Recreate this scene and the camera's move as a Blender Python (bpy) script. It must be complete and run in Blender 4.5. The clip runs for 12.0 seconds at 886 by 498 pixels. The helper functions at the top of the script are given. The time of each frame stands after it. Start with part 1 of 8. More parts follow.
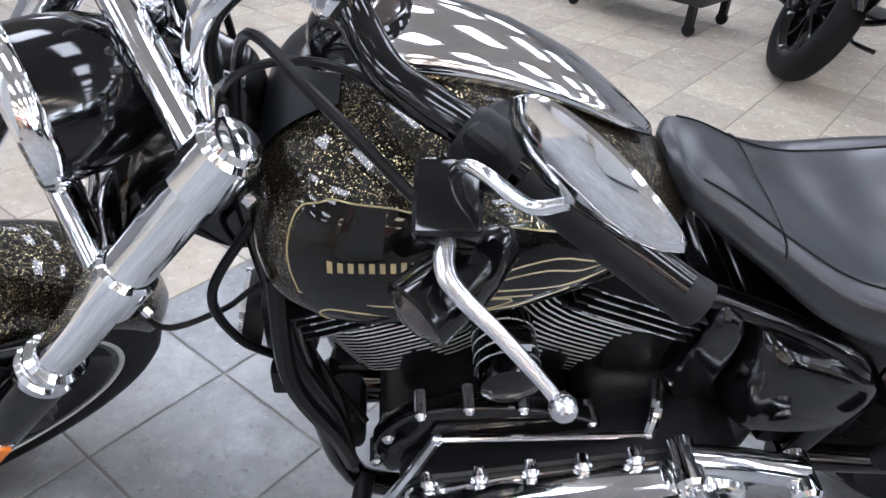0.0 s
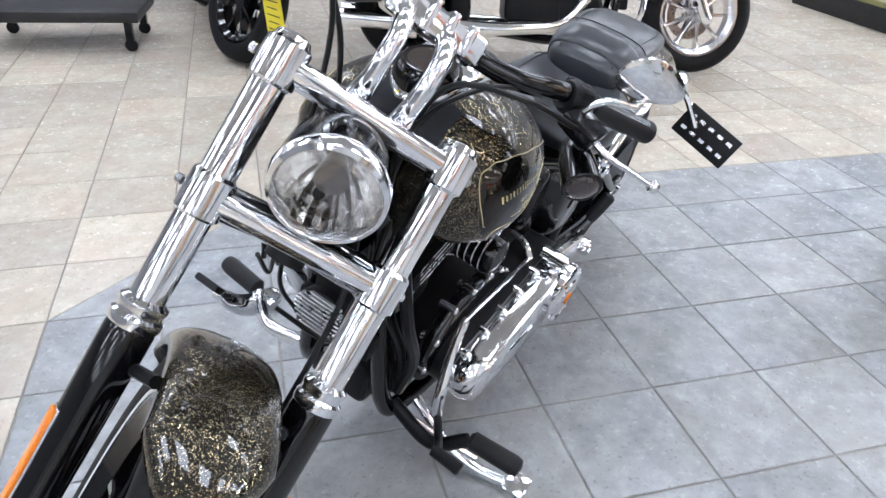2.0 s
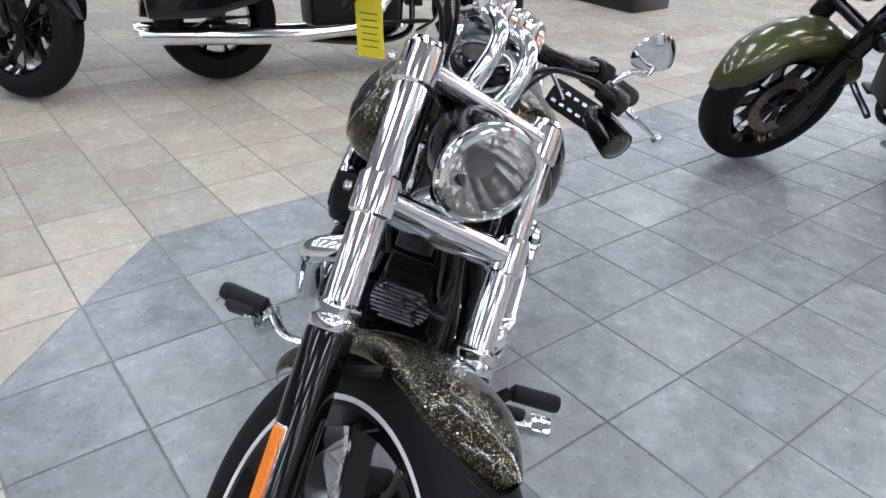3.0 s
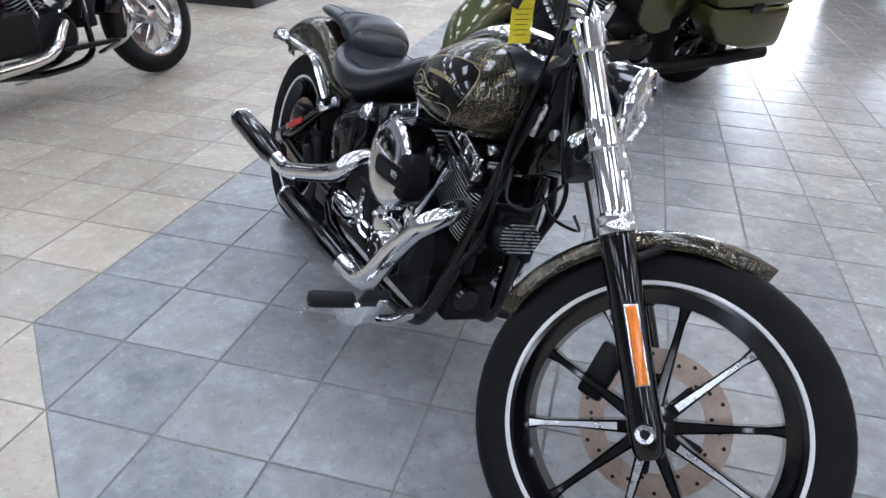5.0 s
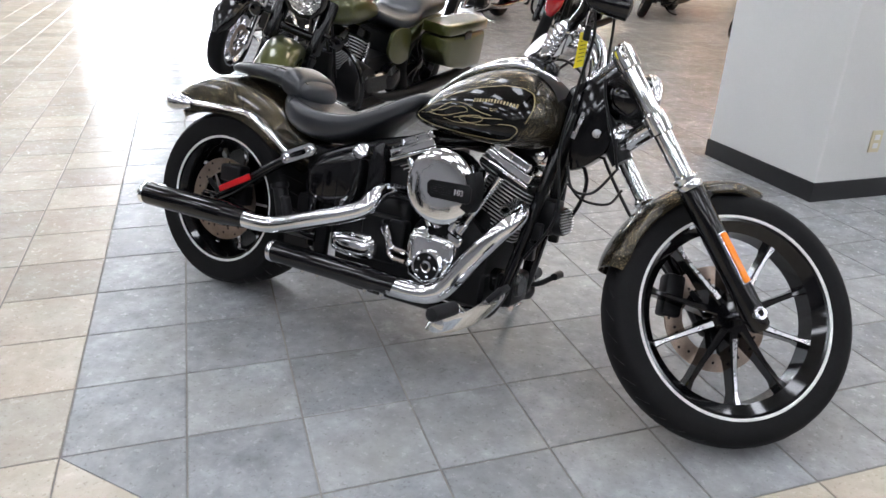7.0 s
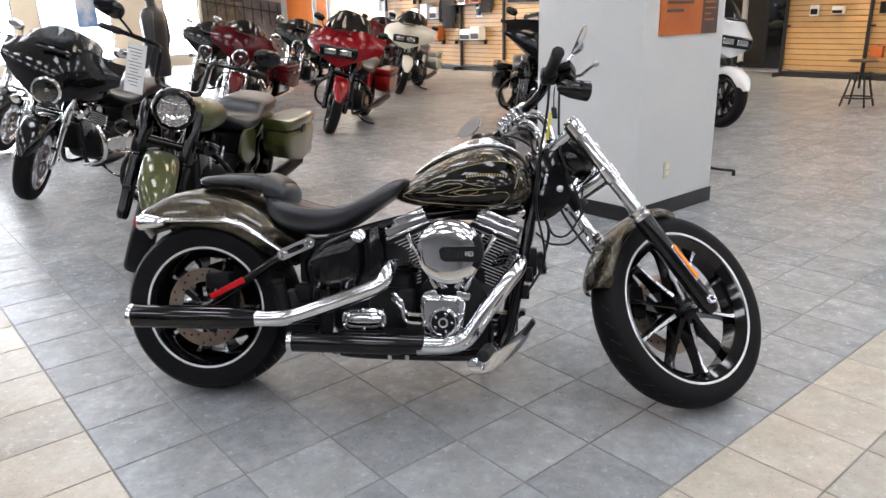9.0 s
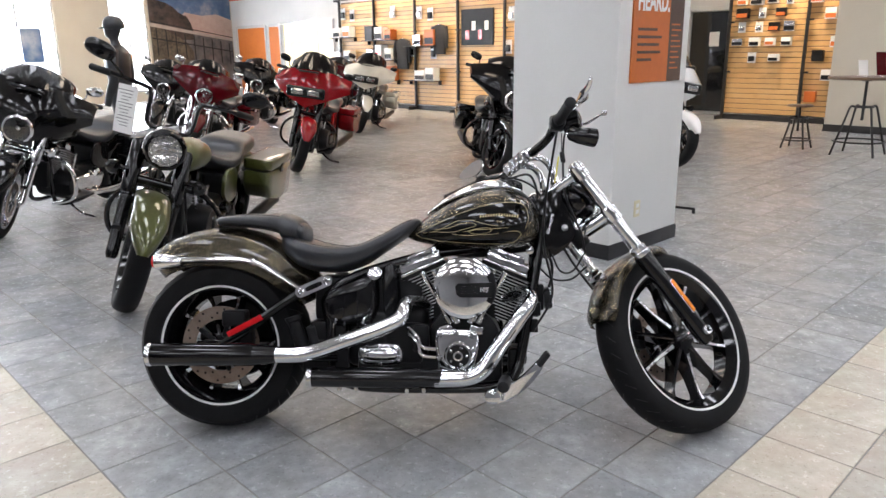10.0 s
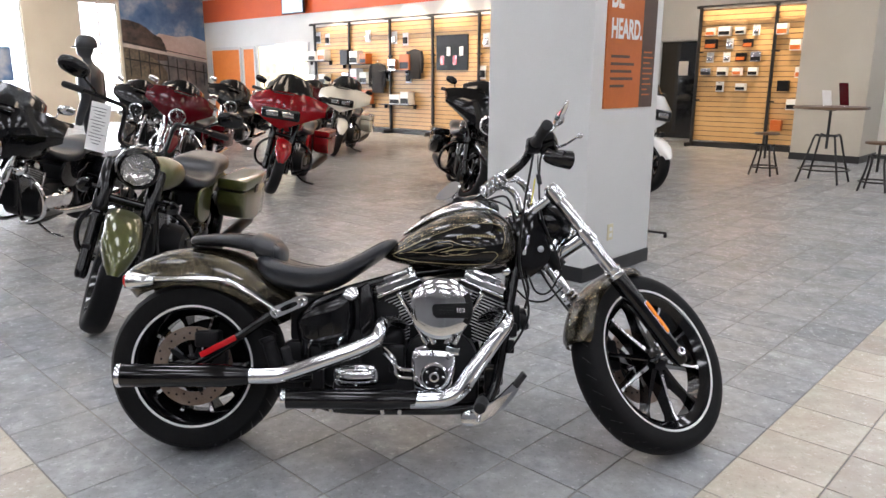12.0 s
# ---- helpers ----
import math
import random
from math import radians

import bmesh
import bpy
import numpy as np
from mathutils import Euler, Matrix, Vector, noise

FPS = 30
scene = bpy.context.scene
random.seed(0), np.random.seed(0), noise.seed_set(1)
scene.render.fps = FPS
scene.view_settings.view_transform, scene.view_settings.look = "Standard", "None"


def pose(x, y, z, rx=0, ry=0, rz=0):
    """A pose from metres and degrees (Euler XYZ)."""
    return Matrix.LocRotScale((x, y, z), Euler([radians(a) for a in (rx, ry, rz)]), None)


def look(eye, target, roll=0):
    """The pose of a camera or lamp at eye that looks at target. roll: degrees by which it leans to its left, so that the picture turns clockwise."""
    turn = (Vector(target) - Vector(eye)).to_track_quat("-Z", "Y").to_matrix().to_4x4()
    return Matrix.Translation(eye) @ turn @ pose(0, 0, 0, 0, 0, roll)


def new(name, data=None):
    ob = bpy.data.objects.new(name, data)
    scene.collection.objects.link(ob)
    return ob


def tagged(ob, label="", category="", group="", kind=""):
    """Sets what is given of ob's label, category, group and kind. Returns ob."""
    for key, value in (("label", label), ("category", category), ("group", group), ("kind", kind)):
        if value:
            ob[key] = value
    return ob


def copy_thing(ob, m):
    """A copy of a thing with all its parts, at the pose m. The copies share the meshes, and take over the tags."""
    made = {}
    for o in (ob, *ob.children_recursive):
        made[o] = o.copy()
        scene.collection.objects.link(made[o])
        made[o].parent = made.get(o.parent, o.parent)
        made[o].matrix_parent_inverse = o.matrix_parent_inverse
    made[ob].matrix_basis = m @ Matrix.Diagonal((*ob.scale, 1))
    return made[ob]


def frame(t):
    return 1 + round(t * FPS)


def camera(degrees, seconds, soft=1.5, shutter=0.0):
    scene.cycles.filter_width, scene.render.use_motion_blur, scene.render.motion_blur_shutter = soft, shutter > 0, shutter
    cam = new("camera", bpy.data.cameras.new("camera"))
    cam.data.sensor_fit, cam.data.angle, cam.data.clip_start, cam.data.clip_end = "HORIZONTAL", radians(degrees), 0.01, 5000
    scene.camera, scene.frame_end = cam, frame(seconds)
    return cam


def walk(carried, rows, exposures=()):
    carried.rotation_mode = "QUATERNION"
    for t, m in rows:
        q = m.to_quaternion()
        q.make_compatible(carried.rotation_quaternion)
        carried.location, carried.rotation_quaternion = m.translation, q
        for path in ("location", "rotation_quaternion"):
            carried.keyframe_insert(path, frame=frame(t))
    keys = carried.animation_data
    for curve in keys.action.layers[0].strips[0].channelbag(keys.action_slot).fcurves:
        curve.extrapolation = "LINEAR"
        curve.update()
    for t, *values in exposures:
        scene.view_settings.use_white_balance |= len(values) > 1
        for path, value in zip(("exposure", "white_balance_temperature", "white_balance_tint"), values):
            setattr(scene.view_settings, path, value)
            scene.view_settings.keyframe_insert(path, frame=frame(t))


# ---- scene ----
cam = camera(63.5, 12.0)
PATH = [
    (0, (1.07, 0.909, 1.088), (0.842, -0.749, -0.008), 4.2),
    (0.5, (1.235, 0.915, 1.109), (0.606, -0.648, 0.031), 3.8),
    (1, (1.482, 0.802, 1.132), (0.457, -0.533, 0.053), 2.9),
    (1.5, (1.731, 0.826, 1.166), (0.445, -0.271, 0.096), 2.5),
    (2, (1.987, 0.791, 1.217), (0.488, -0.048, 0.193), 2.8),
    (2.5, (2.153, 0.584, 1.204), (0.539, -0.01, 0.183), 1.6),
    (2.7, (2.216, 0.483, 1.211), (0.545, 0.044, 0.202), 2.2),
    (4.3, (2.386, -0.328, 1.236), (0.721, 0.193, 0.258), 1.9),
    (4.5, (2.387, -0.448, 1.226), (0.754, 0.174, 0.254), 2.2),
    (5, (2.39, -0.763, 1.243), (0.878, 0.131, 0.287), 2.5),
    (5.5, (2.251, -1.005, 1.231), (0.902, 0.136, 0.294), 3.0),
    (6, (2.075, -1.276, 1.244), (0.917, 0.099, 0.367), 2.6),
    (6.5, (1.944, -1.574, 1.254), (0.976, -0.037, 0.417), 2.7),
    (6.7, (1.887, -1.653, 1.252), (0.984, -0.073, 0.423), 2.7),
    (8.3, (1.217, -2.078, 1.279), (0.886, -0.264, 0.503), -1.4),
    (8.5, (1.182, -2.137, 1.3), (0.953, -0.287, 0.574), -1.6),
    (9, (1.12, -2.299, 1.331), (0.918, -0.409, 0.709), -1.6),
    (9.5, (1.01, -2.384, 1.364), (0.842, -0.474, 0.792), -0.3),
    (10, (0.892, -2.426, 1.372), (0.839, -0.497, 0.845), -0.7),
    (10.5, (0.873, -2.447, 1.371), (0.854, -0.508, 0.881), -0.5),
    (11, (0.876, -2.441, 1.364), (0.862, -0.496, 0.9), -0.4),
    (11.5, (0.88, -2.435, 1.359), (0.877, -0.487, 0.906), -0.3),
    (12, (0.879, -2.43, 1.361), (0.901, -0.484, 0.898), 0.2),
]
walk(cam, [(t, look(eye, target, roll)) for t, eye, target, roll in PATH],
     [(0, 0.34, 5750, 14), (0.5, 0.52, 5750, 14), (1.0, 0.56, 5750, 14), (1.6, 0.66, 5750, 13), (2.0, 0.44, 5750, 12), (2.5, 0.18, 5750, 12), (4.5, -0.22, 5580, 12), (5.5, -0.01, 5640, 12), (6.7, 0.03, 6050, 12), (9.5, 0.0, 6160, 13), (12, -0.09, 6200, 14)])

# ---------------------------------------------------------------- world, lights, exposure
world = bpy.data.worlds.new("world")
scene.world = world
world.use_nodes = True
wn = world.node_tree
sky = wn.nodes.new("ShaderNodeTexSky")
sky.sky_type, sky.sun_disc = "NISHITA", False
sky.sun_elevation, sky.sun_rotation = radians(40), radians(300)
wn.nodes["Background"].inputs["Strength"].default_value = 0.12
wn.links.new(sky.outputs[0], wn.nodes["Background"].inputs["Color"])
sun = new("sun", bpy.data.lights.new("sun", "SUN"))
sun.data.energy, sun.data.angle, sun.data.color = 2.5, radians(0.6), (1.0, 0.95, 0.88)
scene.view_settings.exposure = 0.0
TROFFER = 10.5
DAY = 14.0

# room axes: u and v follow the floor tiles, which lie at 45.8 degrees to the parked bike
ANG = radians(45.81)
OX, OY = 0.5106, -0.698
TILE = 0.303
ROOM = Matrix.Translation((OX, OY, 0)) @ Matrix.Rotation(ANG, 4, "Z")
sun.matrix_world = ROOM @ look((0, 0, 0), (-0.45, -0.75, -0.6))


def uv(u, v, z=0.0):
    return ROOM @ Vector((u, v, z))


# ---------------------------------------------------------------- materials
def mat(name, base=(0.5, 0.5, 0.5), rough=0.5, metal=0.0, coat=0.0, spec=0.5):
    m = bpy.data.materials.new(name)
    m.use_nodes = True
    b = m.node_tree.nodes["Principled BSDF"]
    b.inputs["Base Color"].default_value = (*base, 1)
    b.inputs["Roughness"].default_value = rough
    b.inputs["Metallic"].default_value = metal
    b.inputs["Coat Weight"].default_value = coat
    b.inputs["Coat Roughness"].default_value = 0.03
    b.inputs["Specular IOR Level"].default_value = spec
    m.diffuse_color = (*base, 1)
    return m


class Net:
    """Short hand for wiring the nodes of one material."""

    def __init__(self, m):
        self.t = m.node_tree
        self.b = self.t.nodes["Principled BSDF"]

    def node(self, kind, **kw):
        n = self.t.nodes.new(kind)
        for k, v in kw.items():
            if k in n.inputs:
                n.inputs[k].default_value = v
        return n

    def link(self, a, b):
        self.t.links.new(a, b)

    def coords(self, which="Object"):
        return self.t.nodes.new("ShaderNodeTexCoord").outputs[which]

    def noise(self, scale, detail=4.0, rough=0.55, vec=None):
        n = self.node("ShaderNodeTexNoise", Scale=scale, Detail=detail, Roughness=rough)
        self.link(vec or self.coords(), n.inputs["Vector"])
        return n.outputs["Fac"]

    def ramp(self, fac, stops):
        r = self.t.nodes.new("ShaderNodeValToRGB")
        e = r.color_ramp.elements
        while len(e) < len(stops):
            e.new(0.5)
        for el, (p, c) in zip(e, stops):
            el.position = p
            el.color = (*c, 1) if len(c) == 3 else c
        self.link(fac, r.inputs["Fac"])
        return r.outputs["Color"]

    def mix(self, fac, a, b, blend="MIX"):
        n = self.t.nodes.new("ShaderNodeMix")
        n.data_type, n.blend_type = "RGBA", blend
        for sock, val in ((n.inputs[0], fac), (n.inputs[6], a), (n.inputs[7], b)):
            if isinstance(val, (int, float)):
                sock.default_value = val
            elif isinstance(val, tuple):
                sock.default_value = (*val, 1)
            else:
                self.link(val, sock)
        return n.outputs[2]

    def bump(self, fac, strength, dist=0.002):
        n = self.node("ShaderNodeBump", Strength=strength, Distance=dist)
        self.link(fac, n.inputs["Height"])
        self.link(n.outputs["Normal"], self.b.inputs["Normal"])


def vary(m, scale, lo, hi, rlo=None, rhi=None, bump=0.0, bscale=None, dist=0.002):
    """Two scales of tone, a little roughness change and fine relief."""
    n = Net(m)
    big, fine = n.noise(scale, 5), n.noise((bscale or scale * 9), 3)
    c = n.mix(0.35, n.ramp(big, [(0.3, lo), (0.7, hi)]), n.ramp(fine, [(0.3, lo), (0.7, hi)]))
    n.link(c, n.b.inputs["Base Color"])
    if rlo is not None:
        r = n.node("ShaderNodeMapRange")
        r.inputs["To Min"].default_value, r.inputs["To Max"].default_value = rlo, rhi
        n.link(big, r.inputs["Value"])
        n.link(r.outputs[0], n.b.inputs["Roughness"])
    if bump:
        n.bump(fine, bump, dist)
    return m


CHROME = mat("chrome", (0.82, 0.83, 0.85), 0.05, 1.0)
_n = Net(CHROME)
_r = _n.node("ShaderNodeMapRange")
_r.inputs["To Min"].default_value, _r.inputs["To Max"].default_value = 0.03, 0.14
_n.link(_n.noise(9, 6), _r.inputs["Value"])
_n.link(_r.outputs[0], _n.b.inputs["Roughness"])
CHROME_SOFT = vary(mat("brushed_chrome", (0.7, 0.7, 0.72), 0.22, 1.0), 20, (0.62, 0.62, 0.65), (0.78, 0.78, 0.8), 0.14, 0.3)
ALU = vary(mat("machined_aluminium", (0.72, 0.72, 0.74), 0.28, 1.0), 40, (0.66, 0.66, 0.68), (0.8, 0.8, 0.82), 0.2, 0.36)
# the warm floor's reflection is put into the disc colour
DISC_STEEL = vary(mat("floor_tinted_disc_steel", (0.34, 0.265, 0.215), 0.34, 1.0), 26, (0.26, 0.195, 0.155), (0.43, 0.35, 0.295), 0.28, 0.45)
BLACK = vary(mat("gloss_black_paint", (0.003, 0.003, 0.0035), 0.07, 0.0, 0.0), 6, (0.002, 0.002, 0.0025), (0.005, 0.005, 0.006), 0.05, 0.14)
SATIN = vary(mat("satin_black_powder_coat", (0.005, 0.005, 0.006), 0.34, spec=0.24), 12, (0.003, 0.003, 0.004), (0.008, 0.008, 0.009), 0.32, 0.5, 0.15, 600, 0.0006)
RUBBER = vary(mat("tyre_rubber", (0.006, 0.006, 0.007), 0.6, spec=0.16), 14, (0.004, 0.004, 0.0045), (0.010, 0.010, 0.011), 0.5, 0.75, 0.2, 220, 0.001)
GRIP = vary(mat("grip_rubber", (0.010, 0.010, 0.011), 0.55, spec=0.3), 30, (0.007, 0.007, 0.008), (0.015, 0.015, 0.017), 0.5, 0.7, 0.25, 500, 0.0008)
CABLE = mat("cable_sheath", (0.004, 0.004, 0.0045), 0.3, spec=0.3)
FIN_EDGE = vary(mat("machined_fin_edge", (0.72, 0.72, 0.73), 0.45, 0.55), 40, (0.64, 0.64, 0.65), (0.78, 0.78, 0.79), 0.36, 0.52)
LEATHER = vary(mat("black_seat_leather", (0.015, 0.0175, 0.022), 0.34, spec=0.5), 7, (0.010, 0.012, 0.016), (0.021, 0.0245, 0.031), 0.28, 0.42, 0.3, 420, 0.001)
STRIPE = mat("white_rim_stripe", (0.75, 0.75, 0.74), 0.35, 0.0, 0.3)
RED_LENS = mat("red_lens", (0.55, 0.01, 0.015), 0.15, 0.0, 0.5)
AMBER = vary(mat("amber_reflector", (0.85, 0.22, 0.01), 0.22, 0.0, 0.4), 300, (0.75, 0.17, 0.005), (0.95, 0.3, 0.02))
SMOKE = mat("smoked_lens", (0.03, 0.02, 0.018), 0.08, 0.0, 1.0)
GOLD_LINE = mat("gold_pinstripe", (0.42, 0.35, 0.18), 0.4, 0.2, 0.3)
YELLOW = mat("yellow_tag_card", (0.85, 0.72, 0.02), 0.55)
WHITE_CARD = vary(mat("white_card", (0.8, 0.8, 0.78), 0.5), 9, (0.74, 0.74, 0.72), (0.84, 0.84, 0.83))
LEATHER.node_tree.nodes["Principled BSDF"].inputs["Coat Weight"].default_value = 0.45
LEATHER.node_tree.nodes["Principled BSDF"].inputs["Coat Roughness"].default_value = 0.22
LAMP_DISH = vary(mat("lamp_reflector", (0.90, 0.89, 0.87), 0.14, 1.0), 60, (0.86, 0.85, 0.83), (0.93, 0.92, 0.90), 0.10, 0.2)
MIRROR = mat("mirror_glass", (0.9, 0.9, 0.92), 0.01, 1.0)


def flake(name, dark, glint, density=0.32, fine=850.0, tilt=0.55):
    """Metal-flake lacquer: dark base, single flakes that each lie at their own tilt, smooth clear coat on top."""
    m = mat(name, dark, 0.3, 0.0, 0.7, 0.25)
    n = Net(m)
    v = n.node("ShaderNodeTexVoronoi", Scale=fine)
    n.link(n.coords(), v.inputs["Vector"])
    sep = n.node("ShaderNodeSeparateColor")
    n.link(v.outputs["Color"], sep.inputs["Color"])
    sel = n.ramp(sep.outputs[0], [(1 - density, (0, 0, 0)), (min(1.0, 1 - density + 0.05), (1, 1, 1))])
    tone = n.ramp(sep.outputs[1], [(0.0, tuple(c * 0.5 for c in glint)), (0.7, glint), (1.0, tuple(min(1, c * 1.6) for c in glint))])
    cloud = n.ramp(n.noise(5, 3), [(0.3, dark), (0.75, tuple(c * 1.6 for c in dark))])
    n.link(n.mix(sel, cloud, tone), n.b.inputs["Base Color"])
    n.link(sel, n.b.inputs["Metallic"])
    geo = n.t.nodes.new("ShaderNodeNewGeometry")
    cen = n.node("ShaderNodeVectorMath")
    cen.operation = "SUBTRACT"
    cen.inputs[1].default_value = (0.5, 0.5, 0.5)
    n.link(v.outputs["Color"], cen.inputs[0])
    sc = n.node("ShaderNodeVectorMath")
    sc.operation = "SCALE"
    sc.inputs["Scale"].default_value = tilt
    n.link(cen.outputs[0], sc.inputs[0])
    ad = n.node("ShaderNodeVectorMath")
    n.link(geo.outputs["Normal"], ad.inputs[0])
    n.link(sc.outputs[0], ad.inputs[1])
    no = n.node("ShaderNodeVectorMath")
    no.operation = "NORMALIZE"
    n.link(ad.outputs[0], no.inputs[0])
    n.link(no.outputs[0], n.b.inputs["Normal"])
    n.link(geo.outputs["Normal"], n.b.inputs["Coat Normal"])
    n.b.inputs["Roughness"].default_value = 0.2
    n.b.inputs["Specular IOR Level"].default_value = 0.08
    n.b.inputs["Coat Roughness"].default_value = 0.02
    return m


FLAKE = flake("black_gold_flake_paint", (0.010, 0.0082, 0.0050), (0.44, 0.37, 0.235), 0.16, 900, 0.28)
PANEL = flake("dark_panel_paint", (0.003, 0.0028, 0.0026), (0.03, 0.025, 0.018), 0.03, 1100, 0.12)
OLIVE = vary(mat("olive_metallic_paint", (0.060, 0.066, 0.012), 0.36, 0.5, 1.0), 40, (0.048, 0.054, 0.009), (0.074, 0.081, 0.016), 0.28, 0.36, 0.0, 900)
RED = vary(mat("candy_red_paint", (0.22, 0.003, 0.006), 0.14, 0.0, 0.0, 0.4), 5, (0.18, 0.002, 0.005), (0.26, 0.004, 0.008))
DARK_RED = vary(mat("wine_red_paint", (0.075, 0.002, 0.006), 0.14, 0.0, 0.0, 0.4), 5, (0.06, 0.0015, 0.004), (0.09, 0.003, 0.008))
CREAM = mat("pearl_white_paint", (0.62, 0.60, 0.52), 0.25, 0.0, 1.0)
WHITE = mat("white_paint", (0.78, 0.78, 0.77), 0.25, 0.0, 1.0)

GLASS = mat("clear_lens", (1, 1, 1), 0.02)
GLASS.node_tree.nodes["Principled BSDF"].inputs["Transmission Weight"].default_value = 1.0
GLASS.node_tree.nodes["Principled BSDF"].inputs["IOR"].default_value = 1.2
CLEAR = bpy.data.materials.new("thin_clear_cover")
CLEAR.use_nodes = True
_t = CLEAR.node_tree
_mx, _tr, _gl = _t.nodes.new("ShaderNodeMixShader"), _t.nodes.new("ShaderNodeBsdfTransparent"), _t.nodes.new("ShaderNodeBsdfGlossy")
_gl.inputs["Roughness"].default_value = 0.02
_mx.inputs[0].default_value = 0.11
_t.links.new(_tr.outputs[0], _mx.inputs[1])
_t.links.new(_gl.outputs[0], _mx.inputs[2])
_t.links.new(_mx.outputs[0], _t.nodes["Material Output"].inputs["Surface"])
SCREEN = mat("tinted_windscreen", (0.004, 0.004, 0.005), 0.08, 0.0, 0.0)
SCREEN.node_tree.nodes["Principled BSDF"].inputs["Alpha"].default_value = 0.93


def emitter(name, colour, strength):
    m = mat(name, colour, 0.5)
    b = m.node_tree.nodes["Principled BSDF"]
    b.inputs["Emission Color"].default_value = (*colour, 1)
    b.inputs["Emission Strength"].default_value = strength
    return m


def tile_mat(name, stops, stain, per):
    """Glazed stoneware: cloudy body, veins and pits, each tile with its own tone."""
    m = mat(name, stops[1][1], 0.35, 0.0, 0.0, 0.45)
    n = Net(m)
    if per == "object":
        info = n.t.nodes.new("ShaderNodeObjectInfo").outputs["Random"]
    else:
        info = n.t.nodes.new("ShaderNodeNewGeometry").outputs["Random Per Island"]
    pos = n.t.nodes.new("ShaderNodeNewGeometry").outputs["Position"]
    off = n.node("ShaderNodeCombineXYZ")
    mul = n.node("ShaderNodeMath")
    mul.operation = "MULTIPLY"
    mul.inputs[1].default_value = 37.0
    n.link(info, mul.inputs[0])
    n.link(mul.outputs[0], off.inputs["Z"])
    add = n.node("ShaderNodeVectorMath")
    n.link(pos, add.inputs[0])
    n.link(off.outputs[0], add.inputs[1])
    cloud = n.noise(6.5, 6, 0.62, add.outputs[0])
    fine = n.noise(42, 6, 0.7, add.outputs[0])
    c = n.ramp(cloud, stops)
    c = n.mix(0.16, c, n.ramp(fine, [(0.28, tuple(v * 0.5 for v in stops[0][1])), (0.5, stops[1][1]), (0.66, tuple(v * 1.12 for v in stops[1][1]))]))
    mottle = n.noise(17, 5, 0.65, add.outputs[0])
    c = n.mix(0.42, c, n.ramp(mottle, [(0.30, stops[0][1]), (0.50, stops[1][1]), (0.68, stops[2][1])]))
    mask = n.ramp(n.noise(5, 2, 0.5, add.outputs[0]), [(0.30, (0, 0, 0)), (0.75, (1, 1, 1))])
    c = n.mix(n.mix(0.5, (0.0, 0.0, 0.0), mask), c, stain)
    pit = n.ramp(n.noise(85, 3, 0.6, add.outputs[0]), [(0.30, (0.45, 0.43, 0.40)), (0.40, (1, 1, 1))])
    c = n.mix(0.45, c, pit, "MULTIPLY")
    tone = n.ramp(info, [(0, (0.86, 0.86, 0.87)), (1, (1.08, 1.07, 1.05))])
    c = n.mix(1.0, c, tone, "MULTIPLY")
    n.link(c, n.b.inputs["Base Color"])
    r = n.node("ShaderNodeMapRange")
    r.inputs["To Min"].default_value, r.inputs["To Max"].default_value = 0.2, 0.32
    n.link(fine, r.inputs["Value"])
    n.link(r.outputs[0], n.b.inputs["Roughness"])
    n.bump(fine, 0.08, 0.002)
    return m


GREY_STOPS = [(0.26, (0.195, 0.202, 0.214)), (0.5, (0.315, 0.327, 0.345)), (0.70, (0.475, 0.49, 0.51))]
BEIGE_STOPS = [(0.22, (0.39, 0.355, 0.285)), (0.5, (0.485, 0.45, 0.375)), (0.72, (0.61, 0.58, 0.505))]
GREY_TILE = tile_mat("grey_stoneware_tile", GREY_STOPS, (0.275, 0.268, 0.25), "object")
BEIGE_TILE = tile_mat("beige_stoneware_tile", BEIGE_STOPS, (0.46, 0.36, 0.285), "object")
GREY_FIELD = tile_mat("grey_stoneware_field", GREY_STOPS, (0.275, 0.268, 0.25), "island")
BEIGE_FIELD = tile_mat("beige_stoneware_field", BEIGE_STOPS, (0.46, 0.36, 0.285), "island")
GROUT = vary(mat("grout", (0.2, 0.19, 0.17), 0.85), 3, (0.10, 0.095, 0.085), (0.30, 0.285, 0.26), None, None, 0.3, 300)
PLASTER = vary(mat("white_wall_paint", (0.72, 0.72, 0.70), 0.6), 1.2, (0.68, 0.68, 0.66), (0.76, 0.76, 0.74), 0.5, 0.7, 0.12, 160, 0.001)
CREAM_WALL = vary(mat("cream_wall_paint", (0.68, 0.60, 0.46), 0.6), 1.0, (0.62, 0.54, 0.41), (0.72, 0.64, 0.5), 0.5, 0.7, 0.1, 150, 0.001)
ORANGE_WALL = vary(mat("orange_wall_paint", (0.72, 0.12, 0.03), 0.5), 1.0, (0.66, 0.10, 0.025), (0.78, 0.15, 0.035), 0.4, 0.6, 0.1, 150, 0.001)
PIER_PAINT = vary(mat("stone_wall_paint", (0.50, 0.46, 0.38), 0.6), 1.2, (0.46, 0.42, 0.345), (0.54, 0.50, 0.415), 0.5, 0.7, 0.12, 160, 0.001)
SKIRT = vary(mat("black_skirting", (0.012, 0.012, 0.013), 0.4), 8, (0.009, 0.009, 0.01), (0.02, 0.02, 0.021), 0.3, 0.55)
CEILING = vary(mat("ceiling_board", (0.45, 0.44, 0.43), 0.8), 2.0, (0.40, 0.39, 0.38), (0.5, 0.49, 0.48), None, None, 0.2, 90)
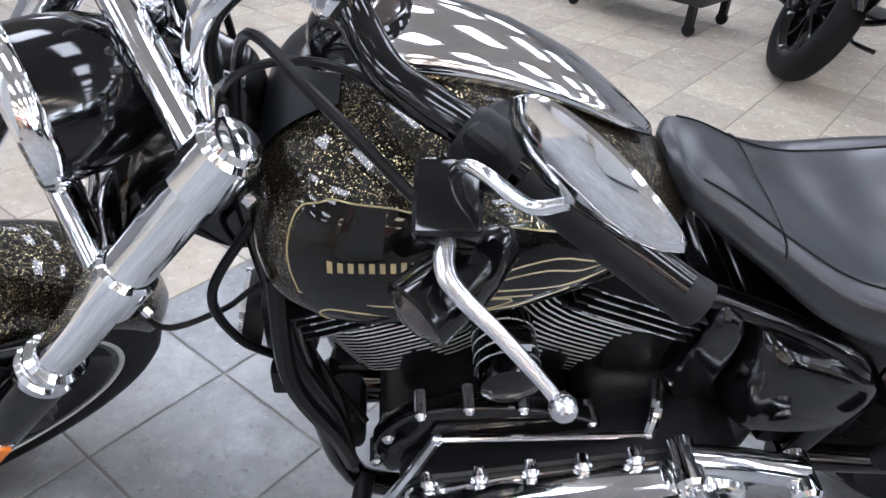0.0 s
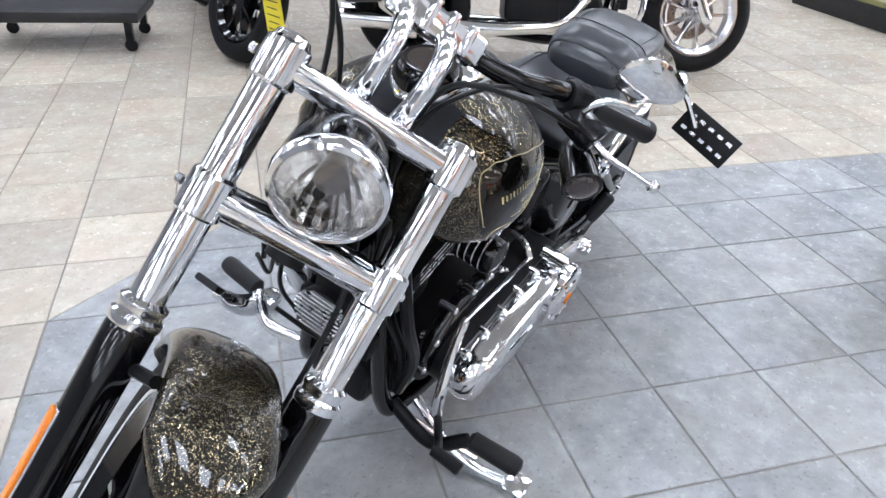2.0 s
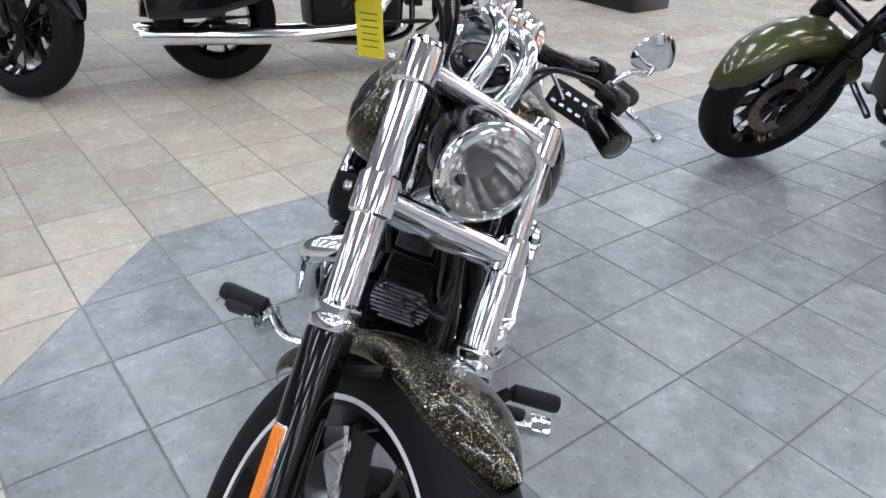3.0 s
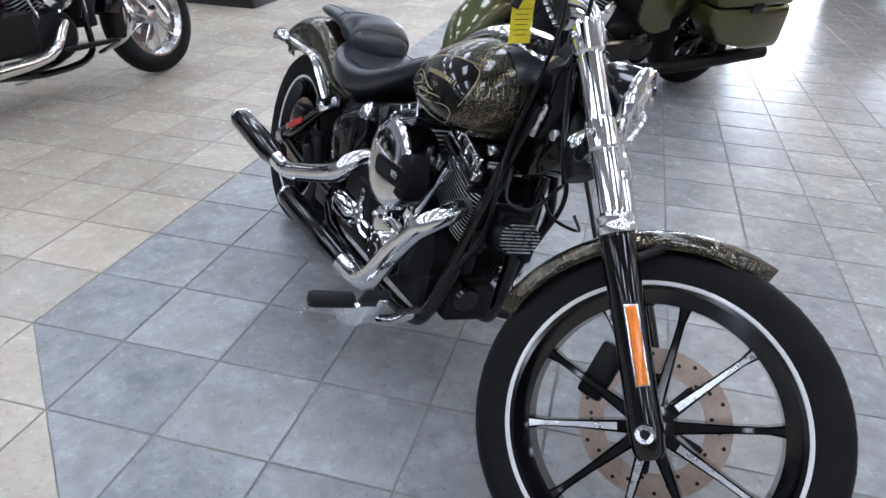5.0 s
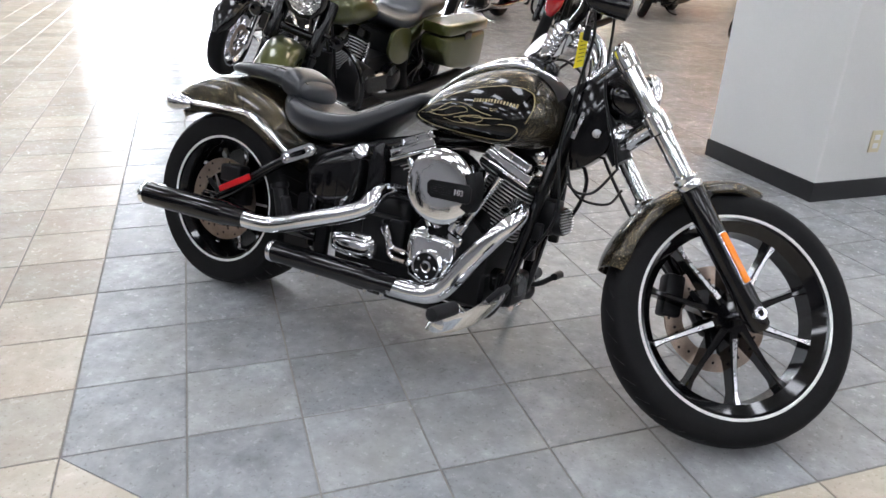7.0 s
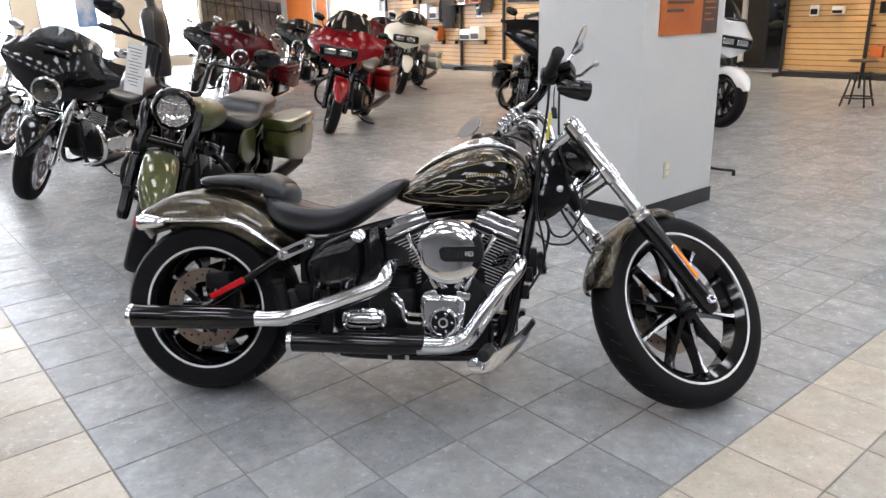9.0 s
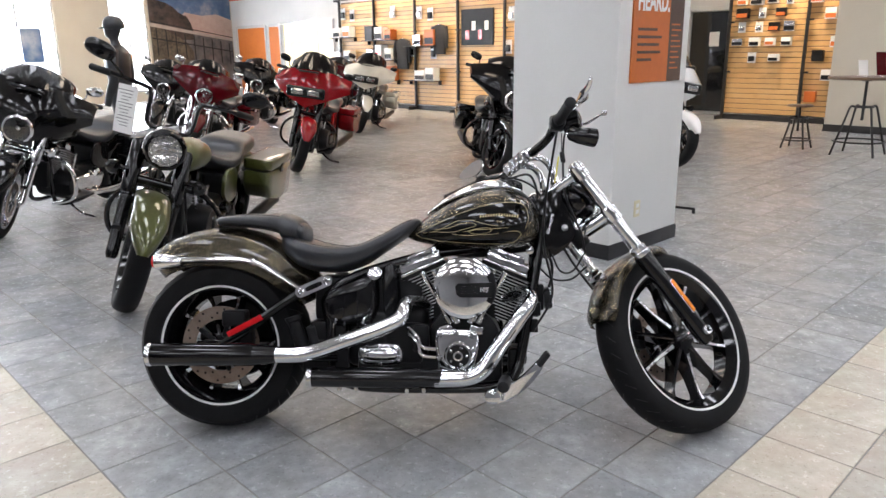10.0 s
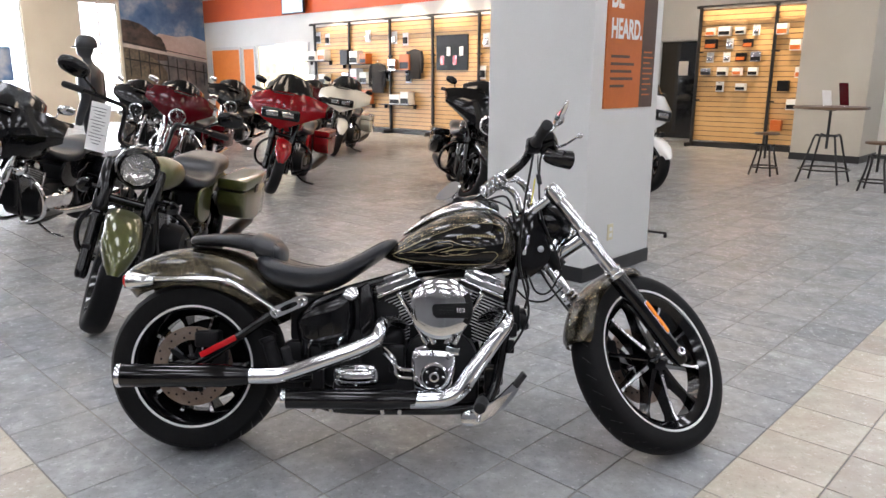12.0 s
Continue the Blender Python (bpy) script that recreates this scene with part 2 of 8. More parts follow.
SLAT = vary(mat("maple_slatboard", (0.58, 0.36, 0.15), 0.4), 2.5, (0.52, 0.30, 0.11), (0.64, 0.42, 0.19), 0.32, 0.5, 0.1, 60, 0.001)
WOOD = vary(mat("dark_wood_top", (0.12, 0.07, 0.04), 0.4), 5, (0.08, 0.045, 0.025), (0.17, 0.10, 0.055), 0.3, 0.5, 0.1, 90, 0.001)
METAL_BLACK = vary(mat("black_steel", (0.02, 0.02, 0.021), 0.45, 0.3), 10, (0.014, 0.014, 0.015), (0.03, 0.03, 0.031), 0.35, 0.55)
UNSEEN_WALL = vary(mat("unseen_wall_grey", (0.24, 0.24, 0.25), 0.6), 1.2, (0.21, 0.21, 0.22), (0.27, 0.27, 0.28), 0.5, 0.7, 0.1, 150, 0.001)
LIGHT_WARM = emitter("lit_warm_diffuser", (1.0, 0.83, 0.63), TROFFER * 0.85)
LIGHT_ON = emitter("lit_diffuser", (0.97, 0.98, 1.0), TROFFER)
DAYLIGHT = emitter("daylight_backdrop", (0.93, 0.97, 1.0), DAY)


# ---------------------------------------------------------------- mesh helpers
def bmnew():
    return bmesh.new()


def part(name, bm, material, parent=None, label="", smooth=35.0):
    """Links a bmesh as one mesh object under a thing or a part."""
    me = bpy.data.meshes.new(name)
    bm.normal_update()
    bm.to_mesh(me)
    bm.free()
    for m in (material if isinstance(material, (list, tuple)) else [material]):
        me.materials.append(m)
    if smooth:
        for p in me.polygons:
            p.use_smooth = True
        me.set_sharp_from_angle(angle=radians(smooth))
    ob = new(name, me)
    if parent:
        ob.parent = parent
    if label:
        tagged(ob, label)
    return ob


def thing(name, matrix, label, category, group=""):
    ob = new(name)
    ob.empty_display_size = 0.1
    ob.matrix_world = matrix
    return tagged(ob, label, category, group)


def spline(pts, per=6):
    """Catmull-Rom through the points."""
    p = [Vector(q) for q in pts]
    if len(p) < 3:
        return p
    p = [p[0] * 2 - p[1], *p, p[-1] * 2 - p[-2]]
    out = []
    for i in range(1, len(p) - 2):
        for k in range(per):
            t = k / per
            a, b, c, d = p[i - 1], p[i], p[i + 1], p[i + 2]
            out.append(0.5 * (2 * b + (c - a) * t + (2 * a - 5 * b + 4 * c - d) * t * t + (3 * b - a - 3 * c + d) * t ** 3))
    out.append(p[-2])
    return out


def rings(bm, loops, caps=True, closed=False, index=0):
    """Skin between loops of points."""
    vs = [[bm.verts.new(q) for q in loop] for loop in loops]
    n = len(vs[0])
    last = len(vs) if closed else len(vs) - 1
    for i in range(last):
        a, b = vs[i], vs[(i + 1) % len(vs)]
        for k in range(n):
            f = bm.faces.new((a[k], a[(k + 1) % n], b[(k + 1) % n], b[k]))
            f.material_index = index
    if caps and not closed:
        for loop, flip in ((vs[0], True), (vs[-1], False)):
            f = bm.faces.new(loop[::-1] if flip else loop)
            f.material_index = index
    return vs


def sweep(bm, pts, r, n=12, per=6, flat=1.0, straight=False, index=0, closed=False):
    """A tube along the points; r is one radius or one for each given point."""
    path = [Vector(q) for q in pts] if straight else spline(pts, per)
    if isinstance(r, (list, tuple)):
        rr = np.interp(np.linspace(0, len(pts) - 1, len(path)), range(len(pts)), r)
    else:
        rr = [r] * len(path)
    up = Vector((0.02, 0.01, 1.0))
    d0 = (path[1] - path[0]).normalized()
    if abs(d0.dot(up.normalized())) > 0.95:
        up = Vector((1, 0.03, 0.02))
    loops, side = [], None
    for i, q in enumerate(path):
        d = (path[min(i + 1, len(path) - 1)] - path[max(i - 1, 0)]).normalized()
        if side is None:
            side = d.cross(up).normalized()
        else:
            side = (side - d * side.dot(d)).normalized()
        oth = d.cross(side)
        loops.append([q + (side * math.cos(2 * math.pi * k / n) + oth * (math.sin(2 * math.pi * k / n) * flat)) * rr[i] for k in range(n)])
    rings(bm, loops, True, closed, index)
    return bm


def frame_to(a, b):
    """A matrix whose z axis runs from a to b, standing at a."""
    d = Vector(b) - Vector(a)
    return Matrix.Translation(a) @ d.to_track_quat("Z", "Y").to_matrix().to_4x4()


def lathe(bm, profile, m=None, n=32, caps=True, index=0):
    """Turns (radius, height) rows round the z axis of m."""
    m = m or Matrix()
    rings(bm, [[m @ Vector((r * math.cos(2 * math.pi * k / n), r * math.sin(2 * math.pi * k / n), h)) for k in range(n)] for r, h in profile], caps, False, index)
    return bm


def box(bm, centre, size, bevel=0.0, m=None, seg=2, index=0):
    mm = (m or Matrix()) @ Matrix.Translation(centre) @ Matrix.Diagonal((*size, 1))
    ret = bmesh.ops.create_cube(bm, size=1.0, matrix=mm)
    if index:
        for v in ret["verts"]:
            for f in v.link_faces:
                f.material_index = index
    if bevel:
        es = {e for v in ret["verts"] for e in v.link_edges}
        bmesh.ops.bevel(bm, geom=list(es), offset=bevel, segments=seg, profile=0.6, affect="EDGES", clamp_overlap=True)
    return bm


def ball(bm, c, r, n=16, scale=(1, 1, 1), m=None):
    mm = (m or Matrix()) @ Matrix.Translation(c) @ Matrix.Diagonal((*scale, 1))
    bmesh.ops.create_uvsphere(bm, u_segments=n, v_segments=max(6, n // 2), radius=r, matrix=mm)
    return bm


def rod(bm, a, b, r, n=14, index=0):
    return sweep(bm, [a, b], r, n, straight=True, index=index)


def turned(bm, m):
    bm.transform(m)
    return bm


def text_mesh(words, size, m, material, parent, name="lettering", depth=0.001, bold=0.0):
    """Raised lettering in the built-in font."""
    c = bpy.data.curves.new(name, "FONT")
    c.body, c.size, c.extrude, c.align_x, c.align_y, c.offset = words, size, depth, "CENTER", "CENTER", bold
    tmp = bpy.data.objects.new(name, c)
    me = bpy.data.meshes.new_from_object(tmp)
    bpy.data.objects.remove(tmp)
    me.transform(m)
    me.materials.append(material)
    ob = new(name, me)
    ob.parent = parent
    return ob


# ---------------------------------------------------------------- the showroom
def slab(name, u0, u1, v0, v1, z0, z1, material, label="", kind="structure", category="wall", bevel=0.0, parent=None):
    bm = bmnew()
    box(bm, ((u0 + u1) / 2, (v0 + v1) / 2, (z0 + z1) / 2), (u1 - u0, v1 - v0, z1 - z0), bevel)
    if parent is None:
        turned(bm, ROOM)
    ob = part(name, bm, material, parent, smooth=30 if bevel else 0)
    if kind or label:
        tagged(ob, label, category if parent is None else "", "", kind)
    return ob


U0, U1, U2, V0, V1, VM, HIGH = -9.0, 11.75, 14.6, -9.0, 21.75, 7.4, 4.2
floor = slab("floor", U0, U2, V0, V1, -0.12, -0.003, GROUT, "stoneware tile floor, grey field beside a beige field", "structure", "floor")
slab("ceiling", U0, U2, V0, V1, HIGH, HIGH + 0.15, CEILING, "white ceiling boards with recessed light panels", "structure", "ceiling")

# long wall with the orange band
slab("wall_east", U1, U1 + 0.2, VM, V1, 0, 3.15, PLASTER, "white painted showroom wall", category="wall")
slab("wall_band", U1 - 0.03, U1 + 0.2, VM, V1, 3.15, 3.85, ORANGE_WALL, "orange painted band along the wall", category="wall")
slab("wall_east_upper", U1, U1 + 0.2, VM, V1, 3.85, HIGH, PLASTER, "white painted wall above the band", category="wall")
slab("wall_jog", U1, U2, VM, VM + 0.2, 0, HIGH, CREAM_WALL, "cream painted return wall", category="wall")
slab("wall_recess", U2, U2 + 0.2, V0, VM, 0, HIGH, PLASTER, "pale painted recess wall", category="wall")
# unseen walls added to close the room; dark grey keeps chrome reflections dark
slab("wall_south", U0, U2, V0 - 0.2, V0, 0, HIGH, UNSEEN_WALL, "unseen closing wall, dark grey for darker reflections", category="wall")
slab("wall_west", U0 - 0.2, U0, V0, V1, 0, HIGH, UNSEEN_WALL, "unseen closing wall, dark grey for darker reflections", category="wall")

# window wall: piers between tall glazed openings
# the first three openings are unseen, added to carry the daylight row on
OPEN = [(-2.8, -1.0), (-0.2, 1.6), (2.4, 3.6), (4.2, 6.17), (7.7, 8.85)]
edges = [U0] + [e for o in OPEN for e in o] + [U1 + 0.2]
for k in range(0, len(edges), 2):
    slab("wall_pier", edges[k], edges[k + 1], V1, V1 + 0.3, 0, HIGH, CREAM_WALL, "cream painted pier between shop windows", category="wall")
for k, (a, b) in enumerate(OPEN):
    slab("window_lintel", a, b, V1, V1 + 0.3, 3.6, HIGH, CREAM_WALL, "cream lintel over a shop window", category="wall")
    slab("window_breast", a, b, V1, V1 + 0.3, 0, 0.3, CREAM_WALL, "low cream wall under a shop window", category="wall")
    w = tagged(new(f"window_{k + 1}"), "tall shop window with pale aluminium bars", "window", "", "structure")
    w.matrix_world = ROOM
    bm = bmnew()
    for uu in (a + 0.03, (a + b) / 2, b - 0.03):
        box(bm, (uu, V1 + 0.1, 1.95), (0.06, 0.08, 3.3), 0.006)
    box(bm, ((a + b) / 2, V1 + 0.1, 0.33), (b - a, 0.08, 0.06))
    box(bm, ((a + b) / 2, V1 + 0.1, 3.57), (b - a, 0.08, 0.06))
    part("window_frame", bm, ALU, w, smooth=0)
    bm = bmnew()
    box(bm, ((a + b) / 2, V1 + 0.12, 1.95), (b - a - 0.1, 0.01, 3.2))
    pane = part("pane", bm, GLASS, w, smooth=0)
    pane.visible_shadow = False
    lamp = new("window_daylight", bpy.data.lights.new("window_daylight", "AREA"))
    lamp.data.shape, lamp.data.size, lamp.data.size_y = "RECTANGLE", b - a, 3.2
    lamp.data.energy, lamp.data.color = 60 * (b - a), (0.9, 0.95, 1.0)
    lamp.matrix_world = ROOM @ look(((a + b) / 2, V1 - 0.02, 1.95), ((a + b) / 2, 0, 1.4))
bd = bmnew()
box(bd, (1.0, V1 + 3.5, 2.0), (26, 0.1, 12))
tagged(part("backdrop", turned(bd, ROOM), DAYLIGHT, None, smooth=0), "bright overexposed daylight outside the windows", "backdrop", "", "structure")

# wall graphic of a coast beside the windows
SKYPRINT = mat("sky_print", (0.2, 0.3, 0.45), 0.5)
_n = Net(SKYPRINT)
_c = _n.ramp(_n.noise(1.3, 6, 0.6), [(0.30, (0.05, 0.12, 0.26)), (0.50, (0.13, 0.22, 0.37)), (0.70, (0.52, 0.51, 0.52))])
_n.link(_c, _n.b.inputs["Base Color"])
ROCKPRINT = vary(mat("rock_print", (0.06, 0.035, 0.02), 0.5), 2.6, (0.010, 0.009, 0.010), (0.15, 0.10, 0.075), None, None, 0, 9)
SANDPRINT = vary(mat("shore_print", (0.12, 0.13, 0.14), 0.5), 1.2, (0.03, 0.04, 0.055), (0.30, 0.27, 0.25), None, None, 0, 5)
mural = thing("wall_mural", ROOM, "printed coast scene with rocks and a boardwalk covering the wall", "mural")


def flat_poly(pts, y, material, name, parent, thick=0.004):
    bm = bmnew()
    lo = [bm.verts.new((a, y, b)) for a, b in pts]
    hi = [bm.verts.new((a, y - thick, b)) for a, b in pts]
    bm.faces.new(lo)
    bm.faces.new(hi[::-1])
    for k in range(len(pts)):
        bm.faces.new((lo[k], hi[k], hi[(k + 1) % len(pts)], lo[(k + 1) % len(pts)]))
    bmesh.ops.recalc_face_normals(bm, faces=bm.faces[:])
    return part(name, bm, material, parent, smooth=0)


SUNPRINT = vary(mat("horizon_print", (0.62, 0.46, 0.36), 0.5), 1.1, (0.50, 0.34, 0.27), (0.74, 0.62, 0.54), None, None, 0, 6)
HILLPRINT = vary(mat("scrub_print", (0.10, 0.075, 0.045), 0.5), 3.5, (0.03, 0.028, 0.02), (0.22, 0.17, 0.11), None, None, 0, 14)
PALEPRINT = vary(mat("pale_rail_print", (0.55, 0.47, 0.40), 0.5), 6, (0.42, 0.36, 0.31), (0.66, 0.58, 0.5))
flat_poly([(8.92, 0.05), (11.72, 0.05), (11.72, 4.15), (8.92, 4.15)], V1 - 0.002, SKYPRINT, "sky_panel", mural)
flat_poly([(9.9, 1.9), (11.72, 1.9), (11.72, 2.55), (11.2, 2.72), (10.7, 2.66), (10.1, 2.75), (9.9, 2.6)], V1 - 0.006, SUNPRINT, "horizon_panel", mural)
flat_poly([(8.92, 0.05), (11.72, 0.05), (11.72, 1.9), (10.9, 2.0), (10.2, 2.1), (9.5, 2.25), (8.92, 2.4)], V1 - 0.008, SANDPRINT, "shore_panel", mural)
flat_poly([(8.92, 1.9), (10.32, 1.9), (10.34, 2.15), (10.28, 2.4), (10.16, 2.62), (9.92, 2.72), (9.72, 2.9), (9.5, 3.02), (9.2, 3.1), (8.92, 3.12)], V1 - 0.014, ROCKPRINT, "rock_panel", mural)
flat_poly([(8.92, 0.9), (10.25, 0.9), (10.3, 1.5), (10.1, 1.8), (9.8, 2.0), (9.4, 2.2), (8.92, 2.32)], V1 - 0.018, HILLPRINT, "scrub_panel", mural)
flat_poly([(8.92, 2.30), (11.72, 1.86), (11.72, 1.93), (8.92, 2.42)], V1 - 0.022, PALEPRINT, "boardwalk_panel", mural)
bm = bmnew()
for k in range(9):
    uu = 9.1 + 0.31 * k
    box(bm, (uu, V1 - 0.028, 1.85 - 0.05 * k), (0.035, 0.004, 0.85 - 0.02 * k))
sweep(bm, [(8.95, V1 - 0.028, 2.46), (11.7, V1 - 0.028, 1.98)], 0.014, 6, straight=True)
sweep(bm, [(8.95, V1 - 0.028, 1.95), (11.7, V1 - 0.028, 1.52)], 0.02, 6, straight=True)
part("railing_print", bm, SKIRT, mural, smooth=0)

# doors and office window in the long wall
DOOR_ORANGE = vary(mat("orange_door_paint", (0.75, 0.2, 0.03), 0.45), 1.5, (0.68, 0.17, 0.025), (0.8, 0.24, 0.04))
OFFICE = emitter("office_light", (1.0, 0.86, 0.55), 0.9)
for k, (a, b) in enumerate(((19.6, 21.3), (18.75, 19.35))):
    d = thing(f"door_{k + 1}", ROOM, "orange painted panel door in a white frame", "door")
    d["kind"] = "structure"
    bm = bmnew()
    box(bm, (U1 - 0.02, (a + b) / 2, 1.12), (0.05, b - a, 2.24), 0.004)
    part("door_leaf", bm, DOOR_ORANGE, d, smooth=0)
    bm = bmnew()
    for vv in (a - 0.04, b + 0.04):
        box(bm, (U1 - 0.03, vv, 1.15), (0.07, 0.08, 2.3), 0.004)
    box(bm, (U1 - 0.03, (a + b) / 2, 2.29), (0.07, b - a, 0.08), 0.004)
    part("door_frame", bm, WHITE, d, smooth=0)
ow = thing("window_6", ROOM, "lit office window with papers taped to the glass", "window")
ow["kind"] = "structure"
bm = bmnew()
box(bm, (U1 - 0.01, 17.25, 1.55), (0.02, 2.5, 1.5))
part("pane", bm, OFFICE, ow, smooth=0)
bm = bmnew()
for vv in (15.95, 16.75, 18.55):
    box(bm, (U1 - 0.03, vv, 1.55), (0.06, 0.08, 1.6))
for zz in (0.78, 2.32):
    box(bm, (U1 - 0.03, 17.25, zz), (0.06, 2.7, 0.08))
part("window_frame", bm, WHITE, ow, smooth=0)
for vv, zz in ((18.05, 1.65), (17.7, 1.65), (18.05, 1.3), (17.45, 1.35)):
    bm = bmnew()
    box(bm, (U1 - 0.026, vv, zz), (0.006, 0.24, 0.28))
    part("notice", bm, WHITE_CARD, ow, smooth=0)

# square column with a skirting, a sign and an outlet
column = thing("wall_column", ROOM, "square white painted column with a black skirting", "column")
column["kind"] = "structure"
CU, CV, CW, CL = 3.09, 1.09, 0.90, 0.86
bm = bmnew()
box(bm, (CU + CW / 2, CV + CL / 2, HIGH / 2), (CW, CL, HIGH), 0.012, seg=3)
part("shaft", bm, PLASTER, column)
bm = bmnew()
box(bm, (CU + CW / 2, CV + CL / 2, 0.052), (CW + 0.016, CL + 0.016, 0.104), 0.004)
part("skirting", bm, SKIRT, column)
outlet = thing("outlet", ROOM, "ivory duplex outlet plate on the column", "outlet")
bm = bmnew()
box(bm, (CU + 0.33, CV - 0.004, 0.31), (0.07, 0.008, 0.115), 0.003)
part("plate", bm, mat("ivory_plastic", (0.68, 0.62, 0.42), 0.4), outlet)
for dz in (-0.022, 0.022):
    bm = bmnew()
    box(bm, (CU + 0.33, CV - 0.009, 0.31 + dz), (0.034, 0.004, 0.028), 0.001)
    part("socket", bm, WHITE_CARD, outlet)
SIGN_O = vary(mat("orange_sign_print", (0.55, 0.14, 0.02), 0.4), 3, (0.50, 0.12, 0.018), (0.6, 0.16, 0.028))
SIGN_B = vary(mat("brown_sign_print", (0.09, 0.05, 0.035), 0.4), 3, (0.07, 0.04, 0.028), (0.11, 0.06, 0.042))
sign = thing("wall_sign", ROOM, "orange and brown printed sign with white heading on the column", "sign")
SW, SB, ST = (CU + 0.14, CU + 0.60, CU + 0.79), 1.17, 2.25
slab("orange_board", SW[0], SW[1], CV - 0.012, CV, SB, ST, SIGN_O, "", "", parent=sign)
slab("brown_board", SW[1], SW[2], CV - 0.012, CV, SB, ST, SIGN_B, "", "", parent=sign)
FRONT = Matrix.Rotation(radians(90), 4, "X")
for words, zz in (("BE", 1.885), ("HEARD.", 1.68)):
    text_mesh(words, 0.175 if words == "BE" else 0.135, Matrix.Translation((SW[0] + (0.11 if words == "BE" else 0.245), CV - 0.0135, zz)) @ FRONT @ Matrix.Diagonal((0.86, 1.28, 1, 1)), WHITE_CARD, sign, "heading", 0.0008, 0.004)
for k in range(5):
    slab("text_line", SW[0] + 0.06, SW[0] + (0.30, 0.36, 0.33, 0.35, 0.24)[k], CV - 0.0145, CV - 0.0125, 1.50 - 0.048 * k, 1.518 - 0.048 * k, SIGN_B, "", "", parent=sign)
for k in range(9):
    slab("small_line", SW[1] + 0.03, SW[1] + (0.14, 0.16, 0.12, 0.15, 0.16, 0.13, 0.15, 0.1, 0.14)[k], CV - 0.0145, CV - 0.0125, 1.54 - 0.036 * k, 1.55 - 0.036 * k, SIGN_O, "", "", parent=sign)

# pier beside the second slat wall
slab("wall_pier_recess", 12.45, 13.5, 1.75, 2.85, 0, HIGH, PIER_PAINT, "pale painted pier beside the display wall", category="wall")
slab("skirting_pier", 12.44, 13.51, 1.74, 2.86, 0, 0.12, SKIRT, "black skirting round a pier", category="skirting")


def slat_wall(u, v0, v1, z0, z1, label):
    """Slatboard: a backing and the single boards with their grooves."""
    t = thing("slat_wall", ROOM, label, "slat wall", "display walls")
    t["kind"] = "structure"
    bm = bmnew()
    box(bm, (u + 0.03, (v0 + v1) / 2, (z0 + z1) / 2), (0.03, v1 - v0, z1 - z0))
    part("backing", bm, WOOD, t, smooth=0)
    n = int((z1 - z0) / 0.1)
    for k in range(n):
        bm = bmnew()
        box(bm, (u + 0.008, (v0 + v1) / 2, z0 + 0.05 + 0.1 * k), (0.016, v1 - v0, 0.086), 0.003, seg=1)
        part("board", bm, SLAT, t, smooth=0)
    return t


def rack(u, posts, z1):
    """Black gondola uprights with a top rail."""
    for k, v in enumerate(posts):
        t = thing("display_upright", ROOM, "black steel display upright with a foot and top arm", "upright", "display uprights")
        bm = bmnew()
        box(bm, (u - 0.03, v, z1 / 2), (0.06, 0.05, z1), 0.004, seg=1)
        box(bm, (u - 0.16, v, 0.04), (0.3, 0.05, 0.08), 0.004, seg=1)
        box(bm, (u - 0.1, v, z1 - 0.03), (0.2, 0.05, 0.05), 0.004, seg=1)
        for zz in (0.95, 1.9):
            box(bm, (u - 0.07, v - 0.05, zz), (0.04, 0.14, 0.03))
        part("post", bm, METAL_BLACK, t, smooth=0)
        if k:
            bm = bmnew()
            box(bm, (u - 0.18, (v + posts[k - 1]) / 2, z1 - 0.02), (0.04, abs(v - posts[k - 1]) - 0.052, 0.04))
            part("rail", bm, METAL_BLACK, t, smooth=0)
            bm = bmnew()
            box(bm, (u - 0.02, (v + posts[k - 1]) / 2, 0.05), (0.05, abs(v - posts[k - 1]) - 0.052, 0.1))
            part("kick_plate", bm, METAL_BLACK, t, smooth=0)


P1 = [15.45, 13.95, 12.35, 10.85, 9.4, 8.0]
slat_wall(U1 - 0.10, 7.5, 15.45, 0.12, 2.75, "maple slatboard display wall lit from above")
rack(U1 - 0.12, P1, 2.82)
P2 = [5.25, 3.75, 2.95]
slat_wall(13.75, 2.9, 5.25, 0.12, 2.75, "maple slatboard display wall with boxed parts")
rack(13.72, P2, 2.8)

# added wash spots, fixtures out of view, that brighten the slat walls
for u, v in [(11.0, v) for v in (8.9, 10.3, 11.7, 13.1, 14.4)] + [(13.0, 4.6), (13.0, 3.4)]:
    t = thing("track_light", ROOM @ Matrix.Translation((u, v, 3.9)), "added unseen ceiling spot that brightens the display wall", "track light", "track lights")
    bm = bmnew()
    lathe(bm, [(0.05, 0.0), (0.07, -0.05), (0.075, -0.16), (0.06, -0.16), (0.05, -0.12)], None, 16)
    rod(bm, (0, 0, 0), (0, 0, 0.3), 0.012, 8)
    part("housing", bm, WHITE, t)
    spot = new("wash_spot", bpy.data.lights.new("wash_spot", "SPOT"))
    spot.data.energy, spot.data.spot_size, spot.data.spot_blend, spot.data.color, spot.data.shadow_soft_size = 340, radians(75), 0.6, (1.0, 0.78, 0.5), 0.06
    spot.matrix_world = ROOM @ look((u, v, 3.72), (u + 0.75, v, 1.3))

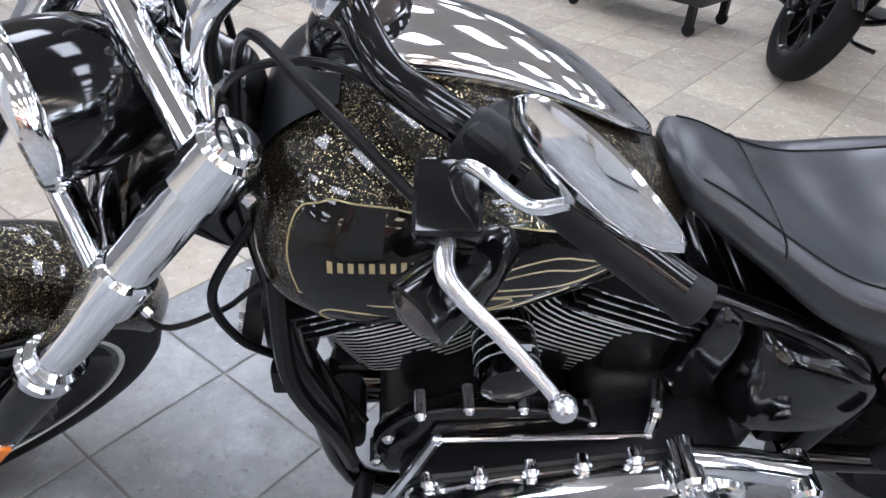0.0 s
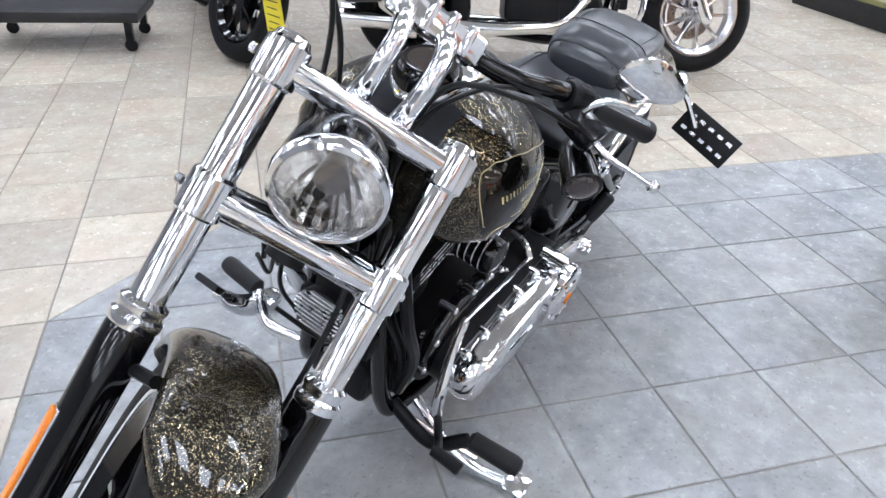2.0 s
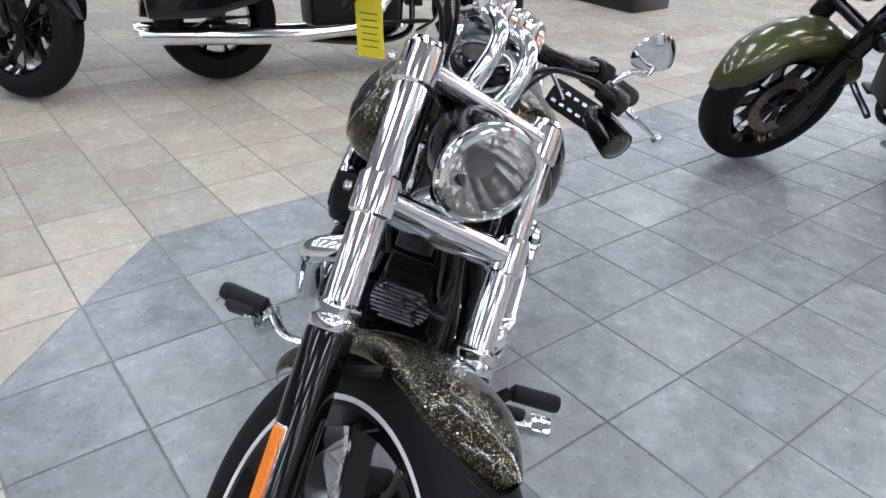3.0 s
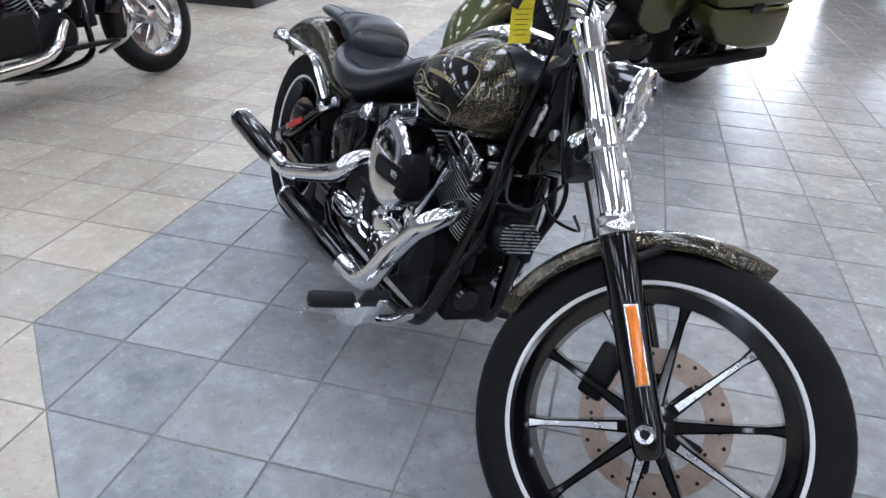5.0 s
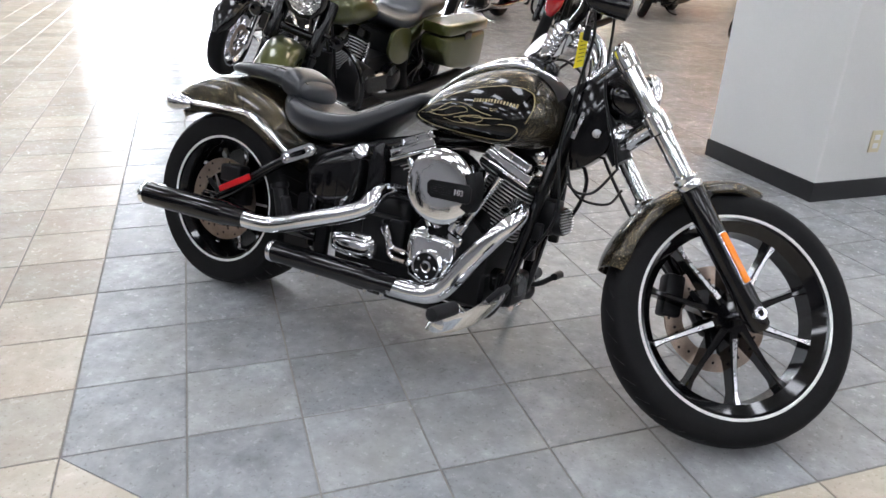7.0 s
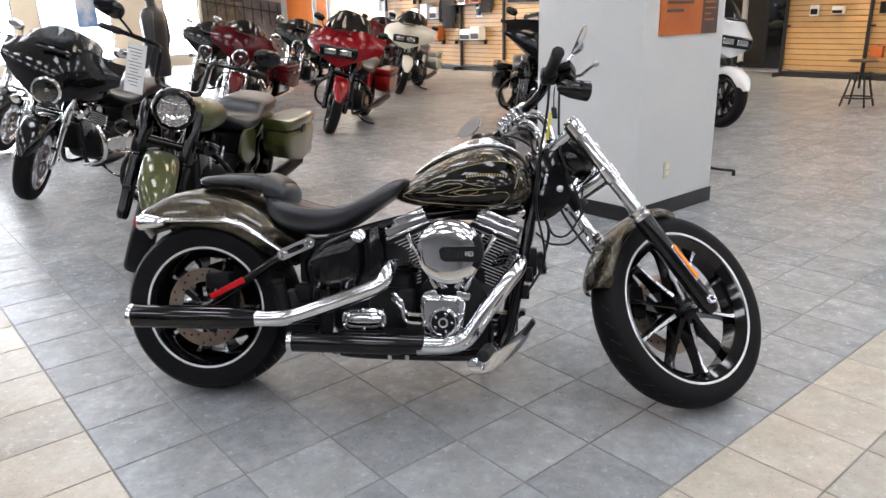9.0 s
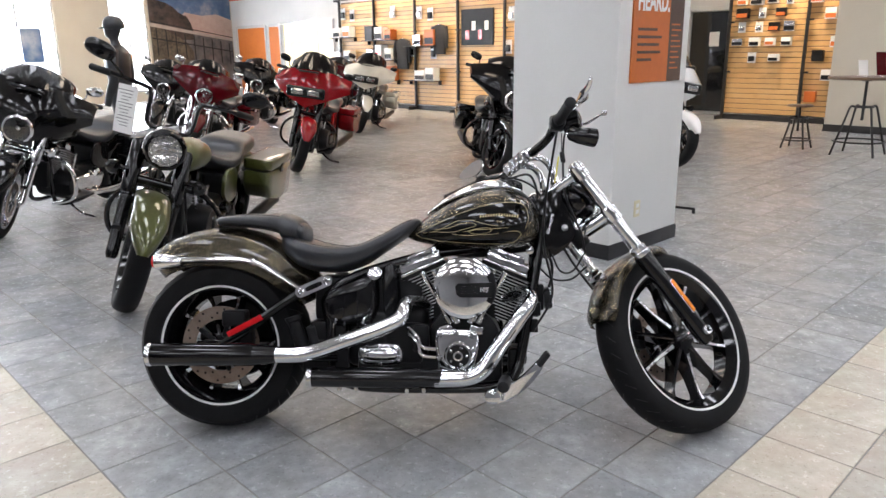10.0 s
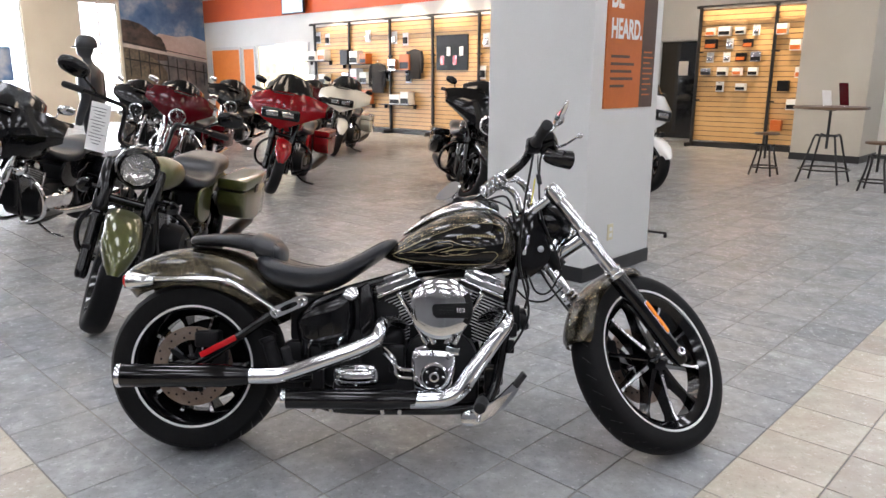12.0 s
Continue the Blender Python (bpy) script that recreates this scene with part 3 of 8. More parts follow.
# glass door beside the second slat wall
gd = thing("door_3", ROOM, "dark glazed door in a pale metal frame", "door")
gd["kind"] = "structure"
bm = bmnew()
for vv in (5.5, 6.55, 7.3):
    box(bm, (14.54, vv, 1.1), (0.1, 0.09, 2.3), 0.004)
box(bm, (14.54, 6.4, 2.24), (0.1, 1.9, 0.1), 0.004)
part("door_frame", bm, WHITE, gd, smooth=0)
DARKPANE = mat("dark_glass", (0.01, 0.011, 0.013), 0.04, 0.0, 0.6)
for a, b in ((5.56, 6.49), (6.61, 7.24)):
    bm = bmnew()
    box(bm, (14.56, (a + b) / 2, 1.12), (0.03, b - a, 2.1))
    part("pane", bm, DARKPANE, gd, smooth=0)
bm = bmnew()
box(bm, (14.535, 5.95, 1.6), (0.006, 0.22, 0.3))
part("notice", bm, WHITE_CARD, gd, smooth=0)

# wall screen above the band
tv = thing("wall_screen", ROOM, "switched-on wall screen with a pale blue picture", "screen")
bm = bmnew()
box(bm, (U1 - 0.2, 16.35, 3.45), (0.06, 1.05, 0.62), 0.008)
part("case", bm, METAL_BLACK, tv)
bm = bmnew()
box(bm, (U1 - 0.232, 16.35, 3.45), (0.006, 0.98, 0.55))
part("picture", bm, emitter("screen_light", (0.45, 0.6, 0.72), 0.8), tv, smooth=0)
bm = bmnew()
box(bm, (U1 - 0.12, 16.35, 3.45), (0.12, 0.2, 0.2))
part("bracket", bm, METAL_BLACK, tv, smooth=0)

# recessed light panels
proto = None
for a in range(-3, 6):
    for b in range(-3, 9):
        m = ROOM @ Matrix.Translation((a * 2.4 + 0.9, b * 2.44 + 0.6, HIGH))
        if proto is None:
            proto = thing("ceiling_light", m, "lit recessed ceiling panel in a white frame", "ceiling light", "ceiling lights")
            bm = bmnew()
            box(bm, (0, 0, -0.012), (0.60, 1.2, 0.008))
            face = part("diffuser", bm, LIGHT_ON, proto, smooth=0)
            warm_face = face.data.copy()
            warm_face.materials[0] = LIGHT_WARM
            bm = bmnew()
            for sx in (-0.31, 0.31):
                box(bm, (sx, 0, -0.012), (0.02, 1.24, 0.024))
            for sy in (-0.61, 0.61):
                box(bm, (0, sy, -0.012), (0.6, 0.02, 0.024))
            part("trim", bm, WHITE, proto, smooth=0)
        elif not (a * 2.4 + 0.9 > U1 - 0.4 and b * 2.44 + 0.6 > VM - 0.6) and not (b > 6 and a > 2):
            copy = copy_thing(proto, m)
            if b * 2.44 + 0.6 > 2.0 and a * 2.4 + 0.9 > 3.2:
                for ch in copy.children:
                    if ch.name.startswith("diffuser"):
                        ch.data = warm_face


def bar_table(u, v, r, h):
    t = thing("bar_table", ROOM @ Matrix.Translation((u, v, 0)), "round wooden bar table on black steel legs", "table")
    bm = bmnew()
    lathe(bm, [(r - 0.01, h - 0.035), (r, h - 0.03), (r, h - 0.006), (r - 0.008, h)], None, 36)
    part("tabletop", bm, WOOD, t)
    legs(t, r * 0.8, h * 0.62)
    bm = bmnew()
    rod(bm, (0, 0, h * 0.45), (0, 0, h - 0.036), 0.018)
    lathe(bm, [(0.05, h - 0.06), (0.1, h - 0.036)], None, 16)
    part("spindle", bm, METAL_BLACK, t)
    return t


def legs(t, r, h):
    for k in range(4):
        a = radians(45 + 90 * k)
        c, s_ = math.cos(a), math.sin(a)
        bm = bmnew()
        sweep(bm, [(0.1 * c, 0.1 * s_, h), (0.3 * r * c + 0.06 * c, 0.3 * r * s_ + 0.06 * s_, h), (0.62 * r * c, 0.62 * r * s_, h * 0.72), (r * c, r * s_, 0.01)], 0.014, 8)
        part("leg", bm, METAL_BLACK, t)
    for zz, rr in ((h * 0.3, r * 0.86), (h, 0.12)):
        bm = bmnew()
        pts = [(rr * math.cos(2 * math.pi * k / 24), rr * math.sin(2 * math.pi * k / 24), zz) for k in range(24)]
        sweep(bm, pts, 0.011, 8, straight=True, closed=True)
        part("ring", bm, METAL_BLACK, t)


def stool(u, v, h=0.62):
    t = thing("bar_stool", ROOM @ Matrix.Translation((u, v, 0)), "backless stool with a round wooden seat and black steel legs", "stool", "stools by the table")
    bm = bmnew()
    lathe(bm, [(0.16, h - 0.03), (0.172, h - 0.025), (0.172, h - 0.006), (0.16, h)], None, 28)
    part("seat", bm, WOOD, t)
    bm = bmnew()
    rod(bm, (0, 0, h * 0.4), (0, 0, h - 0.031), 0.016)
    part("screw", bm, METAL_BLACK, t)
    legs(t, 0.22, h * 0.7)


bar_table(9.62, 1.48, 0.46, 1.02)
stool(9.82, 2.34)
stool(9.2, 0.75)
stool(9.9, 0.4)
for k, (du, dv, c) in enumerate(((0.02, 0.06, WHITE_CARD), (0.1, -0.12, DARK_RED))):
    bro = thing("brochure_holder", ROOM @ Matrix.Translation((9.62 + du, 1.48 + dv, 1.02)) @ pose(0, 0, 0, 0, 0, 70), "upright leaflet in a clear stand on the table", "leaflet", "leaflets on the table")
    bm = bmnew()
    box(bm, (0, 0, 0.004), (0.14, 0.08, 0.008))
    part("base", bm, CHROME_SOFT, bro, smooth=0)
    bm = bmnew()
    box(bm, (0, 0.0, 0.0), (0.13, 0.006, 0.2 + 0.1 * k), 0, Matrix.Translation((0, 0.02, 0.11 + 0.05 * k)) @ pose(0, 0, 0, -14))
    part("leaflet", bm, c, bro, smooth=0)

# boxed parts on the slat walls
rnd = random.Random(4)
PACK_W, PACK_K, PACK_O, PACK_S = WHITE_CARD, SATIN, SIGN_O, CHROME_SOFT


def pack(u, v, z, w, h, d, a, b):
    t = thing("parts_box", ROOM @ Matrix.Translation((u - d / 2 - 0.02, v, z)), "small boxed motorcycle part on a slat wall hook", "box", "boxed parts on the wall")
    bm = bmnew()
    box(bm, (0, 0, 0), (d, w, h), 0.004, seg=1)
    part("carton", bm, a, t, smooth=0)
    bm = bmnew()
    box(bm, (-d / 2 - 0.002, 0, -h * 0.2), (0.004, w * 0.9, h * 0.4))
    part("print", bm, b, t, smooth=0)
    bm = bmnew()
    rod(bm, (d / 2, 0, h / 2 - 0.01), (d / 2 + 0.03, 0, h / 2 + 0.02), 0.006, 6)
    part("hook", bm, METAL_BLACK, t)


def blister(u, v, z, w, h, body):
    t = thing("blister_pack", ROOM @ Matrix.Translation((u - 0.03, v, z)), "hanging blister pack with a printed card on the slat wall", "pack", "hanging packs on the wall")
    bm = bmnew()
    box(bm, (0, 0, 0), (0.004, w, h), 0.0015, seg=1)
    part("card", bm, PACK_W, t, smooth=0)
    bm = bmnew()
    box(bm, (-0.002 - 0.02, 0, -h * 0.1), (0.04, w * 0.7, h * 0.5), 0.014, seg=2)
    part("blister", bm, body, t)
    bm = bmnew()
    rod(bm, (-0.08, 0, h / 2 - 0.015), (0.03, 0, h / 2 - 0.01), 0.004, 6)
    part("hook", bm, METAL_BLACK, t)


def jacket(u, v, z, w, h, material, label):
    """A garment on a hanger, its front to the room."""
    t = thing("hanging_garment", ROOM @ Matrix.Translation((u - 0.12, v, z)), label, "garment", "clothes on the display wall")
    bm = bmnew()
    loops = []
    for zz, hw, hd in ((0.0, 0.07, 0.03), (-0.03, 0.28, 0.04), (-0.09, 0.50, 0.06), (-0.35, 0.47, 0.07), (-0.7, 0.43, 0.065), (-1.0, 0.46, 0.05)):
        loops.append([(hd * math.sin(2 * math.pi * k / 20) + 0.006 * math.sin(5 * k), hw * w * math.cos(2 * math.pi * k / 20), zz * h) for k in range(20)])
    rings(bm, loops)
    part("cloth", bm, material, t)
    for sy in (-1, 1):
        bm = bmnew()
        sweep(bm, [(0, 0.46 * w * sy, -0.09 * h), (-0.01, 0.56 * w * sy, -0.35 * h), (-0.02, 0.55 * w * sy, -0.8 * h)], [0.05, 0.045, 0.035], 10)
        part("sleeve", bm, material, t)
    bm = bmnew()
    sweep(bm, [(0, 0, -0.01), (0, 0, 0.05), (0.03, 0, 0.08), (0.1, 0, 0.07)], 0.004, 6)
    part("hanger", bm, CHROME_SOFT, t)


def wall_shelf(u, v, z, w):
    t = thing("wall_shelf", ROOM @ Matrix.Translation((u - 0.15, v, z)), "black steel shelf hooked into the slat wall", "shelf", "shelves on the wall")
    bm = bmnew()
    box(bm, (0, 0, 0), (0.3, w, 0.02), 0.003, seg=1)
    part("board", bm, METAL_BLACK, t, smooth=0)
    for sy in (-1, 1):
        bm = bmnew()
        box(bm, (0.1, sy * (w / 2 - 0.02), -0.05), (0.1, 0.012, 0.09), 0.002, seg=1)
        part("bracket", bm, METAL_BLACK, t, smooth=0)


JACKET = vary(mat("black_cloth", (0.02, 0.02, 0.022), 0.85), 18, (0.013, 0.013, 0.015), (0.03, 0.03, 0.033), 0.75, 0.95, 0.4, 120)
for z, row in ((2.3, (5.02, 4.72, 4.42, 4.12)), (2.06, (4.98, 4.62, 4.25)), (1.8, (5.0, 4.66, 4.36, 4.06)), (1.52, (5.03, 4.7, 4.4, 4.1)), (1.22, (4.75, 4.3))):
    for v in row:
        if rnd.random() < 0.55:
            pack(13.75, v, z, 0.17 + 0.07 * rnd.random(), 0.13 + 0.06 * rnd.random(), 0.08 + 0.05 * rnd.random(), rnd.choice([PACK_W, PACK_W, PACK_K, PACK_S]), rnd.choice([PACK_O, PACK_K, PACK_K, RED_LENS]))
        else:
            blister(13.75, v, z, 0.13 + 0.04 * rnd.random(), 0.2, rnd.choice([PACK_K, PACK_S, PACK_K]))
for v, z in ((3.55, 0.5), (3.3, 0.9), (3.5, 1.25), (3.2, 1.5), (3.35, 2.0), (3.62, 2.3)):
    pack(13.75, v, z, 0.2, 0.2, 0.1, rnd.choice([PACK_K, PACK_W, SIGN_O]), rnd.choice([PACK_O, PACK_K]))
for v, z, w in ((15.2, 1.82, 0.9), (13.6, 1.72, 1.2), (13.6, 1.22, 1.2), (15.2, 1.2, 0.9), (12.0, 1.55, 1.1), (13.6, 0.7, 1.2), (12.0, 0.72, 1.1)):
    wall_shelf(U1 - 0.1, v, z, w)
    x = v - w / 2 + 0.2
    while x < v + w / 2 - 0.12:
        ww, hh = 0.24 + 0.14 * rnd.random(), 0.22 + 0.18 * rnd.random()
        pack(U1 - 0.1, x, z + 0.01 + hh / 2, ww, hh, 0.22, rnd.choice([PACK_W, PACK_W, PACK_W, PACK_K, PACK_S, SIGN_O]), rnd.choice([PACK_K, PACK_K, PACK_O, RED_LENS]))
        x += ww + 0.06 + 0.12 * rnd.random()
for v, z in ((15.3, 2.45), (14.9, 2.4), (12.2, 2.35), (11.8, 2.3), (12.45, 1.45), (11.7, 1.4), (13.2, 2.42), (9.2, 2.2), (8.9, 1.6), (9.3, 1.5)):
    blister(U1 - 0.1, v, z, 0.2, 0.3, rnd.choice([PACK_K, PACK_S, PACK_K]))
for v, z, w, h, c, l in ((12.75, 1.75, 0.5, 0.75, JACKET, "black riding jacket on a hanger"), (14.6, 1.15, 0.5, 0.8, JACKET, "black riding jacket on a hanger"), (11.4, 2.05, 0.46, 0.7, JACKET, "black cloth vest on a hanger"), (9.0, 1.05, 0.5, 0.75, JACKET, "black riding jacket on a hanger")):
    jacket(U1 - 0.1, v, z, w, h, c, l)
slab("black_poster", U1 - 0.13, U1 - 0.105, 9.75, 10.75, 1.55, 2.35, SATIN, "black poster with red and white figures on the slat wall", "", "poster")
bars_ = thing("poster_print", ROOM, "red and white printed figures on the black poster", "poster print")
for k in range(4):
    bm = bmnew()
    box(bm, (U1 - 0.135, 9.95 + 0.2 * k, 1.98 - 0.2 * (k % 2)), (0.006, 0.12, 0.2), 0.002, seg=1)
    part("figure", bm, RED_LENS if k % 2 else WHITE_CARD, bars_, smooth=0)
slab("window_poster", 5.2, 5.75, V1 - 0.03, V1 - 0.005, 1.25, 2.2, SKYPRINT, "blue printed poster on the shop window", "", "poster")

# low plinth, wheeled cart and a stand foot
slab("display_plinth", -3.3, -2.03, 4.62, 5.12, 0, 0.16, METAL_BLACK, "low black display plinth with an olive top", "", "plinth", 0.006)
slab("plinth_top", -3.28, -2.05, 4.64, 5.10, 0.16, 0.2, vary(mat("olive_board", (0.28, 0.26, 0.10), 0.5), 3, (0.24, 0.22, 0.08), (0.32, 0.30, 0.12)), "olive painted board lying on a plinth", "", "board", 0.004)
cart = thing("cart", Matrix.Translation((-0.60, -3.25, 0)) @ pose(0, 0, 0, 0, 0, -50), "black steel cart frame on small casters", "cart")
bm = bmnew()
box(bm, (0, 0, 0.2), (0.9, 0.5, 0.06), 0.01)
part("deck", bm, METAL_BLACK, cart)
for sx in (-0.38, 0.38):
    for sy in (-0.2, 0.2):
        bm = bmnew()
        box(bm, (sx, sy, 0.12), (0.04, 0.04, 0.12))
        lathe(bm, [(0.03, -0.012), (0.035, -0.008), (0.035, 0.008), (0.03, 0.012)], Matrix.Translation((sx, sy, 0.036)) @ pose(0, 0, 0, 90), 16)
        part("caster", bm, SATIN, cart)

# mannequin with helmet and black jacket, one plain mesh
bm = bmnew()
mm = Matrix.Translation((-3.15, 6.2, 0)) @ pose(0, 0, 0, 0, 0, 185)
RING = lambda z, a, b, dx=0.0: [mm @ Vector((dx + a * math.cos(2 * math.pi * k / 24), b * math.sin(2 * math.pi * k / 24), z)) for k in range(24)]
rings(bm, [RING(0.0, 0.2, 0.2), RING(0.03, 0.2, 0.2), RING(0.05, 0.03, 0.03), RING(0.70, 0.03, 0.03), RING(0.72, 0.11, 0.16), RING(0.86, 0.125, 0.175), RING(0.95, 0.115, 0.165), RING(1.05, 0.115, 0.16), RING(1.2, 0.13, 0.185, 0.005), RING(1.34, 0.135, 0.205, 0.005), RING(1.43, 0.115, 0.20, -0.005), RING(1.48, 0.085, 0.15, -0.01), RING(1.51, 0.062, 0.075, -0.005), RING(1.56, 0.052, 0.055, 0.005), RING(1.585, 0.056, 0.056, 0.015), RING(1.61, 0.078, 0.062, 0.028), RING(1.66, 0.094, 0.072, 0.022), RING(1.70, 0.098, 0.077, 0.015)])
rings(bm, [RING(1.690, 0.118, 0.100, 0.0), RING(1.700, 0.124, 0.106, 0.0), RING(1.74, 0.123, 0.107), RING(1.78, 0.113, 0.100), RING(1.815, 0.09, 0.082), RING(1.835, 0.055, 0.05), RING(1.842, 0.015, 0.014)])
rings(bm, [[mm @ Vector((x_ * k_, y_ * k_, z_)) for x_, y_ in ((0.08, -0.085), (0.13, -0.075), (0.165, -0.035), (0.172, 0.0), (0.165, 0.035), (0.13, 0.075), (0.08, 0.085))] for z_, k_ in ((1.697, 1.0), (1.704, 1.0), (1.712, 0.9))])
for sy in (-1, 1):
    sweep(bm, [mm @ Vector(q) for q in ((-0.005, 0.15 * sy, 1.44), (-0.01, 0.205 * sy, 1.39), (-0.02, 0.235 * sy, 1.27), (-0.02, 0.245 * sy, 1.14), (0.02, 0.25 * sy, 1.02), (0.07, 0.245 * sy, 0.90), (0.09, 0.24 * sy, 0.83))], [0.07, 0.072, 0.062, 0.056, 0.052, 0.044, 0.036], 14)
tagged(part("mannequin", bm, LEATHER), "black-clad mannequin with a black helmet on a stand", "mannequin")


# ---------------------------------------------------------------- motorcycles
DARK_BRONZE = mat("dark_bronze", (0.055, 0.04, 0.032), 0.35, 0.6)
# A bike stands in its own axes: x ahead, y to its left, z up, the rear tyre's ground point at the origin.
AXLE_Y = Matrix.Rotation(radians(-90), 4, "X")


def fork_axes(base, rake, radius, offset):
    a = Vector((-math.sin(rake), 0, math.cos(rake)))
    ax = Vector((base, 0, radius))
    return a, ax, ax - offset * Vector((math.cos(rake), 0, math.sin(rake)))


def steering(base, rake, radius, offset, turn):
    a, ax, piv = fork_axes(base, rake, radius, offset)
    return Matrix.Translation(piv) @ Matrix.Rotation(turn, 4, a) @ Matrix.Translation(-piv)


def wheel(bike, name, c, R, r0, W, S, spokes, stripe, seg=64, disc=0.0, disc_r=0.15, alternate=True, dark=BLACK, phase=0.0):
    """Rim with its tyre, spokes, stripe and brake disc."""
    M = S @ Matrix.Translation(c) @ AXLE_Y
    w, g = W * 0.44, R - r0
    bm = bmnew()
    lathe(bm, [(r0 + 0.011, -w), (r0 - 0.008, -w), (r0 - 0.02, -w * 0.8), (r0 - 0.034, -w * 0.55), (r0 - 0.034, w * 0.55), (r0 - 0.02, w * 0.8), (r0 - 0.008, w), (r0 + 0.011, w), (r0 + 0.006, w * 0.9), (r0 - 0.018, w * 0.4), (r0 - 0.018, -w * 0.4), (r0 + 0.006, -w * 0.9), (r0 + 0.011, -w)], M, seg, False)
    lathe(bm, [(0.03, -W * 0.36), (0.045, -W * 0.34), (0.05, -W * 0.15), (0.042, 0), (0.05, W * 0.15), (0.045, W * 0.34), (0.03, W * 0.36)], M, 24)
    rim = part(name, bm, dark, bike)
    bm = bmnew()
    half = [(r0 + 0.004, 0.43), (r0 + 0.12 * g, 0.475), (r0 + 0.45 * g, 0.5), (r0 + 0.70 * g, 0.485), (r0 + 0.86 * g, 0.41), (r0 + 0.955 * g, 0.26), (R, 0.09)]
    prof = [(r, -h * W) for r, h in half] + [(r, h * W) for r, h in half[::-1]]
    lathe(bm, prof + [prof[0]], M, seg, False)
    part("tyre", bm, RUBBER, rim, "black rubber tyre")
    if stripe:
        for sg in (-1, 1):
            bm = bmnew()
            h = sg * (w + 0.001)
            lathe(bm, [(r0 + 0.000, h), (r0 + 0.002, h + sg * 0.002), (r0 + 0.011, h + sg * 0.002), (r0 + 0.0135, h - sg * 0.001)], M, seg, False)
            part("rim_stripe", bm, stripe, rim)
    for k in range(spokes):
        a = 2 * math.pi * (k + phase) / spokes
        bright = alternate and k % 2 == 0
        T = M @ Matrix.Rotation(a, 4, "Z")
        bm = bmnew()
        loops = []
        for r, hw, hy in ((0.036, 0.013, W * 0.30), (0.06, 0.0115, W * 0.27), (r0 * 0.55, 0.0075, W * 0.17), (r0 - 0.06, 0.007, W * 0.16), (r0 - 0.03, 0.012, W * 0.22)):
            y0 = -hy
            y1 = hy
            loops.append([T @ Vector(q) for q in ((r, -hw, y0), (r, -hw * 0.6, y0 - 0.004), (r, hw * 0.6, y0 - 0.004), (r, hw, y0), (r, hw, y1), (r, hw * 0.6, y1 + 0.004), (r, -hw * 0.6, y1 + 0.004), (r, -hw, y1))])
        rings(bm, loops)
        if bright:
            for f in bm.faces:
                q = [T.inverted() @ v.co for v in f.verts]
                ys = [p.z for p in q]
                if (max(ys) < 0 or min(ys) > 0) and len(f.verts) == 4 and abs(sum(p.y for p in q)) < 0.0012 and min(p.x for p in q) > 0.04:
                    f.material_index = 1
        part("spoke", bm, [dark, ALU], rim, "spoke with machined bright face" if bright else "")
    if disc:
        D = M @ Matrix.Translation((0, 0, disc))
        bm = bmnew()
        lathe(bm, [(disc_r * 0.66, -0.003), (disc_r, -0.003), (disc_r, 0.003), (disc_r * 0.66, 0.003), (disc_r * 0.66, -0.003)], D, 48, False)
        for k in range(30):
            a = 2 * math.pi * k / 30
            rr = disc_r * (0.74 + 0.09 * (k % 3))
            for sg in (-1, 1):
                lathe(bm, [(0.0042, sg * 0.003), (0.0042, sg * 0.0036)], D @ Matrix.Translation((rr * math.cos(a), rr * math.sin(a), 0)), 8, True, 1)
        part("brake_disc", bm, [DISC_STEEL, SATIN], rim, "drilled steel brake disc")
        for k in range(5):
            a = 2 * math.pi * k / 5
            bm = bmnew()
            box(bm, (disc_r * 0.46, 0, 0), (disc_r * 0.5, 0.018, 0.008), 0.003, D @ Matrix.Rotation(a, 4, "Z"), 1)
            part("disc_carrier", bm, SATIN, rim)
    return rim


def arc_fender(bike, name, c, S, r, half, a0, a1, material, skirt, label="", crown=0.05, n=30, lip=0.004, tip=0.30):
    """A mudguard swept round the wheel from angle a0 to a1 (degrees, from ahead), with crowned section and turned-down sides."""
    M = S @ Matrix.Translation(c)
    bm = bmnew()
    loops = []
    for k in range(n + 1):
        t = k / n
        a = radians(a0 + (a1 - a0) * t)
        edge = min(1.0, tip + (1 - tip) * min(1.0, 5.0 * t) ** 0.7, 0.72 + 4.5 * (1 - t))
        hw = half * edge
        sk = skirt(t) if callable(skirt) else skirt
        outer, inner = [], []
        for q in range(17):
            s_ = -1 + 2 * q / 16
            y = hw * math.sin(s_ * math.pi / 2) if abs(s_) < 1 else hw * s_
            drop = crown * (1 - math.cos(s_ * math.pi / 2)) ** 1.2 + (sk if abs(s_) == 1 else 0.0)
            rr = r - drop
            outer.append(Vector((rr * math.cos(a), y, rr * math.sin(a))))
            inner.append(Vector(((rr - lip) * math.cos(a), y * 0.965, (rr - lip) * math.sin(a))))
        loops.append([M @ p for p in outer + inner[::-1]])
    rings(bm, loops)
    return part(name, bm, material, bike, label, 50)


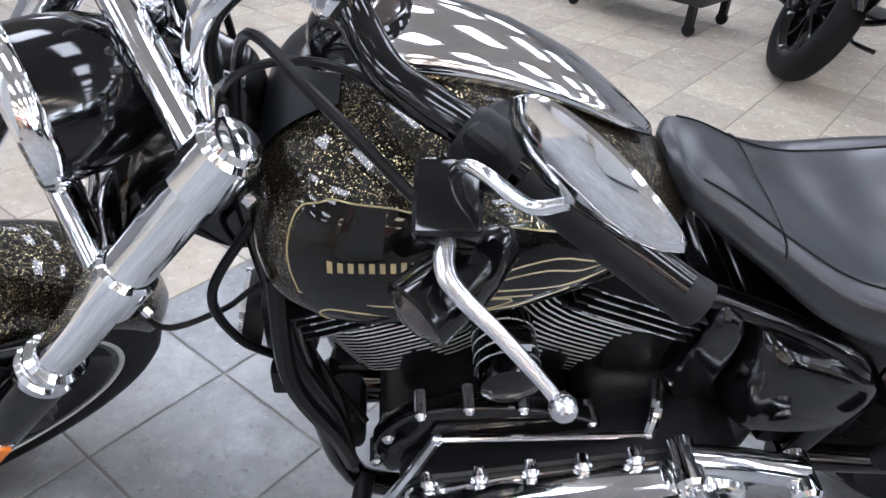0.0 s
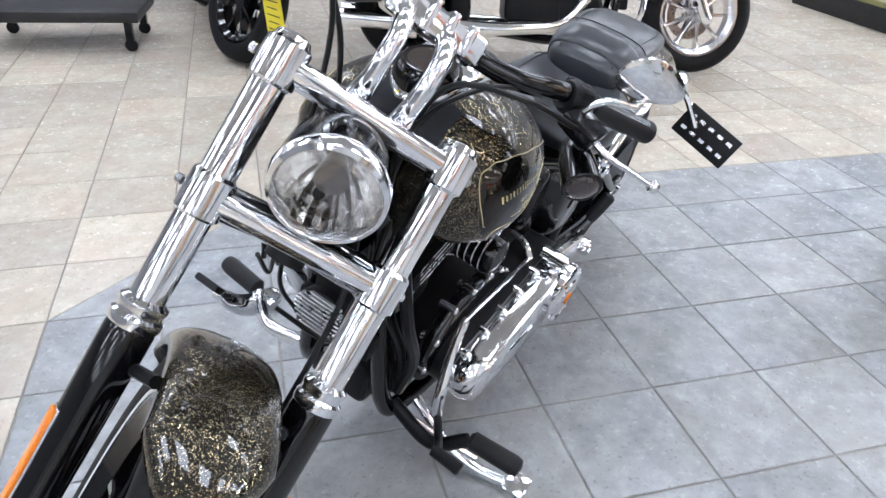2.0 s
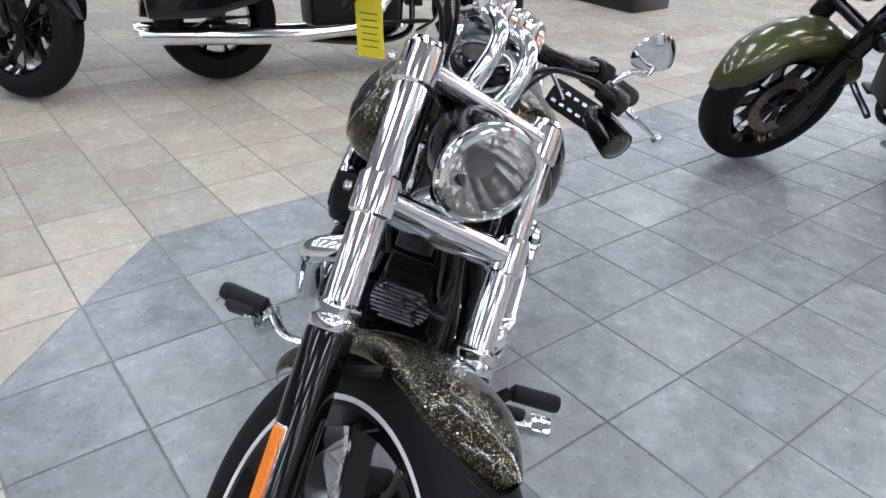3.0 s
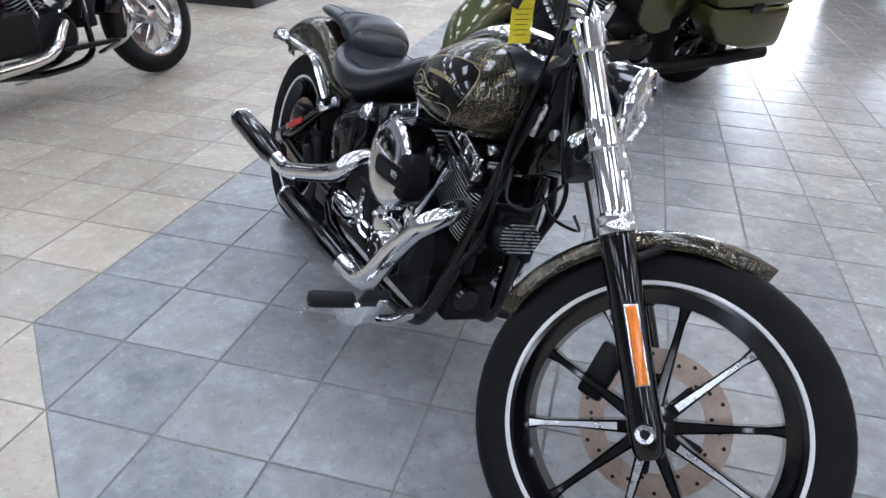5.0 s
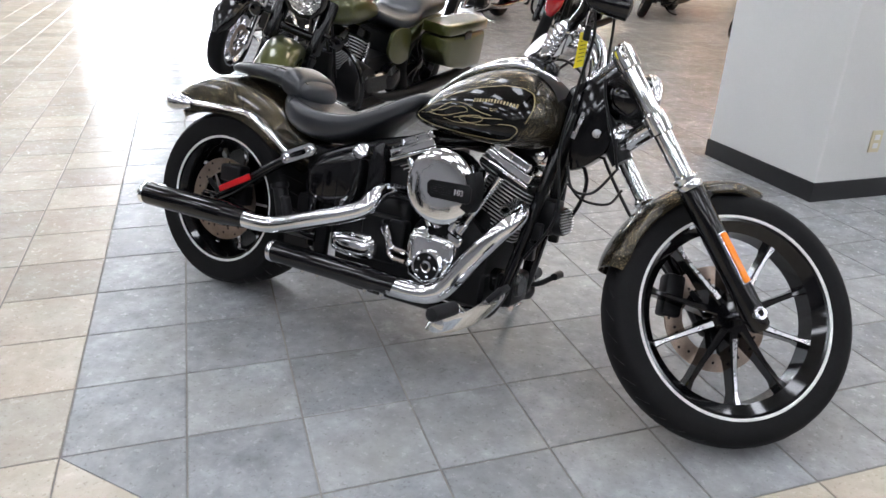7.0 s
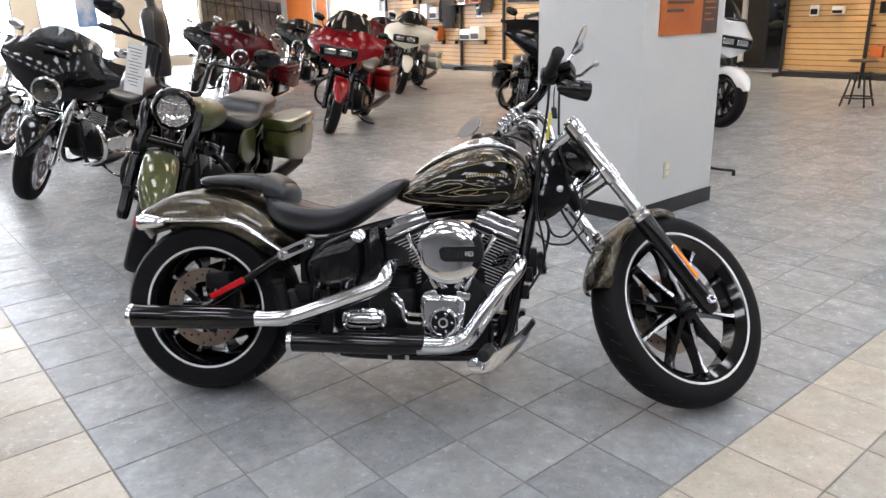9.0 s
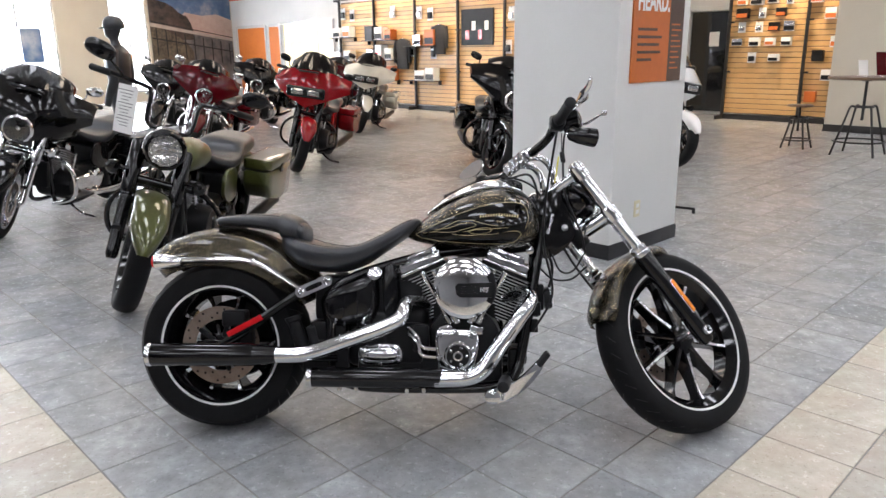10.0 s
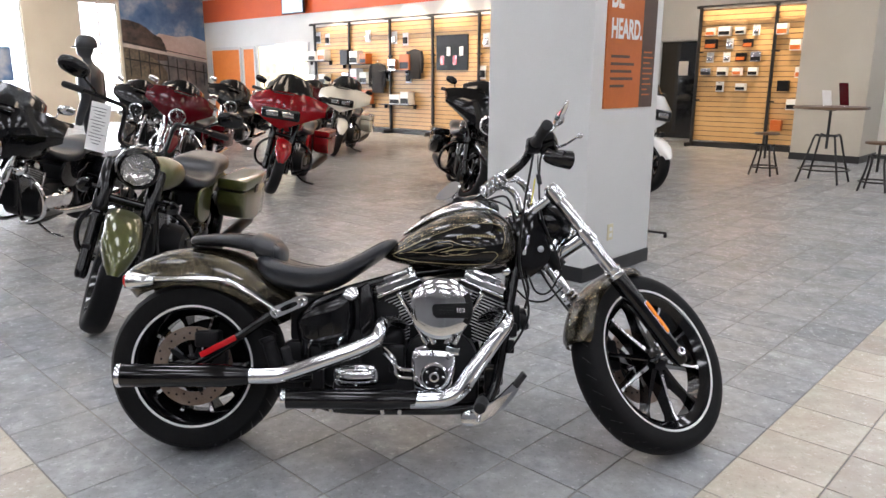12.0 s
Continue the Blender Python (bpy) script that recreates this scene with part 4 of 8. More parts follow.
def finned(bike, base, top, hw, hl, n, label="", taper=0.16):
    """A cylinder barrel and its cooling fins, each with a bare metal rim."""
    F = frame_to(base, top)
    L = (Vector(top) - Vector(base)).length
    bm = bmnew()
    lathe(bm, [(hw * 0.72, 0), (hw * 0.72, L)], F, 20)
    box(bm, (0, 0, L / 2), (hw * 1.0, hl * 1.7, L * 0.98), 0.012, F, 2)
    barrel = part("cylinder", bm, SATIN, bike, label)
    for k in range(n):
        z = L * (k + 0.5) / n
        th = L / n * 0.14
        sc = 1.0 - taper * (1 - k / (n - 1))
        loop = []
        for q in range(28):
            a = 2 * math.pi * q / 28
            ca, sa = math.cos(a), math.sin(a)
            rr = 1.0 / (abs(ca) ** 3.2 + abs(sa) ** 3.2) ** (1 / 3.2)
            loop.append((hw * sc * rr * ca, hl * (0.86 + 0.14 * sc) * rr * sa))
        bm = bmnew()
        lo = [bm.verts.new(F @ Vector((x, y, z - th))) for x, y in loop]
        hi = [bm.verts.new(F @ Vector((x, y, z + th))) for x, y in loop]
        bm.faces.new(lo[::-1])
        bm.faces.new(hi)
        for q in range(28):
            f = bm.faces.new((lo[q], lo[(q + 1) % 28], hi[(q + 1) % 28], hi[q]))
            f.material_index = 1
        part("fin", bm, [SATIN, FIN_EDGE], barrel, "", 30)
    return barrel


def cylinder_head(bike, base, top, hw, hl, cover, out):
    d = (Vector(top) - Vector(base)).normalized()
    finned(bike, base, top, hw, hl, 15, "black finned cylinder with machined fin edges", 0.40)
    F = Matrix.Translation(top) @ Matrix((Vector((d.z, 0, -d.x)), Vector((0, 1, 0)), d)).transposed().to_4x4()
    bm = bmnew()
    box(bm, (0, 0, 0.006), (hw * 1.9, hl * 1.9, 0.014), 0.004, F, 2)
    box(bm, (0, 0.06, 0.03), (hw * 1.6, 0.07, 0.05), 0.008, F, 2)
    head = part("cylinder_head", bm, SATIN, bike)
    for k in range(4):
        bm = bmnew()
        box(bm, (0, 0.078, 0.012 + 0.013 * k), (hw * 1.9, 0.07, 0.0035), 0.001, F, 1)
        part("fin", bm, SATIN, head)
        bm = bmnew()
        box(bm, (0, 0.1135, 0.012 + 0.013 * k), (hw * 1.5, 0.0012, 0.0016), 0, F)
        part("fin_edge", bm, ALU, head, smooth=0)
    bm = bmnew()
    box(bm, (0, -0.022, 0.017), (hw * 1.80, hl * 2.06 - 0.044, 0.010), 0.003, F, 2)
    box(bm, (0, -0.022, 0.036), (hw * 1.74, hl * 2.0 - 0.044, 0.030), 0.008, F, 3)
    rc = part("rocker_cover", bm, cover, bike, "two-tier chrome rocker cover")
    bm = bmnew()
    box(bm, (-out * 0.010, -0.022, 0.058), (hw * 1.42, hl * 1.72 - 0.044, 0.034), 0.008, F, 3)
    part("upper_cover", bm, cover, rc)
    bm = bmnew()
    box(bm, (0, -0.022, 0.0235), (hw * 1.80 + 0.001, hl * 2.04 - 0.044, 0.0018), 0, F)
    part("gasket", bm, SATIN, rc, smooth=0)
    for sx in (-1, 1):
        for sy in (-1, 1):
            bm = bmnew()
            lathe(bm, [(0.007, 0.046), (0.007, 0.056), (0.004, 0.058)], F @ Matrix.Translation((sx * hw * 0.80, sy * 0.07 - 0.022, 0)), 8)
            part("bolt", bm, CHROME, rc)
    for sx in (-0.045, 0.0, 0.045):
        for sy in (-1, 1):
            bm = bmnew()
            box(bm, (sx - out * 0.01, sy * (hl * 0.87 - 0.022) - 0.022, 0.058), (0.008, 0.004, 0.022), 0.0015, F, 1)
            part("cover_rib", bm, cover, rc)


def interp(table):
    xs = [r[0] for r in table]
    cols = list(zip(*table))[1:]
    return lambda x: [float(np.interp(x, xs, c)) for c in cols]


def smooth_rows(table, n):
    """Rows of a table drawn through with a smooth curve."""
    cols = list(zip(*table))
    idx = np.linspace(0, len(table) - 1, n)
    res = []
    for c in cols:
        pts = spline([(float(v), 0, 0) for v in c], 12)
        arr = [q.x for q in pts]
        res.append(np.interp(idx, np.linspace(0, len(table) - 1, len(arr)), arr))
    return [tuple(float(v) for v in row) for row in zip(*res)]


# x, top, bottom, half width of the fuel tank
TANK = [(0.688, 0.742, 0.722, 0.012), (0.705, 0.757, 0.713, 0.045), (0.75, 0.792, 0.700, 0.088), (0.81, 0.834, 0.691, 0.126), (0.88, 0.872, 0.684, 0.156), (0.95, 0.897, 0.680, 0.176), (1.01, 0.908, 0.679, 0.186), (1.06, 0.906, 0.680, 0.187), (1.11, 0.890, 0.686, 0.177), (1.15, 0.858, 0.702, 0.150), (1.172, 0.815, 0.735, 0.100), (1.178, 0.785, 0.765, 0.03)]
TANK_FINE = smooth_rows(TANK, 60)
TANK_WIDE = 1.08


def tank_half(x, z):
    """Half the tank's width at x and z: a domed upper flank, a tight turn under the widest line."""
    top, bot, hw = interp(TANK_FINE)(x)
    mid = bot + 0.36 * (top - bot)
    if z >= mid:
        return hw * TANK_WIDE * max(0.0, 1 - ((z - mid) / (top - mid)) ** 2.1) ** 0.5
    return hw * TANK_WIDE * max(0.0, 1 - ((mid - z) / (mid - bot)) ** 3.2) ** (1 / 3.2)


def tank_top(x, y):
    """Height of the tank's upper skin at x and y."""
    top, bot, hw = interp(TANK_FINE)(x)
    mid = bot + 0.36 * (top - bot)
    return mid + (top - mid) * max(0.0, 1 - (y / (hw * TANK_WIDE)) ** 2) ** (1 / 2.1)


def tank_side(x, z, side, lift=0.0012):
    """The point of the tank's skin at x and z on one side."""
    return Vector((x, side * (tank_half(x, z) + lift), z))


def fuel_tank(bike, paint):
    bm = bmnew()
    loops = []
    for x, top, bot, hw in TANK_FINE:
        mid = bot + 0.36 * (top - bot)
        loop = []
        for k in range(48):
            a = 2 * math.pi * k / 48
            c, s_ = math.cos(a), math.sin(a)
            p, q = (1.0, 2 / 2.1) if s_ >= 0 else (2 / 3.2, 2 / 3.2)
            y = hw * TANK_WIDE * math.copysign(abs(c) ** p, c)
            z = mid + (top - mid if s_ >= 0 else mid - bot) * math.copysign(abs(s_) ** q, s_)
            loop.append((x, y, z))
        loops.append(loop)
    rings(bm, loops)
    return part("fuel_tank", bm, paint, bike, "black and gold metal-flake fuel tank", 60)


def slabs(bm, outline, half, round_, m=None):
    """A side shape drawn in x and z, thick across the bike, its edges rounded off."""
    pts = spline([(x, 0, z) for x, z in outline + outline[:1]], 4)[:-1]
    c = sum(pts, Vector()) / len(pts)
    loops = []
    for y, k in ((-half, 1 - round_ / 0.10 * 0.45), (-half + round_ * 0.12, 1 - round_ / 0.10 * 0.22), (-half + round_ * 0.4, 1 - round_ / 0.10 * 0.07), (-half + round_, 1.0), (half - round_, 1.0), (half - round_ * 0.4, 1 - round_ / 0.10 * 0.07), (half - round_ * 0.12, 1 - round_ / 0.10 * 0.22), (half, 1 - round_ / 0.10 * 0.45)):
        loops.append([(m or Matrix()) @ (c + (p - c) * k + Vector((0, y, 0))) for p in pts])
    rings(bm, loops)
    bmesh.ops.recalc_face_normals(bm, faces=bm.faces[:])
    return bm


def seat_shell(bike, name, rows, material, label, n=34, power=2.6, seams=()):
    """A cushion lofted along x: x, top, bottom, half width, and how far the middle is dished."""
    bm = bmnew()
    loops = []
    for x, top, bot, hw, dish in smooth_rows(rows, n):
        loop = []
        for k in range(32):
            a = 2 * math.pi * k / 32
            c, s_ = math.cos(a), math.sin(a)
            y = hw * math.copysign(abs(c) ** (2 / power), c)
            zz = (top + bot) / 2 + (top - bot) / 2 * math.copysign(abs(s_) ** (2 / power), s_)
            if s_ > 0:
                zz += -dish * max(0.0, 1 - (y / hw) ** 2 * 1.0) + dish * 0.35
            loop.append((x, y, zz))
        loops.append(loop)
    rings(bm, loops)
    seat = part(name, bm, material, bike, label, 60)
    if seams:
        m = len(loops)
        runs = [[loops[i][k] for i in range(m // 8, m - m // 8, 2)] for k in (4, 12)]
        runs += [[loops[int(m * f)][k] for k in range(1, 16)] for f in seams]
        for run in runs:
            bm = bmnew()
            sweep(bm, [Vector(p) + Vector((0, 0, 0.0006)) for p in run], 0.0016, 6, 3)
            part("seam", bm, CABLE, seat)
    return seat


def hero(matrix):
    BASE, RAKE, RF, OFF, TURN = 1.71, radians(36.55), 0.337, 0.081, radians(38.5)
    RT = 0.345
    RR = 0.326
    S = steering(BASE, RAKE, RF, OFF, TURN)
    I = Matrix()
    a, ax, piv = fork_axes(BASE, RAKE, RF, OFF)
    bike = thing("motorcycle", matrix, "black and gold metal-flake cruiser motorcycle leaning on its side stand", "motorcycle")

    # ---- wheels
    RX = -0.006
    rear = wheel(bike, "rear_wheel", (RX, 0, RR), 0.316, 0.216, 0.225, I, 10, STRIPE, 72, -0.088, 0.145, True)
    front = wheel(bike, "front_wheel", ax, RT, 0.2645, 0.125, S, 10, STRIPE, 80, 0.062, 0.148, True, phase=0.13)
    bm = bmnew()
    rod(bm, S @ (ax + Vector((0, -0.148, 0))), S @ (ax + Vector((0, 0.155, 0))), 0.013)
    part("axle", bm, CHROME, front)
    bm = bmnew()
    lathe(bm, [(0.0085, -0.163), (0.0085, -0.1695), (0.016, -0.1700), (0.018, -0.166), (0.018, -0.146)], S @ Matrix.Translation(ax) @ AXLE_Y, 20, False)
    lathe(bm, [(0.0085, -0.163), (0.0005, -0.1635)], S @ Matrix.Translation(ax) @ AXLE_Y, 12, False, 1)
    part("axle_cap", bm, [CHROME_SOFT, CABLE], front)
    bm = bmnew()
    rod(bm, (RX, -0.165, RR), (RX, 0.165, RR), 0.014)
    lathe(bm, [(0.03, -0.175), (0.03, -0.165), (0.022, -0.16)], Matrix.Translation((RX, 0, RR)) @ AXLE_Y, 6)
    part("axle", bm, CHROME, rear)
    # drive pulley on the left
    bm = bmnew()
    lathe(bm, [(0.02, 0.10), (0.15, 0.105), (0.155, 0.10), (0.155, 0.135), (0.15, 0.13), (0.02, 0.13)], Matrix.Translation((RX, 0, RR)) @ AXLE_Y, 48)
    part("drive_pulley", bm, SATIN, rear)
    # tread sipes
    for wh, c, R, W, M0 in ((front, ax, RT, 0.125, S), (rear, Vector((RX, 0, RR)), 0.316, 0.225, I)):
        bm = bmnew()
        for k in range(36):
            for sg in (-1, 1):
                q0 = radians(10 * k + (5 if sg > 0 else 0))
                pts = []
                for t in range(4):
                    q = q0 + radians(2.4 * t)
                    hh = (0.14, 0.26, 0.36, 0.44)[t]
                    rr = (R - 0.0019, R - 0.0055, R - 0.0102, R - 0.0205)[t]
                    pts.append(M0 @ (c + Vector((rr * math.cos(q), sg * hh * W, rr * math.sin(q)))))
                sweep(bm, pts, 0.0021, 4, 2)
        tagged(part("tread_groove", bm, CABLE, wh), kind="stuff")

    # ---- fork; its legs stand a little steeper than the steering head
    af = (a * 0.763 - Vector((math.cos(RAKE), 0, math.sin(RAKE))) * 0.018 - Vector((0, 0.009, 0))).normalized()
    for sg, nm in ((-1, "right"), (1, "left")):
        off = Vector((0, 0.132 * sg, 0))
        P = lambda L: S @ (ax + af * L + off)
        bm = bmnew()
        lathe(bm, [(0.020, -0.045), (0.028, -0.035), (0.031, 0.0), (0.030, 0.1), (0.0315, 0.24), (0.0325, 0.345), (0.031, 0.352)], frame_to(P(0), P(1)), 28)
        lower = part("fork_lower", bm, BLACK, bike, "gloss black fork slider")
        bm = bmnew()
        lathe(bm, [(0.0325, 0.352), (0.0345, 0.356), (0.0345, 0.366), (0.030, 0.37), (0.030, 0.376), (0.0325, 0.38), (0.0325, 0.386), (0.025, 0.392)], frame_to(P(0), P(1)), 28)
        part("collar", bm, CHROME, lower, "chrome collar")
        bm = bmnew()
        lathe(bm, [(0.0245, 0.38), (0.0245, 0.759), (0.022, 0.765)], frame_to(P(0), P(1)), 28)
        part("fork_tube", bm, CHROME, bike, "chrome fork tube")
        # reflector on the outside of the slider
        ou = S.to_3x3() @ Vector((0.25, sg, 0.12)).normalized()
        X = S.to_3x3() @ af
        c = P(0.152) + ou * 0.032
        mrow = Matrix((X, ou.cross(X), ou)).transposed().to_4x4()
        bm = bmnew()
        box(bm, (0, 0, 0), (0.138, 0.02, 0.009), 0.006, Matrix.Translation(c) @ mrow, 3)
        part("reflector", bm, AMBER, lower, "long amber side reflector")
        bm = bmnew()
        box(bm, (0, 0, -0.003), (0.144, 0.026, 0.006), 0.004, Matrix.Translation(c) @ mrow, 2)
        part("reflector_base", bm, CHROME_SOFT, lower)
    for L, rr, nm in ((0.731, 0.018, "top_clamp"), (0.541, 0.018, "lower_clamp")):
        bm = bmnew()
        A, B_ = ax + af * L + Vector((0, -0.132, 0)), ax + af * L + Vector((0, 0.132, 0))
        fw = Vector((math.cos(RAKE), 0, math.sin(RAKE))) * 0.006
        sweep(bm, [S @ (A + fw), S @ (B_ + fw)], rr, 20, straight=True)
        for q in (A, B_):
            m = frame_to(S @ q, S @ (q + af))
            lathe(bm, [(0.026, -0.030), (0.0305, -0.026), (0.031, 0.0), (0.0305, 0.026), (0.026, 0.031)], m, 28)
            if nm == "top_clamp":
                lathe(bm, [(0.026, 0.030), (0.023, 0.038), (0.012, 0.042)], m, 24)
        # arms back to the steering stem
        for q in (A, B_):
            sweep(bm, [S @ q, S @ (ax + af * L - Vector((math.cos(RAKE), 0, math.sin(RAKE))) * 0.055)], 0.027 if nm == "lower_clamp" else 0.02, 14, straight=True)
        cl = part(nm, bm, CHROME, bike, "chrome fork clamp")
        for q in (A, B_):
            bm = bmnew()
            n_ = Vector((math.cos(RAKE), 0, math.sin(RAKE)))
            sg = -1 if q.y < 0 else 1
            lathe(bm, [(0.007, 0.036), (0.007, 0.044), (0.004, 0.046)], frame_to(S @ q, S @ (q + Vector((0, sg * 1.0, 0)) - n_ * 0.5)), 8)
            part("bolt", bm, CHROME_SOFT, cl)
    bm = bmnew()
    sweep(bm, [S @ (piv + a * 0.50), S @ (piv + a * 0.70)], 0.03, 18, straight=True)
    part("steering_stem", bm, SATIN, bike)
    # steering head of the frame with its gusset plates
    bm = bmnew()
    slabs(bm, [(1.14, 0.65), (1.165, 0.845), (1.195, 0.882), (1.245, 0.905), (1.272, 0.885), (1.292, 0.80), (1.312, 0.74), (1.29, 0.695), (1.22, 0.645)], 0.034, 0.010, I)
    head = part("frame_head", bm, BLACK, bike, "gloss black steering head of the frame")
    bm = bmnew()
    lathe(bm, [(0.012, 0.034), (0.012, 0.040), (0.009, 0.044), (0.002, 0.045)], Matrix.Translation((1.272, 0, 0.757)) @ pose(0, 0, 0, 90), 16)
    part("stem_cap", bm, ALU, head)
    bm = bmnew()
    rod(bm, (1.208, -0.043, 0.735), (1.228, -0.043, 0.808), 0.006, 10)
    part("conduit", bm, ALU, head)
    arc_fender(bike, "front_fender", ax, S, RT + 0.030, 0.080, 82, 172, FLAKE, 0.005, "black and gold metal-flake front mudguard", 0.036, 40, tip=0.12)
    for sg in (-1, 1):
        bm = bmnew()
        sweep(bm, [S @ (ax + Vector((-0.14, 0.083 * sg, 0.30))), S @ (ax + af * 0.30 + Vector((0, 0.112 * sg, 0)))], 0.009, 8, straight=True)
        part("fender_bracket", bm, SATIN, bike)
    # front caliper
    bm = bmnew()
    cal = ax + Vector((-0.135, 0.07, 0.035))
    box(bm, cal, (0.055, 0.06, 0.12), 0.012, S, 2)
    box(bm, cal + Vector((0.0, 0.03, 0.0)), (0.04, 0.03, 0.09), 0.01, S, 2)
    part("brake_caliper", bm, SATIN, bike, "black brake caliper")
    bm = bmnew()
    sweep(bm, [S @ (cal + Vector((0, 0.03, 0.06))), S @ (ax + a * 0.25 + Vector((-0.09, 0.11, 0))), S @ (ax + a * 0.45 + Vector((-0.1, 0.1, 0))), S @ (ax + a * 0.62 + Vector((-0.11, 0.03, 0)))], 0.005, 8)
    part("brake_hose", bm, CABLE, bike)

    # ---- headlight
    hc = Vector((1.352, -0.019, 0.868))
    hm = S @ Matrix.Translation(hc) @ pose(0, 0, 0, 0, 87, 0) @ Matrix.Diagonal((0.795, 0.795, 0.88, 1))
    bm = bmnew()
    lathe(bm, [(0.012, -0.115), (0.045, -0.108), (0.07, -0.085), (0.086, -0.05), (0.092, -0.015), (0.093, 0.02)], hm, 40, False)
    lamp = part("headlight", bm, BLACK, bike, "gloss black headlight bucket with chrome rim")
    bm = bmnew()
    lathe(bm, [(0.092, 0.012), (0.098, 0.018), (0.1, 0.03), (0.096, 0.042), (0.088, 0.046), (0.084, 0.04), (0.084, 0.02)], hm, 48, False)
    part("trim_ring", bm, CHROME, lamp, "chrome ring")
    bm = bmnew()
    loops = []
    for r_, h_ in ((0.084, 0.030), (0.080, 0.004), (0.070, -0.022), (0.054, -0.044), (0.034, -0.056), (0.014, -0.060)):
        loops.append([hm @ Vector((r_ * (1 - 0.018 * (k % 2)) * math.cos(2 * math.pi * k / 40), r_ * (1 - 0.018 * (k % 2)) * math.sin(2 * math.pi * k / 40), h_)) for k in range(40)])
    rings(bm, loops, False)
    part("reflector", bm, LAMP_DISH, lamp, "faceted bright reflector", 0)
    bm = bmnew()
    lathe(bm, [(0.016, -0.058), (0.022, -0.024), (0.029, -0.008), (0.029, 0.004), (0.014, 0.010)], hm, 28)
    part("bulb_shield", bm, DARK_BRONZE, lamp)
    for k in range(3):
        bm = bmnew()
        q = 2 * math.pi * k / 3 + 0.5
        rod(bm, hm @ Vector((0.018 * math.cos(q), 0.018 * math.sin(q), -0.005)), hm @ Vector((0.05 * math.cos(q), 0.05 * math.sin(q), -0.046)), 0.0022, 6)
        part("shield_leg", bm, CHROME_SOFT, lamp)
    bm = bmnew()
    lathe(bm, [(0.011, 0.0), (0.011, 0.006), (0.002, 0.007)], hm @ Matrix.Translation((0.05, 0.0, -0.016)) @ pose(0, 0, 0, 0, -30, 0), 16)
    part("position_lamp", bm, CABLE, lamp)
    bm = bmnew()
    lathe(bm, [(0.0005, 0.050), (0.03, 0.049), (0.06, 0.045), (0.083, 0.038), (0.083, 0.036), (0.06, 0.043), (0.03, 0.047), (0.0005, 0.048)], hm, 40, False)
    glass = part("lens", bm, CLEAR, lamp, "clear headlight lens")
    glass.visible_shadow = False
    bm = bmnew()
    sweep(bm, [S @ (hc + Vector((-0.03, 0, -0.085))), S @ (hc + Vector((-0.05, 0, -0.12))), S @ (ax + a * 0.544 + Vector((-0.01, 0, 0.01)))], 0.016, 12)
    part("headlight_mount", bm, CHROME, bike)

    # ---- handlebar and what it carries
    bar = [(1.12, 0.0, 1.010), (1.12, 0.09, 1.010), (1.125, 0.125, 1.014), (1.128, 0.165, 1.024), (1.118, 0.205, 1.035), (1.097, 0.255, 1.041), (1.03, 0.41, 1.040)]
    for sg in (-1, 1):
        droop = lambda y: 0.19 * max(0.0, y - 0.18) if sg < 0 else 0.0
        mir = lambda q: S @ Vector((q[0], q[1] * sg, q[2] - droop(q[1])))
        bm = bmnew()
        sweep(bm, [mir(q) for q in bar], [0.016, 0.016, 0.016, 0.016, 0.016, 0.015, 0.014], 18, 8)
        hb = part("handlebar", bm, BLACK, bike, "gloss black handlebar")
        bm = bmnew()
        g0, g1 = Vector((1.086, 0.283, 1.0362)), Vector((1.026, 0.42, 1.0336))
        lathe(bm, [(0.0165, 0.0), (0.0205, 0.002), (0.0205, 0.012), (0.0185, 0.016), (0.0185, 0.145), (0.0195, 0.15), (0.0195, 0.156), (0.015, 0.159)], frame_to(mir(g0), mir(g1)), 24)
        part("grip", bm, GRIP, hb, "black rubber grip")
        # switch box and lever perch
        bm = bmnew()
        F = frame_to(mir((1.10, 0.252, 1.037)), mir((1.03, 0.41, 1.034)))
        lathe(bm, [(0.022, -0.02), (0.027, -0.012), (0.028, 0.018), (0.023, 0.026)], F, 20)
        box(bm, (0, 0, 0.0), (0.05, 0.052, 0.034), 0.01, F, 3)
        part("switch_box", bm, SATIN, hb)
        bm = bmnew()
        c0 = Vector((1.145, 0.275, 1.028 - droop(0.275)))
        box(bm, (0, 0, 0), (0.05, 0.062, 0.032), 0.008, S @ Matrix.Translation((c0.x, c0.y * sg, c0.z)) @ pose(0, 0, 0, 0, 12, -33 * sg), 3)
        if sg < 0:
            box(bm, (0, 0, 0), (0.05, 0.075, 0.034), 0.009, S @ Matrix.Translation((c0.x - 0.005, c0.y * sg, c0.z + 0.025)) @ pose(0, 0, 0, 0, 12, 33), 3)
        part("lever_perch", bm, BLACK, hb)
        bm = bmnew()
        lv = [(1.158, 0.295, 1.028), (1.172, 0.315, 1.027), (1.172, 0.335, 1.025), (1.160, 0.375, 1.021), (1.150, 0.415, 1.017), (1.148, 0.430, 1.016)]
        sweep(bm, [mir(q) for q in lv], [0.007, 0.0078, 0.0068, 0.006, 0.0052, 0.005], 14, 6, 0.7)
        ball(bm, mir((1.147, 0.436, 1.016)), 0.0105, 16)
        part("lever", bm, CHROME_SOFT, hb, "polished hand lever with ball end")
        # mirror
        st = [(1.136, 0.262, 1.045), (1.138, 0.268, 1.07), (1.136, 0.285, 1.085), (1.126, 0.318, 1.092), (1.112, 0.33, 1.108)] if sg > 0 else [(1.136, 0.262, 1.045), (1.155, 0.275, 1.085), (1.178, 0.30, 1.115), (1.186, 0.33, 1.125), (1.178, 0.342, 1.145)]
        bm = bmnew()
